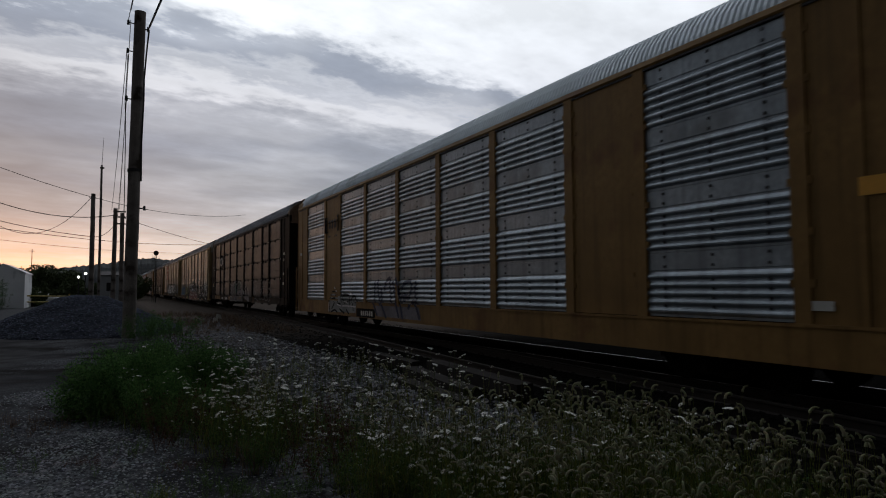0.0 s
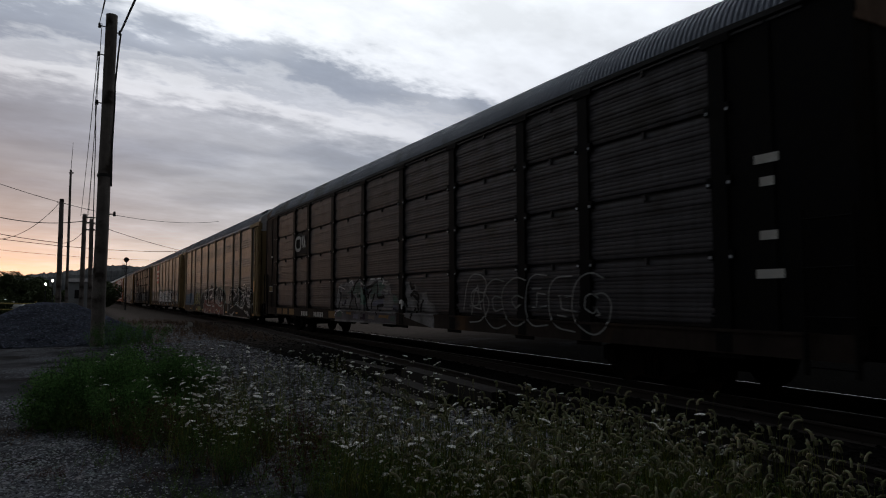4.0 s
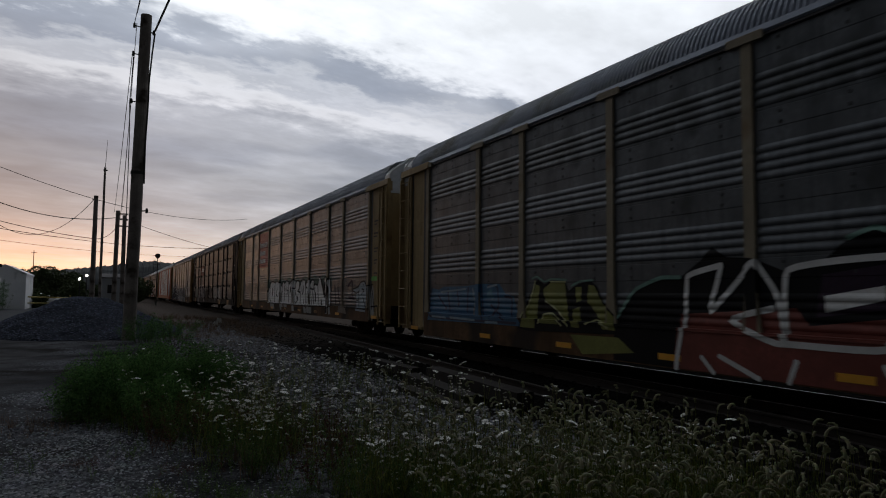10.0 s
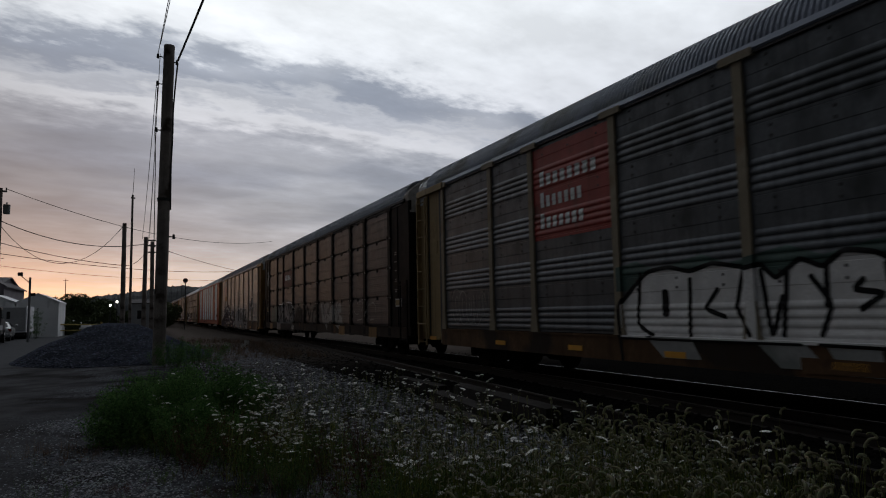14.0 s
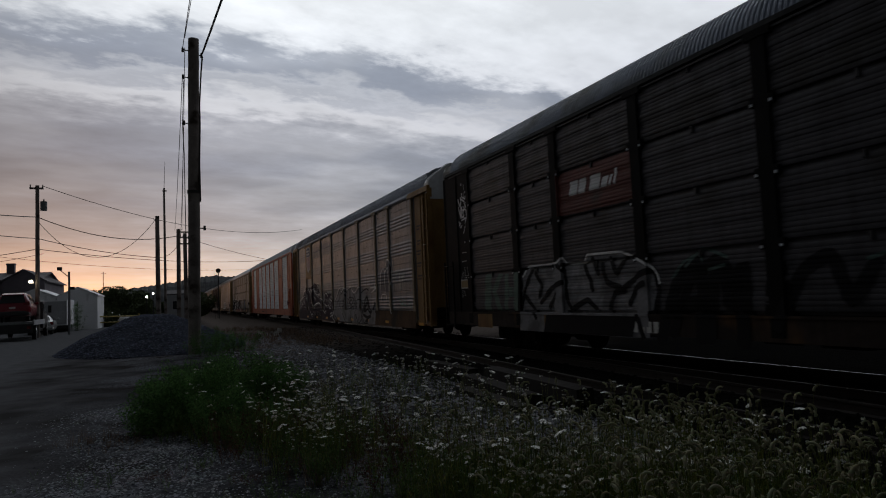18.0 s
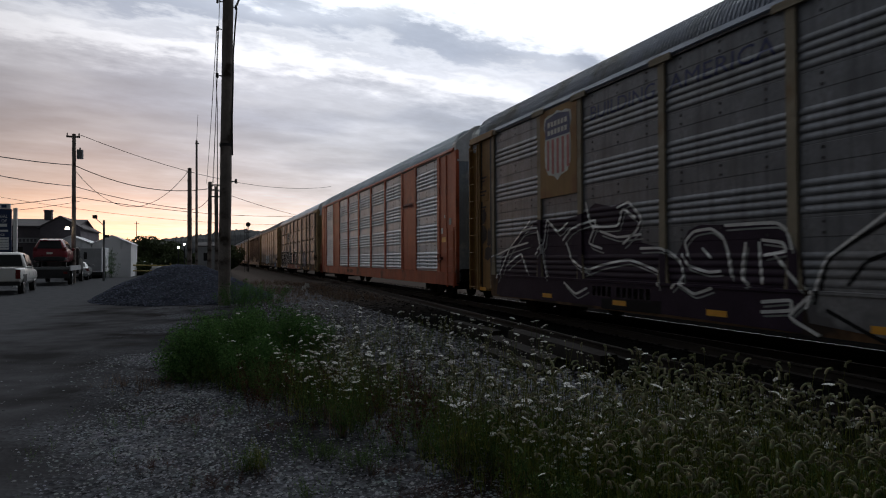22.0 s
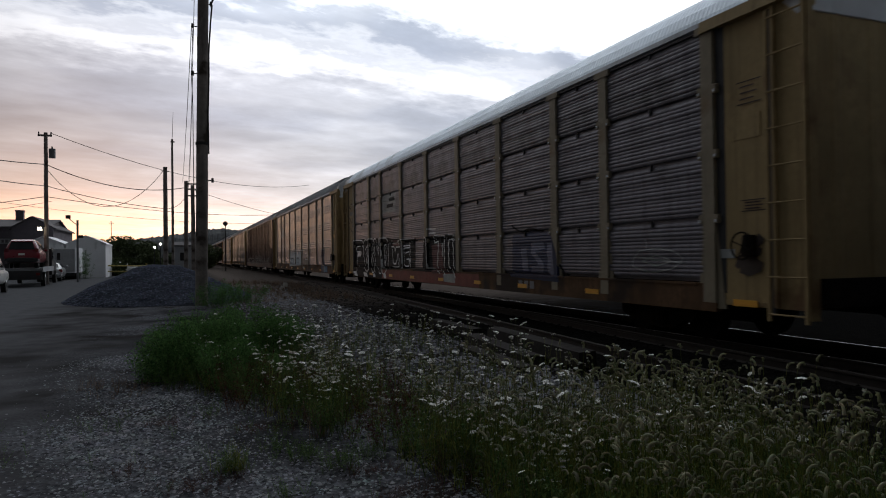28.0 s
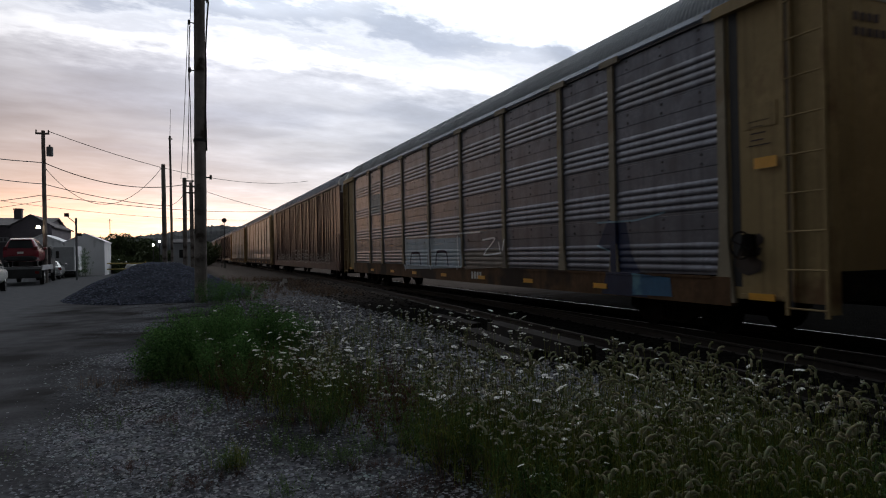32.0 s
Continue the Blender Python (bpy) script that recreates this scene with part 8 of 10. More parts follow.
pole_a = wood_pole(0.56, 24.0, 10.78, 0.205, 0.175, "tall weathered wooden utility pole rising from the weeds", (0.14, 0))
for z, side in ((10.45, -1), (10.3, 1), (9.5, -1), (7.9, -1), (4.3, 1)):
    s = Shape().tube((0.09, 0, z), (0.09 + side * 0.30, 0, z + 0.02), 0.02).tube((0.09 + side * 0.30, 0, z - 0.05), (0.09 + side * 0.30, 0, z + 0.1), 0.045, 0.035)
    part("insulator_bracket", s, dark_iron, pole_a)
part("cable_drop", Shape().path([(0.42, 0, 10.3), (0.36, -0.02, 9.6), (0.30, -0.02, 8.6), (0.30, -0.03, 7.9), (0.26, -0.1, 6.5), (0.27, -0.1, 5.2)], 0.028), wire_black, pole_a)
part("cable_loop", Shape().path([(-0.20, 0, 9.4), (-0.24, 0, 8.2), (-0.26, 0, 7.9), (-0.22, 0, 7.0), (-0.21, 0, 4.3), (-0.2, 0, 2.5)], 0.014), wire_black, pole_a)
part("junction_band", Shape().tube((0.06, 0, 5.5), (0.06, 0, 5.6), 0.205, n=16), dark_iron, pole_a)
pole_b = wood_pole(-1.12, 50, 7.95, 0.17, 0.13, "slim wooden utility pole beyond the gravel heap")
part("top_bracket", Shape().tube((-0.25, 0, 7.8), (0.25, 0, 7.75), 0.02), dark_iron, pole_b)
pole_c = wood_pole(0.20, 55, 7.55, 0.17, 0.14, "dark wooden post standing beside its twin", (0.05, 0))
wood_pole(0.78, 57, 7.45, 0.17, 0.14, "dark wooden post standing beside its twin", (-0.05, 0))
for z in (7.4, 7.0, 6.5):
    part("crossarm", Shape().box(-0.1, 0.75, -0.25, -0.15, z - 0.05, z + 0.05), pole_wood, pole_c)
mast = wood_pole(-0.82, 62, 11.9, 0.12, 0.08, "slender mast pole with a whip aerial")
part("whip_aerial", Shape().tube((0, 0, 11.8), (0.1, 0, 14.3), 0.022, 0.012), dark_iron, mast)
part("whip_clamp", Shape().box(-0.12, 0.2, -0.05, 0.05, 11.7, 11.8), dark_iron, mast)
pole_d = wood_pole(-8.3, 50, 9.9, 0.145, 0.11, "wooden power pole with a transformer can")
part("transformer", Shape().tube((0.36, 0, 8.35), (0.36, 0, 8.95), 0.2, n=16).tube((0.36, 0, 8.95), (0.36, 0, 9.1), 0.05), galvanised_can, pole_d)
part("crossarm", Shape().box(-0.45, 0.35, -0.05, 0.05, 9.75, 9.87).tube((-0.4, 0, 9.85), (-0.4, 0, 10.05), 0.04).tube((0.3, 0, 9.85), (0.3, 0, 10.05), 0.04), pole_wood, pole_d)
part("lamp_arm", Shape().tube((0, 0, 3.9), (-0.3, -0.4, 3.8), 0.025), dark_iron, pole_d)
lamp_glow = glow("lit_lamp", (1.0, 0.86, 0.62), 9.0)
white_glow = glow("lit_white_lamp", (1.0, 0.95, 0.85), 9.0)
part("lamp_head", Shape().tube((-0.3, -0.42, 3.62), (-0.3, -0.42, 3.80), 0.14, 0.10, n=12), lamp_glow, pole_d, "lit yard lamp")


def wire(a, b, sag, r=0.013, label="thin overhead wire between poles"):
    a, b, n = Vector(a), Vector(b), 18
    o = thing("overhead_wire", pose(0, 0, 0), label, "cable", "overhead wires")
    part("strand", Shape().path([a.lerp(b, i / n) - Vector((0, 0, sag * 4 * (i / n) * (1 - i / n))) for i in range(n + 1)], r, 5), wire_black, o)


wire((0.35, 24, 10.45), (2.2, -26, 10.9), 0.5, 0.012)
wire((0.42, 24, 10.8), (2.6, -26, 11.4), 0.5, 0.012)
wire((0.98, 24, 10.3), (4.4, -26, 10.6), 0.7, 0.035, "thick black telephone cable overhead")
wire((0.33, 24, 9.5), (0.0, 55, 7.45), 0.35, 0.014)
wire((0.35, 24, 7.9), (0.4, 55, 7.0), 0.45, 0.014)
wire((0.42, 24, 10.45), (0.5, 55, 7.5), 0.3, 0.012)
wire((-16.0, 8, 6.6), (-8.3, 50, 7.85), 0.9, 0.028)
wire((-8.3, 50, 7.85), (0.2, 55, 7.05), 0.75, 0.028)
wire((-15.0, 8, 7.1), (-8.3, 50, 6.45), 1.0, 0.024)
wire((-8.3, 50, 6.45), (-1.1, 52, 5.2), 0.2, 0.022)
wire((-1.1, 52, 5.2), (0.2, 55, 6.3), 0.25, 0.02)
wire((-8.0, 50, 9.9), (14.0, 80, 10.2), 1.4, 0.022)
wire((-8.3, 50, 7.6), (-1.15, 50, 7.8), 2.55, 0.018)
wire((-28, 60, 5.2), (-8.3, 50, 5.75), 0.5, 0.022)
wire((-8.3, 50, 5.75), (16.0, 76, 7.0), 0.9, 0.022)
wire((-30, 75, 6.9), (-8.3, 52, 5.6), 0.9, 0.016)
wire((-26, 90, 9.5), (16, 110, 7.2), 1.2, 0.022)
wire((0.5, 55, 7.0), (20, 90, 6.6), 0.8, 0.02)

# ---- signal mast, hut and far lamps ----
sig = thing("railway_signal", pose(5.05, 90, -0.1), "slim railway signal mast with a round head", "railway signal")
part("mast", Shape().tube((0, 0, 0), (0, 0, 5.9), 0.07, 0.06), dark_iron, sig)
part("signal_head", Shape().tube((0, -0.12, 6.15), (0, 0.12, 6.15), 0.30, n=16).tube((0, -0.3, 6.15), (0, -0.1, 6.15), 0.1), dark_iron, sig)
part("platform", Shape().box(-0.45, 0.3, -0.25, 0.25, 5.05, 5.1), dark_iron, sig)
part("ladder", Shape().box(-0.45, -0.42, -0.02, 0.02, 0, 5.8).box(-0.2, -0.17, -0.02, 0.02, 0, 5.8), dark_iron, sig)

pale_wall = material("pale_grey_cladding", (0.38, 0.39, 0.41), 0.7, 0, 0.2, 1.0)
white_wall = material("white_sheeting", (0.80, 0.81, 0.84), 0.6, 0, 0.08, 1.0, 0, 30, (0.40, 0.41, 0.43), 0.8, 0.6)
dark_wall = material("dark_grey_siding", (0.135, 0.12, 0.14), 0.75, 0, 0.25, 0.8)
dark_roof = material("dark_shingle_roof", (0.10, 0.092, 0.098), 0.85, 0, 0.3, 0.8)
dark_glass = material("dark_window_glass", (0.02, 0.022, 0.025), 0.08, 0, 0.05, 1)
white_trim = material("white_trim", (0.55, 0.55, 0.55), 0.6)


def gabled(name, x0, x1, y0, y1, eave, ridge, along, wall, roof_m, label, over=0.25):
    """A gabled building with overhanging roof slabs."""
    b = thing(name, pose((x0 + x1) / 2, y0, -0.1), label, "building")
    w, d = (x1 - x0) / 2, y1 - y0
    s = Shape()
    if along == "y":
        s.extrude_y([(-w, 0), (-w, eave), (0, ridge), (w, eave), (w, 0)], 0, d)
    else:
        s.extrude_x([(0, 0), (0, eave), (d / 2, ridge), (d, eave), (d, 0)], -w, w)
    part("wall", s, wall, b)
    for e in (-1, 1):
        r = Shape()
        if along == "y":
            k = (ridge - eave) / w
            r.extrude_y([(0, ridge + 0.02), (0, ridge + 0.14), (e * (w + over), eave - k * over + 0.14), (e * (w + over), eave - k * over + 0.02)], -over, d + over)
        else:
            k = (ridge - eave) / (d / 2)
            r.extrude_x([(d / 2, ridge + 0.02), (d / 2, ridge + 0.14), (d / 2 + e * (d / 2 + over), eave - k * over + 0.14), (d / 2 + e * (d / 2 + over), eave - k * over + 0.02)], -w - over, w + over)
        part("roof", r, roof_m, b)
    return b


house = gabled("warehouse", -34, -12.6, 77, 88, 5.0, 5.95, "x", dark_wall, dark_roof, "long dark grey warehouse with a low gabled roof")
part("chimney", Shape().box(6.9, 7.6, 4.8, 5.5, 5.4, 7.0).box(6.85, 7.65, 4.75, 5.55, 6.9, 7.05), dark_wall, house)
for i in range(5):
    part("window", Shape().box(-8 + i * 3.2, -6.8 + i * 3.2, -0.06, 0.02, 1.8, 3.0), dark_glass, house)
part("fascia_sign", Shape().box(5.5, 7.4, -0.1, 0, 3.4, 3.9), pale_wall, house, "faded pale fascia sign")
for i in range(5):
    part("fascia_bar", Shape().box(5.7 + i * 0.33, 5.9 + i * 0.33, -0.12, -0.1, 3.5, 3.8), dark_wall, house)
part("door", Shape().box(8.4, 9.4, -0.06, 0.02, 0, 2.1), pale_wall, house, "pale door")
gabled("warehouse_wing", -15.2, -11.7, 74, 86, 4.8, 5.85, "y", dark_wall, dark_roof, "dark gable-fronted wing of the warehouse")
for xa, xb, rz in ((-13.1, -9.9, 3.75), (-9.8, -6.6, 3.8)):
    sh = gabled("white_shed", xa, xb, 68, 74, 3.05, rz, "y", white_wall, white_wall, "white fabric-covered gabled shed", 0.08)
    part("door_seam", Shape().box(-0.03, 0.03, -0.03, 0.0, 0, 2.6), pale_wall, sh)
tr = thing("box_trailer", pose(-9.3, 62.0, 0.35), "white box trailer parked by the sheds", "trailer")
part("box", Shape().box(-1.1, 1.1, 0, 4, 0.2, 2.25), white_wall, tr)
for y in (1.4, 2.3):
    part("wheel", Shape().tube((-1.1, y, 0.0), (1.1, y, 0.0), 0.33, n=16), dark_iron, tr)
part("rear_door", Shape().box(-1.02, 1.02, -0.03, 0, 0.3, 2.15), pale_wall, tr)
part("bumper", Shape().box(-1.0, 1.0, -0.08, 0.0, -0.05, 0.12), dark_iron, tr)
hut = gabled("signal_hut", -0.95, 2.1, 80, 83, 3.1, 3.5, "x", pale_wall, dark_roof, "small pale trackside hut behind the posts", 0.1)
part("window", Shape().box(-0.9, -0.5, -0.05, 0.02, 1.5, 2.4), dark_glass, hut)
fp = thing("lamp_post", pose(-7.15, 55, -0.1), "grey steel post with small floodlights", "lamp post")
part("post", Shape().tube((0, 0, 0), (0, 0, 4.6), 0.09, 0.07), galvanised_can, fp)
part("arm", Shape().tube((0, 0, 4.2), (-0.6, 0, 4.75), 0.03), galvanised_can, fp)
part("floodlight", Shape().box(-0.75, -0.45, -0.12, 0.12, 4.7, 4.95), dark_iron, fp)
part("camera_box", Shape().box(0.06, 0.35, -0.1, 0.1, 3.3, 3.5), dark_iron, fp)
for x, z in ((-3.7, 3.3), (-2.9, 3.75)):
    fl = thing("street_lamp", pose(x, 100, -0.1), "distant lit street lamp", "street lamp", "distant street lamps")
    part("post", Shape().tube((0, 0, 0), (0, 0, z), 0.06), dark_iron, fl)
    part("lamp_head", Shape().tube((0, -0.15, z), (0, 0.15, z + 0.05), 0.14, n=12), white_glow, fl, "glowing lamp head")
for x, y, z in ((-13.5, 150, 9.5), (-16.2, 160, 6.5), (-17.3, 160, 6.2)):
    tp = thing("far_mast", pose(x, y, -0.1), "thin mast far beyond the yard", "mast")
    part("shaft", Shape().tube((0, 0, 0), (0, 0, z), 0.10, 0.06), dark_iron, tp)
    part("arm", Shape().tube((-0.5, 0, z - 0.4), (0.5, 0, z - 0.4), 0.04), dark_iron, tp)
gate_paint = material("yellow_gate_paint", (0.42, 0.33, 0.10), 0.6)
gt = thing("road_gate", pose(-5.1, 70, -0.05), "low yellow pipe gate across the lane", "gate")
part("top_bar", Shape().tube((-1.8, 0, 1.1), (1.8, 0, 1.0), 0.06), gate_paint, gt)
part("low_bar", Shape().tube((-1.8, 0, 0.55), (1.8, 0, 0.5), 0.05), gate_paint, gt)
for x in (-1.8, 1.8):
    part("gate_post", Shape().tube((x, 0, 0), (x, 0, 1.25), 0.08), gate_paint, gt)
for i in range(6):
    bo = thing("bollard", pose(-2.6 + i * 0.42, 68 + 0.3 * (i % 2), -0.05), "short weathered wooden bollard", "bollard", "bollards by the lane")
    part("post", Shape().tube((0, 0, 0), (0, 0, 0.95), 0.09, 0.08), pole_wood, bo)

# ---- the yard sign ----
sign_blue = material("sign_blue", (0.025, 0.045, 0.12), 0.4, 0, 0.1, 2)
sign_white = material("sign_white", (0.80, 0.81, 0.82), 0.5, 0, 0.08, 2)
sg = thing("entrance_sign", pose(-11.15, 44, -0.1), "blue and white yard entrance sign on white posts", "sign")
part("panel", Shape().box(-0.83, 0.72, -0.05, 0.05, 2.15, 4.55), sign_blue, sg)
part("header", Shape().box(-0.78, 0.66, -0.07, 0.05, 4.56, 4.86), sign_white, sg, "white header board")
for a, b in ((-0.62, -0.42), (-0.36, -0.16), (-0.08, 0.14), (0.22, 0.48)):
    part("header_mark", Shape().box(a, b, -0.08, -0.07, 4.63, 4.80), sign_blue, sg)
part("list_board", Shape().box(-0.72, 0.60, -0.07, -0.05, 2.25, 2.95), sign_white, sg, "white tenants board")
for i in range(4):
    part("list_line", Shape().box(-0.72, 0.60, -0.075, -0.07, 2.36 + i * 0.15, 2.38 + i * 0.15), sign_blue, sg)
for x in (-0.98, 0.90):
    part("sign_post", Shape().box(x - 0.09, x + 0.09, -0.09, 0.09, 0, 4.62), sign_white, sg)
part("bar", Shape().box(-0.7, -0.55, -0.06, -0.05, 4.3, 4.38), sign_white, sg)
part("bar", Shape().box(-0.68, 0.5, -0.06, -0.05, 3.55, 3.72), sign_white, sg)
part("bar", Shape().box(-0.62, 0.55, -0.06, -0.05, 3.27, 3.38), sign_white, sg)
for word, w, z, h in (("INDUSTRIAL", 1.2, 4.05, 0.17), ("CENTER OF", 1.1, 3.80, 0.17), ("ENTRANCE", 0.9, 3.04, 0.12)):
    part("sign_word", letters(word, w, h, sign_white, "sign_word"), None, sg, at=Matrix.Translation((-0.06, -0.056, z)) @ pose(0, 0, 0, 0, 0, 90))

# ---- vehicles ----
car_glass = material("tinted_glass", (0.012, 0.014, 0.016), 0.06, 0, 0.05, 1)
rubber = material("tyre_rubber", (0.018, 0.018, 0.018), 0.85, 0, 0.2, 8)
tail_red = material("tail_light_red", (0.14, 0.010, 0.01), 0.25)
chrome = material("chrome_trim", (0.5, 0.5, 0.5), 0.2, 0.9)


def wheels_of(car, xs, ys, r):
    for y in ys:
        for x in xs:
            e = 1 if x > 0 else -1
            w = part("wheel", Shape().tube((x - e * 0.22, y, r), (x, y, r), r, n=20), rubber, car)
            part("hub", Shape().tube((x - e * 0.02, y, r), (x + e * 0.012, y, r), r * 0.6, r * 0.5, n=16), chrome, w)


def body_side(s, outline, half, tuck, z_mid):
    """An outline in y and z drawn across the width, drawn in above the waist."""
    n = len(outline)
    ring = lambda e: [(e * (half - (tuck * (z - z_mid) if z > z_mid else 0.03)), y, z) for y, z in outline]
    s.add(ring(-1) + ring(1), [tuple(range(n)), tuple(range(2 * n - 1, n - 1, -1)), *[(i, n + i, n + (i + 1) % n, (i + 1) % n) for i in range(n)]])
    return s


def loft(stations):
    """A smooth closed hull: each station is y, low z, belt z, roof z, half width low, at the belt, at the roof."""
    vs, fs = [], []
    for y, zl, zb, zr, a, b, c in stations:
        half = [(a * 0.9, zl), (a, zl + 0.08), (b, (zl + zb) / 2), (b * 0.985, zb), ((b + c) / 2 * 0.99, (zb + zr) / 2 + 0.02), (c, zr - 0.05), (c * 0.8, zr)]
        vs += [(x, y, z) for x, z in half] + [(-x, y, z) for x, z in reversed(half)]
    n = 14
    for i in range(len(stations) - 1):
        fs += [(i * n + j, i * n + (j + 1) % n, (i + 1) * n + (j + 1) % n, (i + 1) * n + j) for j in range(n)]
    fs += [tuple(range(n)), tuple(range(len(vs) - 1, len(vs) - n - 1, -1))]
    return Shape().add(vs, fs)


def passenger_car(at, paint, label, suv):
    c = thing("parked_car", at, label, "car", "vehicles parked along the lane")
    if suv:
        hull = [(-0.05, 0.48, 0.70, 0.85, 0.72, 0.78, 0.74), (0.02, 0.36, 0.95, 1.10, 0.80, 0.90, 0.76), (0.22, 0.32, 1.0, 1.52, 0.84, 0.93, 0.64), (0.42, 0.32, 1.02, 1.68, 0.85, 0.94, 0.62),
                (0.9, 0.30, 1.02, 1.74, 0.86, 0.94, 0.63), (2.2, 0.30, 1.0, 1.70, 0.86, 0.94, 0.62), (2.75, 0.30, 1.0, 1.40, 0.86, 0.94, 0.66), (3.25, 0.30, 0.96, 1.08, 0.86, 0.93, 0.78),
                (4.2, 0.32, 0.86, 0.96, 0.84, 0.90, 0.76), (4.55, 0.38, 0.70, 0.80, 0.74, 0.80, 0.66)]
    else:
        hull = [(-0.05, 0.45, 0.66, 0.80, 0.66, 0.74, 0.66), (0.05, 0.34, 0.80, 0.98, 0.78, 0.86, 0.72), (0.6, 0.28, 0.90, 1.02, 0.80, 0.88, 0.72), (1.2, 0.28, 0.92, 1.34, 0.80, 0.88, 0.60),
                (1.6, 0.28, 0.92, 1.42, 0.80, 0.88, 0.56), (2.4, 0.28, 0.92, 1.40, 0.80, 0.88, 0.56), (3.1, 0.28, 0.90, 1.02, 0.80, 0.88, 0.72), (4.1, 0.30, 0.80, 0.88, 0.78, 0.84, 0.70), (4.5, 0.38, 0.62, 0.72, 0.66, 0.72, 0.58)]
    part("body", loft(hull), paint, c, smooth=True)
    if suv:
        part("rear_window", Shape().hexa([(-0.68, -0.01, 1.12), (0.68, -0.01, 1.12), (0.66, 0.08, 1.12), (-0.66, 0.08, 1.12)],
                                         [(-0.54, 0.24, 1.58), (0.54, 0.24, 1.58), (0.54, 0.34, 1.58), (-0.54, 0.34, 1.58)]), car_glass, c)
        part("roof_spoiler", Shape().hexa([(-0.58, 0.18, 1.60), (0.58, 0.18, 1.60), (0.58, 0.5, 1.66), (-0.58, 0.5, 1.66)],
                                          [(-0.56, 0.20, 1.64), (0.56, 0.20, 1.64), (0.56, 0.5, 1.71), (-0.56, 0.5, 1.71)]), paint, c)
    else:
        part("rear_window", Shape().hexa([(-0.62, 0.60, 1.05), (0.62, 0.60, 1.05), (0.62, 0.75, 1.03), (-0.62, 0.75, 1.03)],
                                         [(-0.52, 1.14, 1.33), (0.52, 1.14, 1.33), (0.52, 1.22, 1.33), (-0.52, 1.22, 1.33)]), car_glass, c)
    w, top, y0, y1 = (0.94, 1.58, 0.55, 2.95) if suv else (0.885, 1.32, 1.15, 2.85)
    for e in (-1, 1):
        part("side_window", Shape().hexa([(e * 0.80, y0, 1.06), (e * w, y0, 1.06), (e * w, y1, 1.04), (e * 0.80, y1, 1.04)],
                                         [(e * 0.55, y0 + 0.15, top), (e * (w - 0.24), y0 + 0.15, top), (e * (w - 0.24), y1 - 0.6, top), (e * 0.55, y1 - 0.6, top)]), car_glass, c)
        z = 0.98 if suv else 0.72
        part("tail_light", Shape().hexa([(e * 0.66, -0.05, z), (e * 0.88, 0.02, z), (e * 0.92, 0.2, z), (e * 0.66, 0.1, z)],
                                        [(e * 0.68, -0.0, z + 0.2), (e * 0.86, 0.06, z + 0.22), (e * 0.88, 0.25, z + 0.22), (e * 0.68, 0.15, z + 0.2)]), tail_red, c)
        part("mirror", loft([(2.75, 1.02, 1.1, 1.16, 0.06, 0.1, 0.07), (2.9, 1.02, 1.1, 1.2, 0.06, 0.1, 0.07)]), paint, c, at=pose(e * 1.0, 0, 0))
    part("bumper", loft([(-0.12, 0.42, 0.5, 0.60, 0.6, 0.66, 0.6), (-0.04, 0.34, 0.5, 0.64, 0.78, 0.86, 0.8), (0.25, 0.34, 0.5, 0.62, 0.84, 0.90, 0.84)]), dark_iron if suv else paint, c)
    part("plate_holder", Shape().box(-0.16, 0.16, -0.07, -0.04, 0.78, 0.90), white_mark, c)
    wheels_of(c, (-0.80, 0.80), (0.85, 3.55), 0.33)
    return c


red_car = material("dark_red_car_paint", (0.19, 0.010, 0.022), 0.3, 0.0, 0.08, 1, coat=0.3)
white_car = material("white_car_paint", (0.72, 0.72, 0.71), 0.3, 0, 0.06, 1, coat=0.4)
silver_car = material("silver_car_paint", (0.36, 0.37, 0.38), 0.3, 0.4, 0.06, 1, coat=0.4)


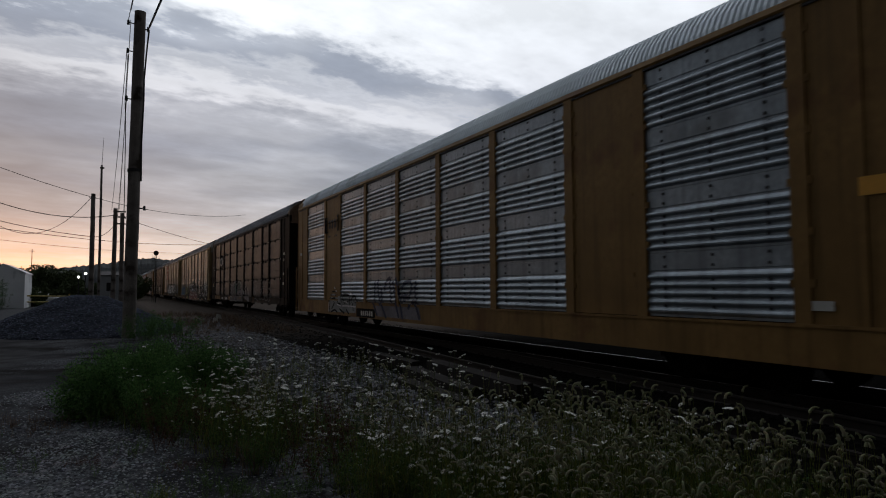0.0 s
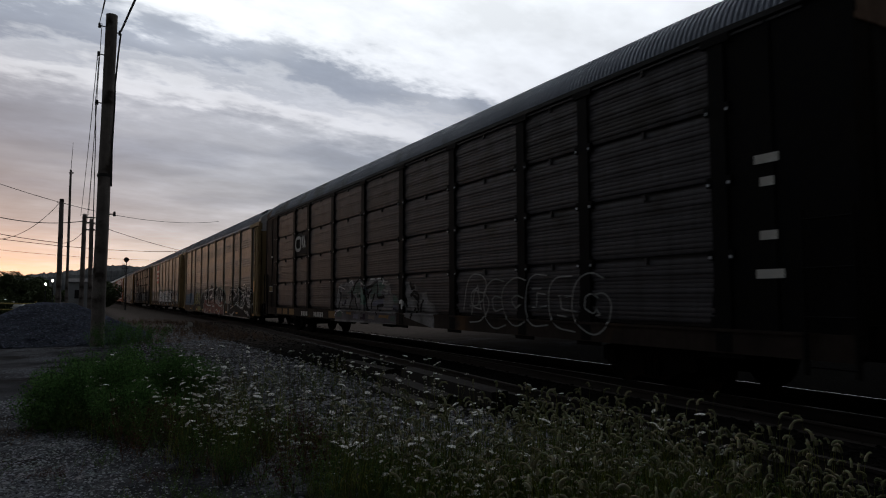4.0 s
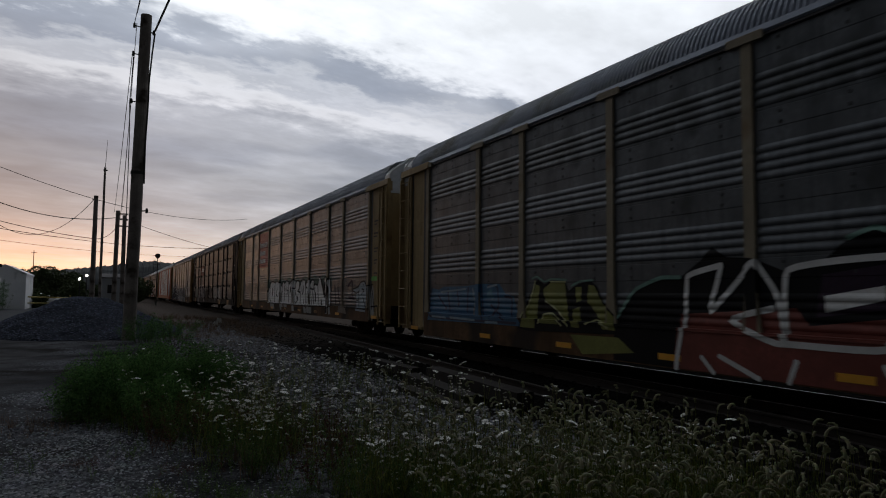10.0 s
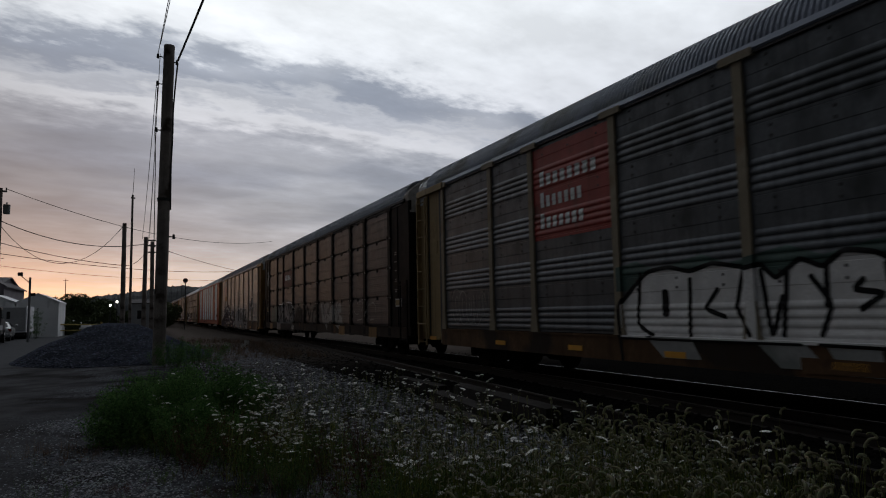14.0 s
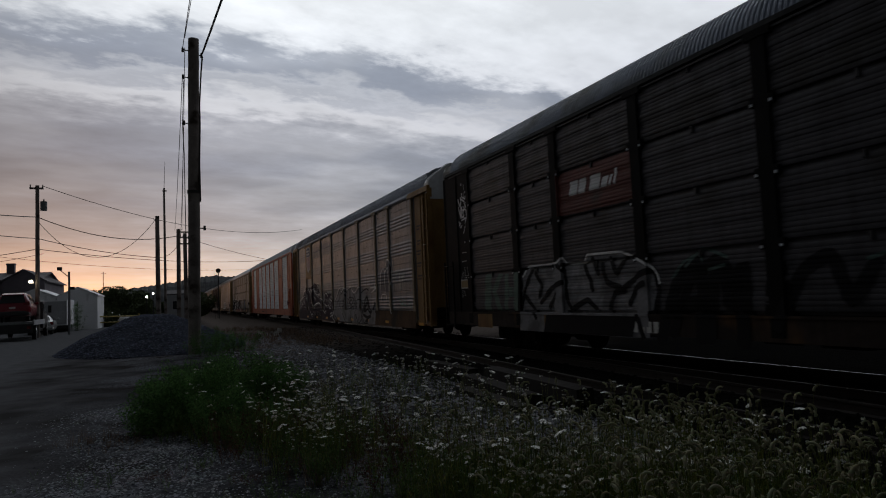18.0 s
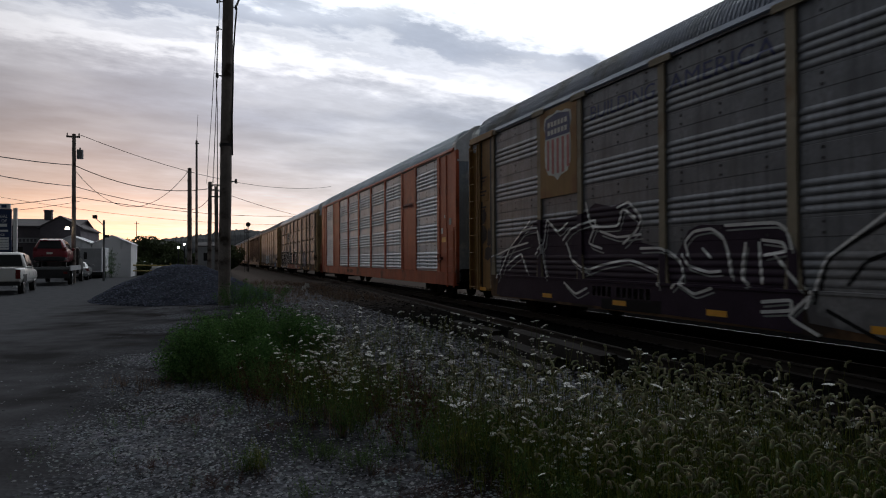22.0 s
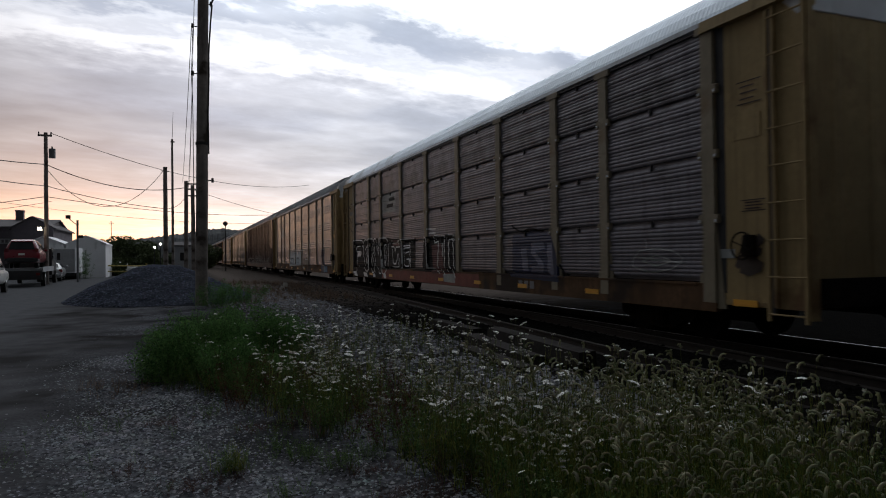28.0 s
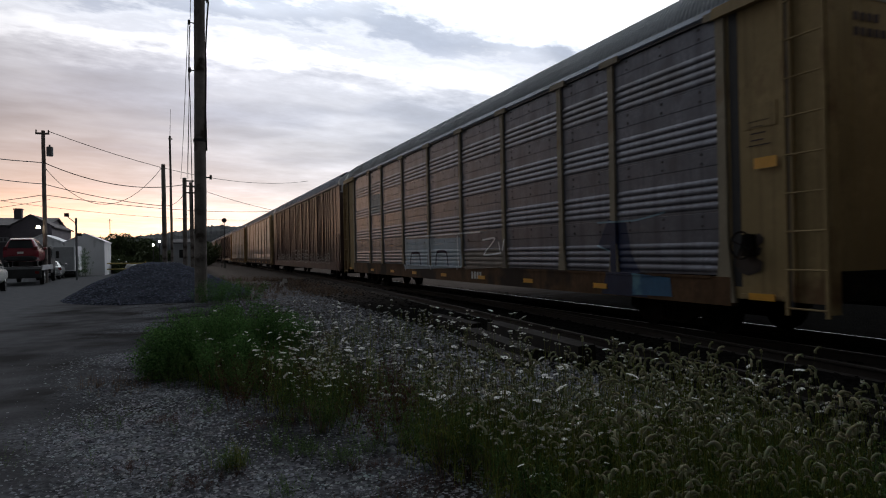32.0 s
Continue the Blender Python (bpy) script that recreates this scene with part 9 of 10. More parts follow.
def pickup(at):
    c = thing("pickup_truck", at, "white pickup truck parked along the lane", "pickup truck", "vehicles parked along the lane")
    part("body", loft([(-0.02, 0.55, 0.95, 1.14, 0.86, 0.94, 0.90), (0.08, 0.50, 0.98, 1.22, 0.92, 0.99, 0.95), (2.0, 0.46, 1.0, 1.23, 0.94, 1.0, 0.95), (4.3, 0.44, 1.0, 1.20, 0.94, 1.0, 0.92),
                       (5.4, 0.46, 0.95, 1.12, 0.92, 0.98, 0.86), (5.75, 0.55, 0.85, 1.0, 0.80, 0.88, 0.74)]), white_car, c, smooth=True)
    part("cab", loft([(1.98, 1.1, 1.2, 1.3, 0.94, 0.95, 0.85), (2.05, 1.1, 1.24, 1.80, 0.94, 0.95, 0.74), (2.3, 1.1, 1.24, 1.93, 0.94, 0.95, 0.72), (3.3, 1.1, 1.24, 1.93, 0.94, 0.95, 0.72),
                      (3.8, 1.1, 1.22, 1.66, 0.94, 0.95, 0.76), (4.4, 1.1, 1.16, 1.22, 0.92, 0.94, 0.84)]), white_car, c, smooth=True)
    part("bed_liner", Shape().box(-0.85, 0.85, 0.1, 1.95, 1.215, 1.225), dark_iron, c)
    part("rear_window", Shape().hexa([(-0.80, 1.94, 1.27), (0.80, 1.94, 1.27), (0.80, 2.1, 1.27), (-0.80, 2.1, 1.27)],
                                     [(-0.70, 2.02, 1.80), (0.70, 2.02, 1.80), (0.70, 2.2, 1.80), (-0.70, 2.2, 1.80)]), car_glass, c)
    part("tailgate", Shape().box(-0.78, 0.78, -0.03, 0.03, 0.62, 1.2), white_car, c)
    part("tailgate_badge", Shape().box(-0.12, 0.12, -0.045, -0.03, 0.92, 1.02), dark_iron, c)
    part("rear_bumper", Shape().box(-0.98, 0.98, -0.12, 0.06, 0.42, 0.6), dark_iron, c)
    for e in (-1, 1):
        part("tail_light", Shape().box(e * 0.88 - 0.09, e * 0.88 + 0.09, -0.03, 0.06, 0.72, 1.12), tail_red, c)
        part("side_window", Shape().hexa([(e * 0.86, 2.25, 1.26), (e * 0.945, 2.25, 1.26), (e * 0.945, 4.1, 1.26), (e * 0.86, 4.1, 1.26)],
                                         [(e * 0.74, 2.35, 1.82), (e * 0.815, 2.35, 1.82), (e * 0.815, 3.5, 1.82), (e * 0.74, 3.5, 1.82)]), car_glass, c)
        part("mirror", Shape().box(e * 1.08 - 0.1, e * 1.08 + 0.1, 3.9, 4.05, 1.2, 1.42), dark_iron, c)
        part("wheel_arch", Shape().box(e * 0.985 - 0.015, e * 0.985 + 0.015, 0.75, 1.75, 0.55, 0.9), dark_iron, c)
    wheels_of(c, (-0.96, 0.96), (1.25, 4.75), 0.4)


def flatbed(at):
    c = thing("flatbed_tow_truck", at, "flatbed tow truck carrying a red car", "truck", "vehicles parked along the lane")
    part("deck", Shape().box(-1.2, 1.2, 0, 6.2, 0.98, 1.12), galvanised_can, c)
    part("deck_edge", Shape().box(-1.22, -1.15, 0, 6.2, 0.9, 1.2), pale_wall, c)
    part("deck_edge", Shape().box(1.15, 1.22, 0, 6.2, 0.9, 1.2), pale_wall, c)
    part("chassis", Shape().box(-0.45, 0.45, 0.3, 9.2, 0.6, 0.97), dark_iron, c)
    part("tail_board", Shape().box(-1.15, 1.15, -0.05, 0.05, 0.45, 0.98), dark_iron, c)
    part("cab", body_side(Shape(), [(6.6, 0.7), (6.6, 2.35), (7.0, 2.45), (8.0, 2.4), (8.5, 1.6), (9.7, 1.45), (9.8, 0.6), (6.6, 0.6)], 1.1, 0.08, 1.6), dark_iron, c)
    part("headboard", Shape().box(-1.1, 1.1, 6.25, 6.35, 1.1, 2.3), dark_iron, c)
    for e in (-1, 1):
        part("tail_light", Shape().box(e * 0.95 - 0.1, e * 0.95 + 0.1, -0.08, -0.05, 0.7, 0.85), tail_red, c)
        part("mirror", Shape().box(e * 1.35 - 0.1, e * 1.35 + 0.1, 8.0, 8.1, 1.6, 2.1), dark_iron, c)
        part("side_window", Shape().box(e * 1.06 - 0.02, e * 1.06 + 0.02, 7.1, 8.0, 1.65, 2.2), car_glass, c)
    wheels_of(c, (-1.15, 1.15), (1.9, 8.6), 0.45)


pickup(pose(-8.8, 34.4, height(-9, 36), 0, 0, 5))
flatbed(pose(-8.95, 45.5, height(-9, 48), 0, 0, 4))
passenger_car(pose(-8.98, 46.3, height(-9, 48) + 1.125, 0, 0, 4), red_car, "dark red hatchback loaded on the flatbed", True)
passenger_car(pose(-9.35, 57.0, height(-9, 60), 0, 0, 4), silver_car, "silver saloon parked ahead of the truck", False)
passenger_car(pose(-8.4, 76.0, height(-8, 76) + 0.0, 0, 0, -58), white_car, "white car parked by the sheds", False)

# ---- heap of ballast beside the pole ----
heap_stone = material("dark_blue_grey_ballast", (0.045, 0.049, 0.064), 0.95, 0, 0.4, 5, 0.06, 30, spec=0.0)


def heap_z(x, y):
    u, v = (x + 0.9) / 3.3, (y - 28.5) / 4.6
    if x > -0.9:
        u = (x + 0.9) / 3.5
    r = math.sqrt(u * u + v * v)
    h = 1.28 * min(1.0, 1.3 * max(0.0, 1 - r)) ** 0.9
    return h + 0.10 * noise.noise(Vector((x * 1.1, y * 1.1, 2))) * (1 if h > 0.05 else 0) - (0.12 if r >= 1 else 0)


def heap():
    n = 64
    vs, fs = [], []
    for j in range(n + 1):
        for i in range(n + 1):
            x, y = -5.2 + 8.0 * i / n, 23.4 + 10.2 * j / n
            vs.append((x, y, heap_z(x, y) + 0.03 * noise.noise(Vector((x * 7, y * 7, 0)))))
    for j in range(n):
        for i in range(n):
            a = j * (n + 1) + i
            fs.append((a, a + 1, a + n + 2, a + n + 1))
    me = bpy.data.meshes.new("heap")
    me.from_pydata(vs, [], fs)
    me.materials.append(heap_stone)
    tagged(new("gravel_mound", me), "heap of dark blue-grey crushed stone by the lane", "gravel heap")


heap()


# ---- wooded ridge and trees ----
leaf_far = material("dark_far_foliage", (0.026, 0.030, 0.036), 0.9, 0, 0.5, 0.08, 0, 30, (0.036, 0.040, 0.043), 0.05, 0.5)
leaf_dark = material("dark_tree_leaves", (0.075, 0.100, 0.040), 0.8, 0, 0.4, 2.0)
bark = material("bark", (0.05, 0.04, 0.03), 0.9, 0, 0.3, 4)


def ridge():
    vs, fs, n = [], [], 1400
    for i in range(n + 1):
        a = radians(-75 + 150 * i / n)
        x, y = 1600 * math.sin(a), 1600 * math.cos(a)
        d = math.degrees(a)
        crest = 40 + 26 / (1 + math.exp(-(d + 1.0) / 1.6)) + 7 * noise.noise(Vector((d * 0.25, 1, 0))) - (10 if d < -9 else 0) * min(1, (-9 - d) / 4 if d < -9 else 0)
        crest += 3.0 * noise.noise(Vector((d * 3.1, 5, 0))) + 2.6 * noise.noise(Vector((d * 13.0, 7, 0)))
        for k, (back, f) in enumerate(((0, 0), (40, 0.45), (90, 0.8), (150, 1.0), (400, 0.9))):
            q = 1 + back / 1600
            jig = 1 + 0.05 * noise.noise(Vector((d * 6, k * 3.3, 0)))
            vs.append((x * q, y * q, -1 + crest * f * jig * (1.15 if k < 4 else 1)))
    for i in range(n):
        for k in range(4):
            a = i * 5 + k
            fs.append((a, a + 5, a + 6, a + 1))
    me = bpy.data.meshes.new("ridge")
    me.from_pydata(vs, [], fs)
    me.materials.append(leaf_far)
    tagged(new("backdrop_ridge", me), "low wooded ridge on the horizon", "hills", kind="structure")


ridge()


def leaf_cloud(count, spots, size, seed):
    """Small pointed leaves scattered through overlapping clumps."""
    g = np.random.RandomState(seed)
    sp = np.array(spots)
    pick = g.randint(0, len(sp), count)
    d = g.normal(size=(count, 3))
    d /= np.linalg.norm(d, axis=1)[:, None]
    c = sp[pick, :3] + d * (sp[pick, 3] * g.uniform(0.35, 1.0, count) ** 0.5)[:, None] * np.array([1, 1, 0.8])
    u = g.normal(size=(count, 3))
    u /= np.linalg.norm(u, axis=1)[:, None]
    w = np.cross(u, g.normal(size=(count, 3)))
    w /= np.linalg.norm(w, axis=1)[:, None]
    s = size * g.uniform(0.6, 1.5, count)[:, None]
    v = np.stack([c - u * s, c + w * s * 0.45, c + u * s, c - w * s * 0.45], 1).reshape(-1, 3)
    f = np.arange(count * 4).reshape(-1, 4)
    return v.tolist(), f.tolist()


def tree(x, y, h, seed, spread=0.45):
    t = thing("scrub_tree", pose(x, y, -0.1), "dark leafy scrub tree beyond the lane", "tree", "scrub trees")
    r = random.Random(seed)
    s = Shape().path([(0, 0, 0), (0.05, 0, h * 0.3), (0.0, 0.1, h * 0.6), (0.1, 0, h * 0.85)], 0.14, 8, 0.04)
    spots = []
    for i in range(14):
        a, q = r.uniform(0, 6.28), r.uniform(0.2, 1) * h * spread
        z = r.uniform(0.15, 0.85) * h
        s.path([(0, 0, z * 0.6), (q * 0.5 * math.cos(a), q * 0.5 * math.sin(a), z * 0.85), (q * math.cos(a), q * math.sin(a), z)], 0.05, 5, 0.015)
        spots.append((q * math.cos(a), q * math.sin(a), z, r.uniform(0.18, 0.28) * h))
    part("trunk", s, bark, t)
    v, f = leaf_cloud(4600, spots, 0.17, seed)
    me = bpy.data.meshes.new("crown")
    me.from_pydata(v, [], f)
    me.materials.append(leaf_dark)
    part("crown", me, None, t)


for i, (x, y, h) in enumerate(((-13.5, 124, 4.4), (-11.6, 120, 5.6), (-9.6, 118, 5.9), (-7.8, 121, 5.2), (-6.4, 117, 4.6), (-5.2, 112, 3.6), (-4.4, 108, 2.8),
                               (-15.5, 128, 4.6), (-18, 132, 4.4), (-7.2, 80, 2.2), (-5.9, 84, 2.0), (-6.6, 74, 1.9), (2.6, 110, 3.6), (3.8, 118, 4.2), (-21, 128, 5), (-1.5, 125, 3.0), (0.5, 128, 3.2))):
    tree(x, y, h, 40 + i, 0.6)

# ---- old timbers beside the siding, switch stand ----
old_timber = material("weathered_creosoted_timber", (0.034, 0.030, 0.029), 0.9, 0, 0.4, 3, 0.08, 20, (0.02, 0.017, 0.016), 2.0, 0.5, 0, 0.2, spec=0.1)
for i, (x, y, z, L, w) in enumerate(((4.72, 9.75, 0.02, 2.9, 0.28), (5.42, 9.85, 0.06, 3.6, 0.30), (4.32, 9.1, -0.06, 2.3, 0.26), (5.35, 13.2, 0.0, 2.4, 0.24))):
    tb = thing("railway_timber", pose(x, y, z - 0.10, 0, 0, -6 + 2 * i), "old creosoted railway timber lying by the siding", "timber", "loose railway timbers")
    s = Shape().hexa([(-w / 2, -L / 2, 0), (w / 2, -L / 2 + 0.03, 0), (w / 2, L / 2, 0), (-w / 2, L / 2 - 0.02, 0)],
                     [(-w / 2 + 0.01, -L / 2 + 0.01, 0.22), (w / 2 - 0.015, -L / 2 + 0.03, 0.23), (w / 2 - 0.01, L / 2 - 0.01, 0.225), (-w / 2 + 0.01, L / 2 - 0.03, 0.22)])
    part("beam", s, old_timber, tb)
stone_white = material("pale_stone", (0.5, 0.5, 0.48), 0.8)
for x, y, r in ((4.6, 34, 0.13), (5.3, 38, 0.15), (4.0, 36, 0.10)):
    o = thing("pale_boulder", pose(x, y, 0.05), "pale broken block lying on the verge", "boulder", "pale blocks on the verge")
    part("block", Shape().hexa([(-r, -r, -0.1), (r, -r * 0.8, -0.1), (r * 0.9, r, -0.1), (-r * 0.9, r, -0.1)], [(-r * 0.7, -r * 0.6, r), (r * 0.6, -r * 0.7, r * 0.9), (r * 0.7, r * 0.6, r * 0.8), (-r * 0.6, r * 0.7, r)]), stone_white, o)


# ---- loose stones ----
def lump(seed):
    g = np.random.RandomState(seed)
    v = np.array([(1, 0, 0), (0.3, 0.95, 0), (-0.8, 0.6, 0), (-0.8, -0.6, 0), (0.3, -0.95, 0), (0.1, 0.1, 0.52), (-0.3, 0.2, 0.45)], float)
    v *= g.uniform(0.7, 1.25, (7, 1))
    f = [(0, 1, 5), (1, 2, 6), (1, 6, 5), (2, 3, 6), (3, 4, 5), (3, 5, 6), (4, 0, 5)]
    return v, np.array(f)


def scatter(templates, places, name, mat, label, category):
    """Joins many turned and sized copies of a few templates into one mesh. places: x, y, z, turn, size, lean, template."""
    vs, fs, n = [], [], 0
    for x, y, z, turn, size, lean, k in places:
        v, f = templates[k]
        c, s = math.cos(turn), math.sin(turn)
        q = v * size
        q = np.column_stack([q[:, 0] * c - q[:, 1] * s + lean * q[:, 2], q[:, 0] * s + q[:, 1] * c, q[:, 2]]) + (x, y, z)
        vs.append(q)
        fs.append(f + n)
        n += len(v)
    V, F = np.concatenate(vs), np.concatenate(fs)
    me = bpy.data.meshes.new(name)
    me.vertices.add(len(V))
    me.vertices.foreach_set("co", V.ravel())
    k = F.shape[1]
    me.loops.add(F.size)
    me.loops.foreach_set("vertex_index", F.ravel().astype(np.int32))
    me.polygons.add(len(F))
    me.polygons.foreach_set("loop_start", np.arange(0, F.size, k, dtype=np.int32))
    me.update(calc_edges=True)
    me.validate()
    me.materials.append(mat)
    return tagged(new(name, me), label, category, kind="stuff")


def island_material(name, dark, light, rough=0.8, passing=0.0):
    """Each joined piece takes its own shade between two colours."""
    m = bpy.data.materials.new(name)
    m.use_nodes = True
    nt = m.node_tree
    N, L = nt.nodes.new, nt.links.new
    p = nt.nodes["Principled BSDF"]
    g = N("ShaderNodeNewGeometry")
    mx = N("ShaderNodeMix")
    mx.data_type = "RGBA"
    mx.inputs[6].default_value, mx.inputs[7].default_value = (*dark, 1), (*light, 1)
    L(g.outputs["Random Per Island"], mx.inputs[0])
    nz = N("ShaderNodeTexNoise")
    nz.inputs["Scale"].default_value = 60
    dm = N("ShaderNodeMix")
    dm.data_type, dm.blend_type = "RGBA", "MULTIPLY"
    dm.inputs[0].default_value = 0.5
    L(mx.outputs[2], dm.inputs[6])
    L(nz.outputs["Color"], dm.inputs[7])
    L(dm.outputs[2], p.inputs["Base Color"])
    p.inputs["Roughness"].default_value = rough
    p.inputs["Specular IOR Level"].default_value = 0.0
    if passing:
        tr = N("ShaderNodeBsdfTranslucent")
        L(dm.outputs[2], tr.inputs["Color"])
        ms = N("ShaderNodeMixShader")
        ms.inputs[0].default_value = passing
        L(p.outputs[0], ms.inputs[1])
        L(tr.outputs[0], ms.inputs[2])
        L(ms.outputs[0], nt.nodes["Material Output"].inputs["Surface"])
    return m


LUMPS = [lump(i) for i in range(6)]
gravel_mat = island_material("loose_gravel", (0.028, 0.030, 0.035), (0.31, 0.322, 0.345), 0.85)
ballast_mat = island_material("grey_ballast", (0.020, 0.020, 0.023), (0.28, 0.285, 0.31), 0.85)
heap_mat = island_material("heap_stones", (0.042, 0.046, 0.062), (0.112, 0.124, 0.165), 0.8)
g = np.random.RandomState(3)


def weed_edge(y):
    """Where the weeds begin, from the bare gravel."""
    return float(np.interp(y, [1.0, 3.0, 4.2, 5.2, 5.8, 7.0, 8.6, 9.6, 12.0, 16.0], [1.3, 1.6, 1.65, 1.45, 0.95, 0.55, -0.1, -0.3, 0.1, 0.6]))


pl = []
while len(pl) < 84000:
    y = 2.2 + 10 * g.rand() ** 1.5
    x = g.uniform(-3.0, weed_edge(y) + 1.2)
    if noise.noise(Vector((x * 0.6, y * 0.5, 9))) + g.uniform(-0.5, 0.5) > 0.33 - 0.35 * max(0.0, -x - 0.3):
        continue
    pl.append((x, y, height(x, y) - 0.002, g.uniform(0, 6.3), 0.006 + 0.016 * g.rand() ** 2.4, 0, g.randint(6)))
for i in range(2600):
    x, y = 3.5 + 0.55 * g.normal(), 6.2 + 0.9 * g.normal()
    pl.append((x, y, height(x, y) + 0.01, g.uniform(0, 6.3), g.uniform(0.014, 0.034), 0, g.randint(6)))
for i in range(6000):  # the gravel thins out towards the road
    x, y = g.uniform(-2.2, 2.6), 2.5 - abs(g.normal()) * 1.1
    pl.append((x, y, height(x, y) - 0.002, g.uniform(0, 6.3), 0.006 + 0.016 * g.rand() ** 2.4, 0, g.randint(6)))
thin = np.random.RandomState(11)
pl = [p for p in pl if thin.rand() > 0.97 * min(1.0, max(0.0, -p[0] - 0.6 + 0.5 * noise.noise(Vector((p[0], p[1] * 0.5, 40)))))]
scatter(LUMPS, pl, "loose_gravel", gravel_mat, "loose pale gravel lying on the dirt", "gravel")
pl = []
while len(pl) < 16000:
    y = 4.5 + 34 * g.rand() ** 1.5
    x = g.uniform(1.4, 4.9)
    if x < 2.4 and g.rand() > 0.5:
        continue
    pl.append((x, y, height(x, y) + (0.02 if x > 5 else 0.0), g.uniform(0, 6.3), g.uniform(0.02, 0.045), 0, g.randint(6)))
scatter(LUMPS, pl, "verge_stones", ballast_mat, "grey crushed stones between the weeds and the siding", "ballast")
# stones by the rails: the train's shade is painted in as near black
shaded_ballast_mat = island_material("train_shade_ballast", (0.003, 0.003, 0.003), (0.022, 0.020, 0.019), 0.9)
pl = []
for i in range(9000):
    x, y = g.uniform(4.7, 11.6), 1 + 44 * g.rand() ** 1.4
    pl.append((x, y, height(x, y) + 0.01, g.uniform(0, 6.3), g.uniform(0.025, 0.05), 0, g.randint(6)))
scatter(LUMPS, pl, "track_ballast", shaded_ballast_mat, "ballast round the rails, coloured near black for the train's shade", "ballast")
pl = []
while len(pl) < 12000:
    x, y = g.uniform(-4.8, 3.2), g.uniform(23.8, 31)
    z = heap_z(x, y)
    if z > 0.02:
        pl.append((x, y, z, g.uniform(0, 6.3), g.uniform(0.02, 0.052), 0, g.randint(6)))
scatter(LUMPS, pl, "heap_stones", heap_mat, "crushed stones covering the dark heap", "gravel")


# ---- weeds ----
def ribbon(pts, w0, w1, twist=0.0):
    """A narrow tapering blade along points, as quads."""
    pts = np.array(pts, float)
    n = len(pts)
    side = np.array([math.cos(twist), math.sin(twist), 0])
    w = np.linspace(w0, w1, n)[:, None]
    v = np.concatenate([pts - side * w / 2, pts + side * w / 2])
    f = [(i, i + 1, n + i + 1, n + i) for i in range(n - 1)]
    return v, np.array(f)


def joined(bits):
    vs, fs, n = [], [], 0
    for v, f in bits:
        vs.append(v)
        fs.append(f + n)
        n += len(v)
    return np.concatenate(vs), np.concatenate(fs)


def blade_tuft(seed, count, tall, spread, width):
    r = np.random.RandomState(seed)
    bits = []
    for _ in range(count):
        a, L, b = r.uniform(0, 6.28), tall * r.uniform(0.45, 1.1), r.uniform(0.1, 0.9)
        o = r.normal(scale=0.03, size=2)
        dx, dy = math.cos(a) * spread * b, math.sin(a) * spread * b
        bits.append(ribbon([(o[0] + dx * t ** 1.7, o[1] + dy * t ** 1.7, L * (t - 0.25 * b * t ** 3)) for t in np.linspace(0, 1, 5)], width, width * 0.15, a + 1.57))
    return joined(bits)


def foxtail(seed):
    """Stalks with leaves, and the drooping bristly heads apart."""
    r = np.random.RandomState(seed)
    green, head = [], []
    for _ in range(2):
        a, L = r.uniform(0, 6.28), r.uniform(0.5, 1.0)
        c, s = math.cos(a), math.sin(a)
        o = r.normal(scale=0.09, size=2)
        path = [(o[0] + c * 0.09 * t ** 2, o[1] + s * 0.09 * t ** 2, L * t) for t in np.linspace(0, 1, 6)]
        green.append(ribbon(path, 0.004, 0.003, a))
        green.append(ribbon(path, 0.004, 0.003, a + 1.57))
        for k in range(2):
            b, z = r.uniform(0, 6.28), L * r.uniform(0.1, 0.6)
            q = r.uniform(0.10, 0.22)
            green.append(ribbon([(o[0] + math.cos(b) * q * t, o[1] + math.sin(b) * q * t, z + 0.14 * t - 0.26 * t * t) for t in np.linspace(0, 1, 5)], 0.010, 0.002, b + 1.57))
        # the head arches over to one side like a hook
        e = np.array(path[-1])
        hl, bend = r.uniform(0.060, 0.105), r.uniform(1.5, 2.7)
        rho = hl / bend
        pts = [e + np.array([c * rho * (1 - math.cos(bend * t)), s * rho * (1 - math.cos(bend * t)), rho * math.sin(bend * t)]) for t in np.linspace(0, 1, 7)]
        tube = Shape().path(pts, 0.0105, 6, 0.006)
        head.append((np.array(tube.v), np.array([f for f in tube.f if len(f) == 4])))
        for k in range(26):
            t = r.rand()
            i = min(5, int(t * 6))
            p = pts[i] + (pts[i + 1] - pts[i]) * (t * 6 - i)
            d = r.normal(size=3)
            d /= np.linalg.norm(d)
            w = np.cross(d, r.normal(size=3))
            w /= np.linalg.norm(w)
            ln = 0.016
            head.append((np.array([p - w * 0.003, p + w * 0.003, p + d * ln + w * 0.001, p + d * ln - w * 0.001]), np.array([(0, 1, 2, 3)])))
    return joined(green), joined(head)


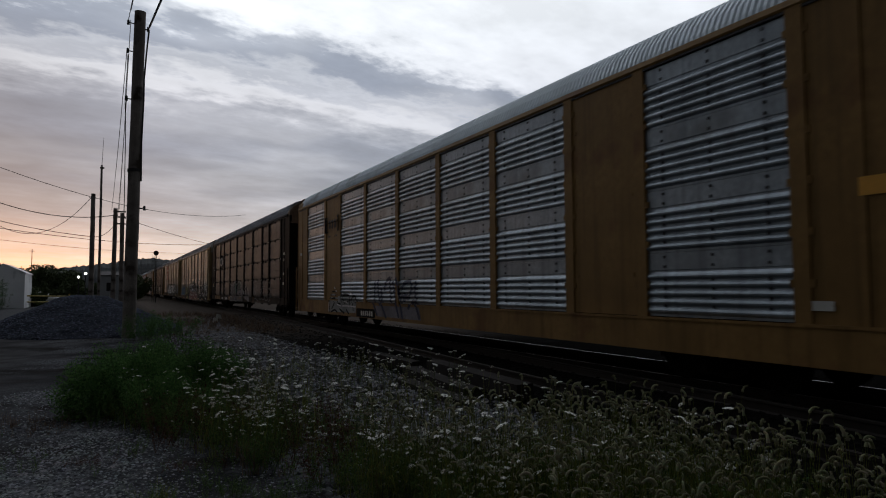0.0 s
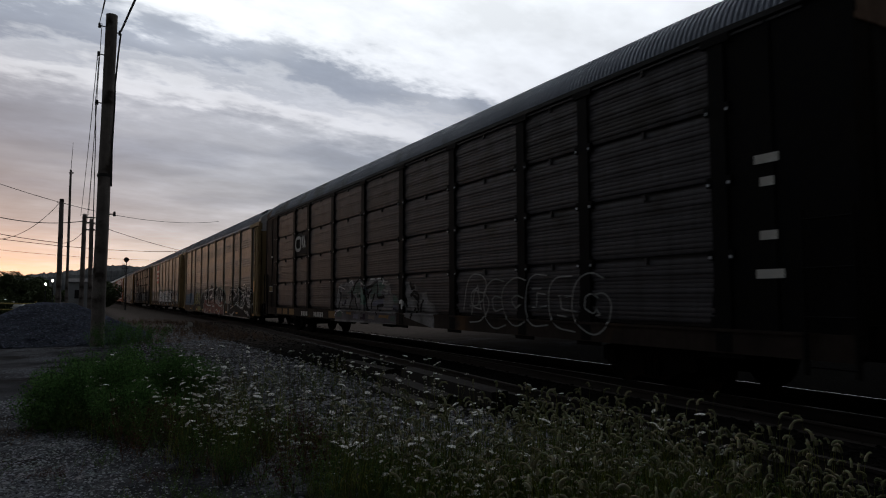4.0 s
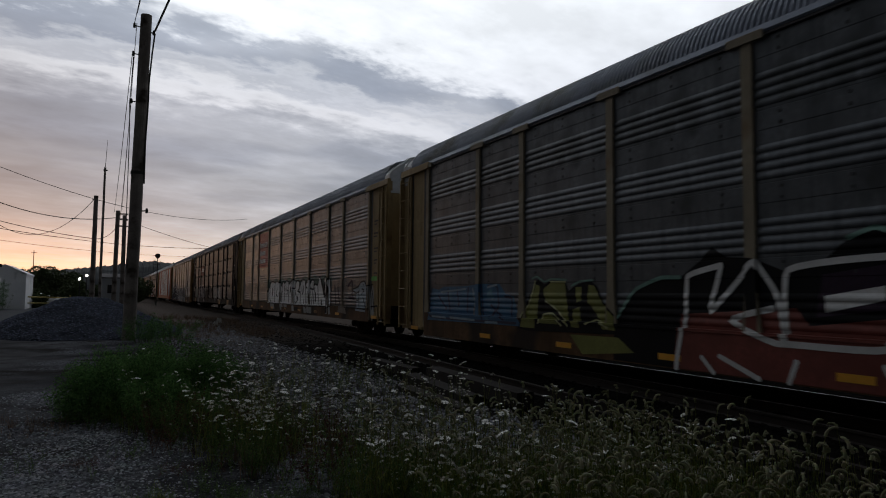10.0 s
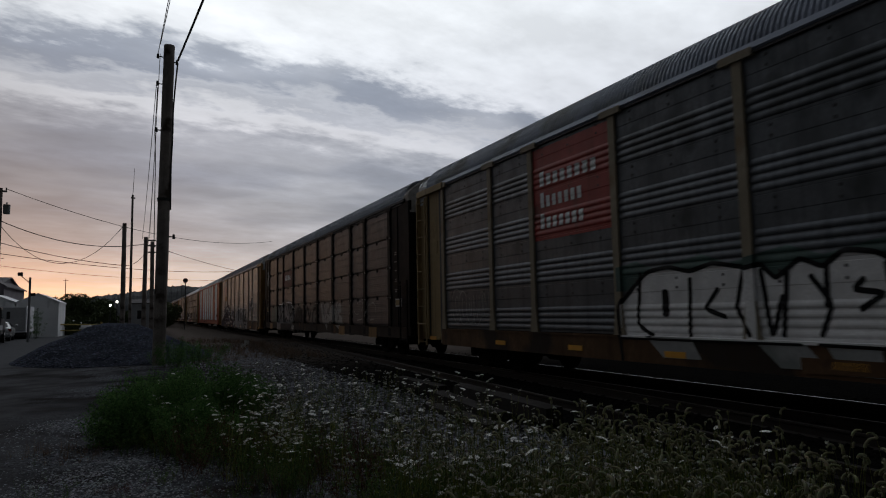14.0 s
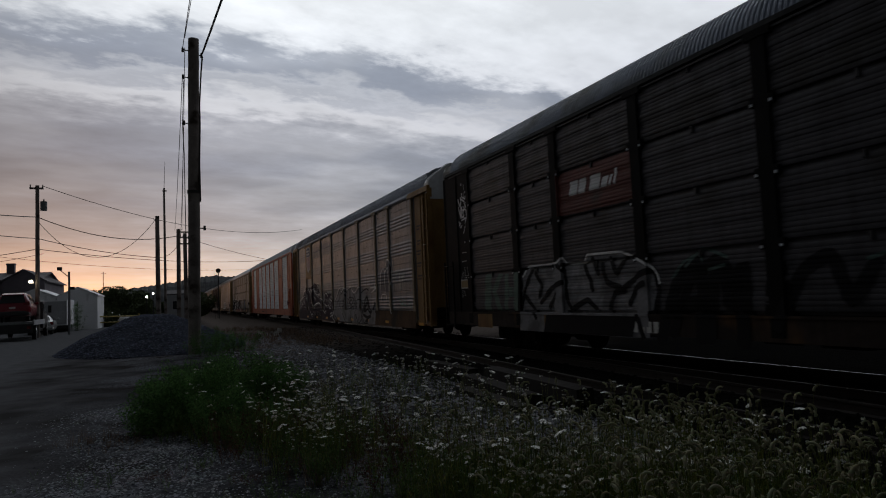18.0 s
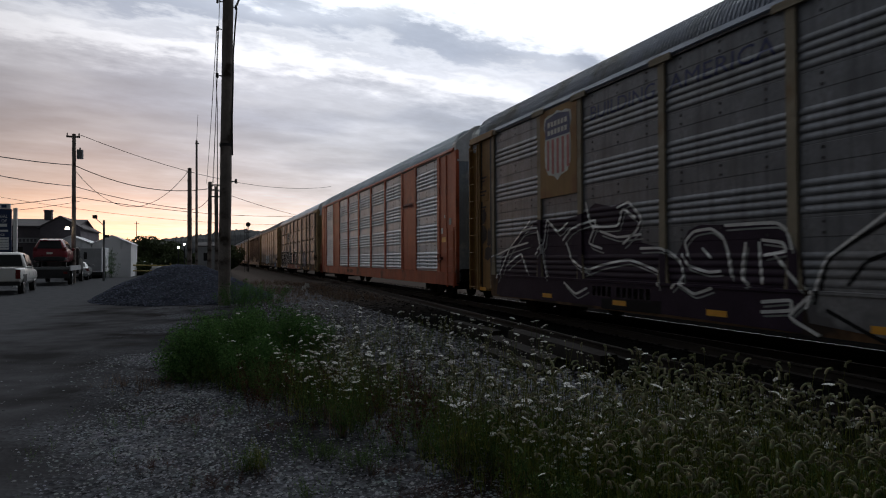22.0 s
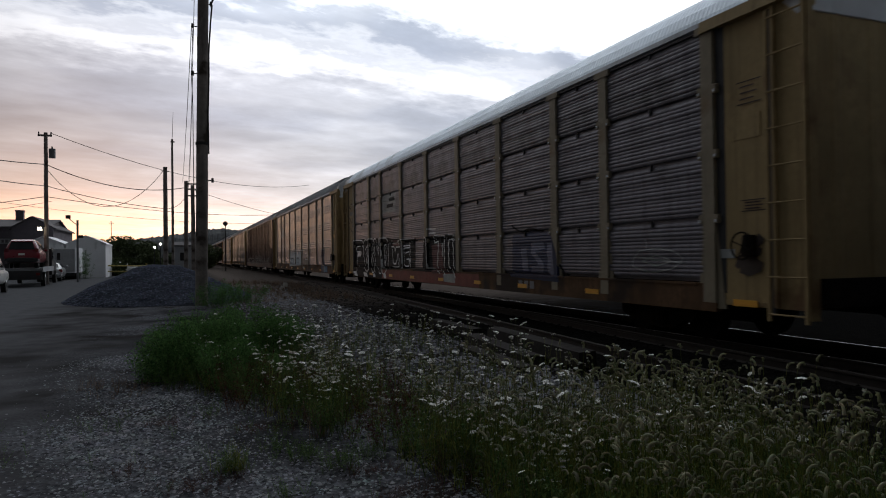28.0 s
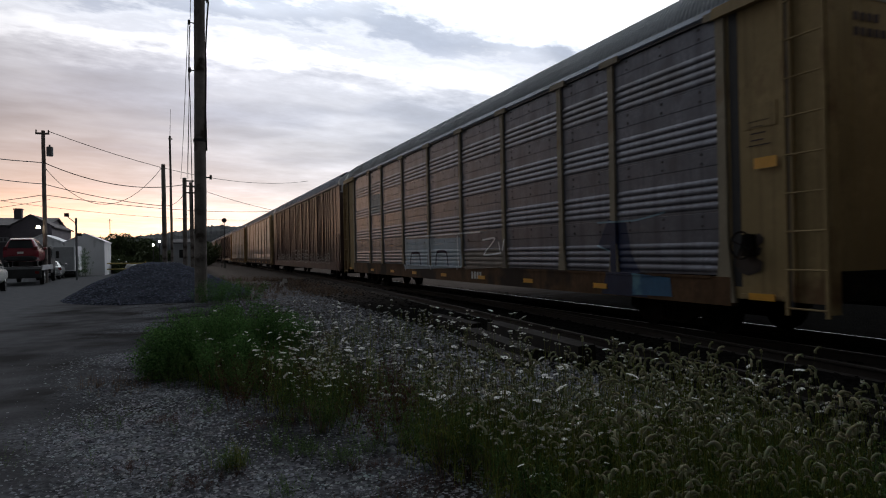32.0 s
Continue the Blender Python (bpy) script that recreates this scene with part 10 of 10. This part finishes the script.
def leafy(seed):
    """A low branching weed with small narrow leaves."""
    r = np.random.RandomState(seed)
    bits = []
    for _ in range(5):
        a, L, b = r.uniform(0, 6.28), r.uniform(0.25, 0.5), r.uniform(0.05, 0.22)
        c, s = math.cos(a) * b, math.sin(a) * b
        bits.append(ribbon([(c * t, s * t, L * t) for t in np.linspace(0, 1, 4)], 0.004, 0.002, a))
        for k in range(16):
            t = r.uniform(0.15, 1.0)
            p = np.array([c * t, s * t, L * t])
            d = r.normal(size=3)
            d[2] = abs(d[2]) * 0.5
            d /= np.linalg.norm(d)
            w = np.cross(d, (0.1, 0.2, 1.0))
            w /= np.linalg.norm(w)
            ln, wd = r.uniform(0.025, 0.055), r.uniform(0.004, 0.008)
            bits.append((np.array([p - w * wd * 0.4, p + d * ln * 0.5 - w * wd, p + d * ln, p + d * ln * 0.5 + w * wd]), np.array([(0, 1, 2, 3)])))
    return joined(bits)


def umbel(seed):
    """A flat white flower head of many small clusters on rays."""
    r = np.random.RandomState(seed)
    s, stem = Shape(), Shape()
    R = r.uniform(0.026, 0.045)
    n = 15
    for i in range(n):
        a, q = 2.4 * i, R * math.sqrt(i / n)
        x, y, z = q * math.cos(a), q * math.sin(a), 0.012 - 6 * q * q
        k = R * 0.30
        ring = [(x + k * math.cos(j * 1.2566) * r.uniform(0.7, 1.2), y + k * math.sin(j * 1.2566) * r.uniform(0.7, 1.2), z + r.uniform(-.002, .002)) for j in range(5)]
        s.add([*ring, (x, y, z + 0.006)], [(j, (j + 1) % 5, 5) for j in range(5)])
    for i in range(7):
        a = i * 0.9
        stem.tube((0, 0, -0.035), (R * 0.8 * math.cos(a), R * 0.8 * math.sin(a), 0.002), 0.0009, n=3)
    return s, stem


grass_green = island_material("weed_green", (0.045, 0.062, 0.013), (0.27, 0.29, 0.075), 0.7, passing=0.35)
grass_yellow = island_material("yellow_green_grass", (0.08, 0.10, 0.022), (0.33, 0.35, 0.10), 0.7, passing=0.4)
leaf_green = island_material("weed_leaf_green", (0.022, 0.050, 0.016), (0.15, 0.23, 0.075), 0.7, passing=0.35)
grass_dry = island_material("dry_weed", (0.06, 0.042, 0.032), (0.25, 0.175, 0.125), 0.8, passing=0.3)
russet = island_material("russet_weed", (0.030, 0.014, 0.012), (0.13, 0.065, 0.045), 0.85, passing=0.25)
bristle = island_material("foxtail_bristle", (0.16, 0.165, 0.09), (0.46, 0.455, 0.30), 0.8, passing=0.25)
bush_green = island_material("bush_leaf", (0.032, 0.085, 0.028), (0.16, 0.30, 0.095), 0.65, passing=0.35)
stem_green = material("flower_stem", (0.05, 0.075, 0.025), 0.7, 0, 0.3, 8)
petal_white = material("white_flower", (0.86, 0.86, 0.82), 0.7, 0, 0.1, 20)

FOX = [foxtail(i) for i in range(10)]
TUFT = [blade_tuft(50 + i, 9, 0.34, 0.30, 0.007) for i in range(6)]
LEAFY = [leafy(30 + i) for i in range(6)]


def weed_density(x, y):
    """Thick in the belt along the ballast, thin over the stony patch."""
    inside = x - weed_edge(y) + 0.35 * noise.noise(Vector((x * 1.4, y * 1.4, 31)))
    if inside < 0 or x > 5.2 or y < 1.9 + 0.9 * noise.noise(Vector((x * 1.3, y, 21))) + 0.12 * (x - 2.8) ** 2:
        return 0.0
    d = min(1.0, 0.25 + 1.3 * inside)
    if x > 3.4:
        d *= max(0.0, 1 - (x - 3.4) / 1.3) * 0.5
    if y > 11:
        d *= max(0.0, 1 - (y - 11) / 7)
    if x > 1.5 + 0.25 * math.sin(y * 3) and 5.2 < y:
        d *= 0.16
    if x > 0.9 and y > 8:
        d *= 0.5
    if x > 2.5 and y > 4.3:
        d *= 0.35
    if math.hypot((x - 3.5) / 0.8, (y - 6.2) / 1.2) < 1:
        d *= 0.25
    return d


fox, tufts, dry = [], [], []
while len(fox) < 920:
    y = 1.3 + 6.5 * g.rand() ** 1.2
    x = g.uniform(1.2, 4.2)
    if y > 4.6 and g.rand() > 0.12:
        continue
    if math.hypot(x, y) < 1.7 or g.rand() > weed_density(x, y):
        continue
    fox.append((x, y, height(x, y), g.uniform(0, 6.3), g.uniform(0.5, 0.88), g.uniform(-.12, .12), g.randint(10)))
scatter([f[0] for f in FOX], fox, "foxtail_stalks", grass_green, "green foxtail grass stalks and leaves", "grass")
scatter([f[1] for f in FOX], fox, "foxtail_heads", bristle, "drooping bristly foxtail seed heads", "grass")
leaves = []
while len(tufts) < 620:
    y = 1.2 + 14 * g.rand() ** 1.5
    x = g.uniform(-1.2, 5.0)
    if math.hypot(x, y) < 1.5 or g.rand() > weed_density(x, y):
        continue
    kind = g.rand() + 0.25 * noise.noise(Vector((x * 1.1, y * 0.9, 14)))
    (dry if kind < 0.20 else leaves if kind < 0.80 else tufts).append((x, y, height(x, y), g.uniform(0, 6.3), g.uniform(0.4, 1.0), g.uniform(-.1, .1), g.randint(6)))
for i in range(46):
    x, y = -0.75 + g.normal() * 0.25, 8.9 + g.normal() * 0.3
    dry.append((x, y, height(x, y), g.uniform(0, 6.3), g.uniform(0.3, 0.6), 0, g.randint(6)))
for i in range(60):
    x, y = g.uniform(-1.6, 1.6), g.uniform(3.6, 8.5)
    leaves.append((x, y, height(x, y), g.uniform(0, 6.3), g.uniform(0.15, 0.35), 0, g.randint(6)))
scatter(LEAFY, leaves, "leafy_weeds", leaf_green, "small-leaved green weeds along the verge", "weeds")
for i in range(1500):
    x, y = g.uniform(1.6, 6.6), g.uniform(24, 46)
    if noise.noise(Vector((x * 0.4, y * 0.2, 4))) > -0.1:
        dry.append((x, y, height(x, y), g.uniform(0, 6.3), g.uniform(0.5, 1.1), 0, g.randint(6)))
mats = []
for cx, cy, w, n in ((0.10, 4.82, 0.16, 70), (-0.18, 6.65, 0.14, 50), (1.0, 3.85, 0.20, 110), (1.22, 4.6, 0.10, 40), (0.55, 6.1, 0.12, 40), (-0.35, 5.3, 0.10, 24), (1.45, 4.1, 0.15, 50), (1.1, 7.0, 0.3, 60)):
    for i in range(n):
        x, y = cx + thin.normal() * w, cy + thin.normal() * w * 0.6
        mats.append((x, y, height(x, y), thin.uniform(0, 6.3), thin.uniform(0.10, 0.22), thin.uniform(-.5, .5), thin.randint(6)))
for cx, cy, w, n in ((1.1, 7.3, 0.35, 46), (2.0, 6.9, 0.3, 30), (0.9, 8.3, 0.3, 30), (1.7, 5.6, 0.3, 26), (2.6, 5.2, 0.35, 24)):
    for i in range(n):
        x, y = cx + thin.normal() * w, cy + thin.normal() * w
        mats.append((x, y, height(x, y), thin.uniform(0, 6.3), thin.uniform(0.5, 1.1), thin.uniform(-.15, .15), thin.randint(6)))
scatter(LEAFY, mats, "russet_weeds", russet, "russet dying weeds and low mats in the gravel", "weeds")
for i in range(14):
    x, y = 0.34 + thin.normal() * 0.05, 5.08 + thin.normal() * 0.05
    tufts.append((x, y, height(x, y), thin.uniform(0, 6.3), thin.uniform(0.35, 0.75), thin.uniform(-.1, .1), thin.randint(6)))
bright = []
for i in range(240):
    y = thin.uniform(1.7, 4.4)
    x = 1.2 + 0.25 * y + abs(thin.normal()) * 0.55
    if weed_density(x, y) > 0.05:
        bright.append((x, y, height(x, y), thin.uniform(0, 6.3), thin.uniform(0.55, 1.0), thin.uniform(-.12, .12), thin.randint(6)))
scatter(TUFT, bright, "yellow_green_tufts", grass_yellow, "yellow-green grass blades among the foxtails", "grass")
scatter(TUFT, tufts, "weed_tufts", grass_green, "low green weeds along the verge", "grass")
scatter(TUFT, dry, "dry_tufts", grass_dry, "dry brown grass on the verge", "grass")
small = []
for cx, cy, w, n in ((0.28, 5.0, 0.06, 22), (0.83, 5.1, 0.07, 26), (1.06, 4.74, 0.08, 24), (0.72, 5.35, 0.05, 10), (-0.6, 6.6, 0.1, 6), (0.75, 5.9, 0.08, 10), (0.3, 6.9, 0.1, 8), (1.35, 4.95, 0.08, 14), (0.62, 4.35, 0.05, 8)):
    for i in range(n):
        x, y = cx + g.normal() * w, cy + g.normal() * w
        small.append((x, y, height(x, y), g.uniform(0, 6.3), g.uniform(0.6, 1.35), 0, g.randint(4)))
scatter([LEAFY[i] for i in range(4)], [(x, y, z, a, s * 0.36, l, k) for x, y, z, a, s, l, k in small], "gravel_tufts", leaf_green, "small green tufts in the gravel", "grass")


def weed_bush(x, y, r, h, seed, count):
    b = thing("weed_bush", pose(x, y, height(x, y) - 0.02), "dense feathery green weed bush", "bush", "green weed bushes")
    q = random.Random(seed)
    s, spots = Shape(), []
    for i in range(26):
        a, k = q.uniform(0, 6.28), r * math.sqrt(q.random())
        z = h * q.uniform(0.75, 1.08) * (1 - 0.35 * (k / r) ** 2)
        px, py = k * math.cos(a), k * math.sin(a)
        s.path([(px * 0.55, py * 0.55, 0), (px * 0.8, py * 0.8, z * 0.5), (px * 1.1, py * 1.1, z)], 0.006, 4, 0.002)
        for t in (0.25, 0.5, 0.72, 0.9):
            spots.append((px * (0.6 + 0.5 * t), py * (0.6 + 0.5 * t), z * t, 0.13))
    part("stalk", s, stem_green, b)
    v, f = leaf_cloud(count * 2, spots, 0.015, seed)
    me = bpy.data.meshes.new("leaves")
    me.from_pydata(v, [], f)
    me.materials.append(bush_green)
    part("foliage", me, None, b)


for i, (x, y, r, h, c) in enumerate(((0.30, 9.6, 0.75, 0.90, 9000), (0.95, 10.3, 0.65, 0.95, 8000), (-0.2, 9.3, 0.4, 0.55, 3000), (1.45, 10.9, 0.4, 0.7, 3000),
                                     (0.6, 8.6, 0.55, 0.6, 4000), (0.3, 12.0, 0.8, 0.75, 4000), (-7.8, 63.5, 0.75, 2.6, 4000), (1.0, 22.6, 0.8, 0.9, 3000), (1.9, 24.0, 0.9, 0.8, 3000))):
    weed_bush(x, y, r, h, 300 + i, c)

# white wild-carrot flowers, each a plant of its own
HEADS = []
for i in range(7):
    a, b = umbel(900 + i)
    HEADS.append((a.mesh("flower_head", petal_white), b.mesh("flower_stalk", stem_green)))
STEMS = []
for i in range(6):
    r = random.Random(700 + i)
    k = (r.uniform(-.05, .05), r.uniform(-.05, .05))
    STEMS.append((Shape().path([(0, 0, 0), (k[0] * 0.3, k[1] * 0.3, 0.4), (k[0], k[1], 1.0)], 0.0035, 5, 0.002).mesh("stem", stem_green), k))


def wild_carrot(x, y, h, size, tilt, n):
    st, k = STEMS[n % 6]
    p = thing("wild_carrot", pose(x, y, height(x, y)), "white wild carrot flower on a thin stalk", "flower", "wild carrot flowers")
    part("stem", st, None, p, at=Matrix.Diagonal((1, 1, h, 1)))
    hd = part("flower_head", HEADS[n % 7][0], None, p, at=pose(k[0], k[1], h, tilt * math.cos(n), tilt * math.sin(n), n * 40) @ Matrix.Scale(size, 4))
    part("flower_stalk", HEADS[n % 7][1], None, hd)


count = 0
specks = []
while len(specks) < 1300:
    y = 3.2 + 9.5 * g.rand() ** 1.1
    x = g.uniform(0.2, 4.6)
    if g.rand() > weed_density(x, y) + 0.18 or x < weed_edge(y) + 0.1:
        continue
    if x < 1.3 and y > 7.2 and g.rand() > 0.2:
        continue
    if count < 285 and g.rand() < 0.4:
        wild_carrot(x, y, g.uniform(0.25, 0.72), g.uniform(0.5, 1.1), g.uniform(5, 35), count)
        count += 1
    else:
        specks.append((x, y, height(x, y), g.uniform(0, 6.3), g.uniform(0.22, 0.62), g.uniform(-.2, .2), g.randint(6)))


def speck(seed):
    """The closed or small head of a flower on its stalk, and the stalk apart; both one unit tall."""
    r = np.random.RandomState(seed)
    a, b = [], []
    for q in range(2):
        o = r.normal(scale=0.08, size=2)
        top = np.array([o[0], o[1], r.uniform(0.75, 1.0)])
        b.append(ribbon([(o[0] * 0.3, o[1] * 0.3, 0), (o[0] * 0.7, o[1] * 0.7, 0.5), tuple(top)], 0.006, 0.004, r.uniform(0, 3)))
        for k in range(7):
            d = r.normal(size=3) * 0.016
            d[2] *= 0.5
            p = top + d
            u, w = r.normal(size=3), r.normal(size=3)
            u, w = u / np.linalg.norm(u) * 0.017, w / np.linalg.norm(w) * 0.017
            a.append((np.array([p - u, p - w, p + u, p + w]), np.array([(0, 1, 2, 3)])))
    return joined(a), joined(b)


SPECKS = [speck(40 + i) for i in range(6)]
small_white = island_material("small_white_flower", (0.40, 0.40, 0.33), (0.90, 0.90, 0.84), 0.8, passing=0.3)
scatter([q[0] for q in SPECKS], specks, "small_flowers", small_white, "many small white and closing flower heads among weeds", "flowers")
scatter([q[1] for q in SPECKS], specks, "small_flower_stalks", grass_green, "thin stalks of small white flowers", "flowers")


# ---- motion ----
def motions():
    """The whole string rolls by at about seven metres a second, its wheels turning."""
    for car, y0 in cars:
        walk(car, [(t, pose(TRACK_X, y0 + travelled(t), RAIL_Z)) for t in range(0, 33, 2)])
    step = 2 / FPS
    times = [i * step for i in range(int(32 / step) + 1)]
    for i, wheel in enumerate(spinning[0]):
        y = wheel.location.y
        walk(wheel, [(t, pose(0, y, 0.42, math.degrees(-travelled(t) / 0.42))) for t in times])
        for other in spinning[1:]:
            o = other[i]
            o.rotation_mode = "QUATERNION"
            keys = o.animation_data_create()
            keys.action = wheel.animation_data.action
            keys.action_slot = wheel.animation_data.action_slot


motions()
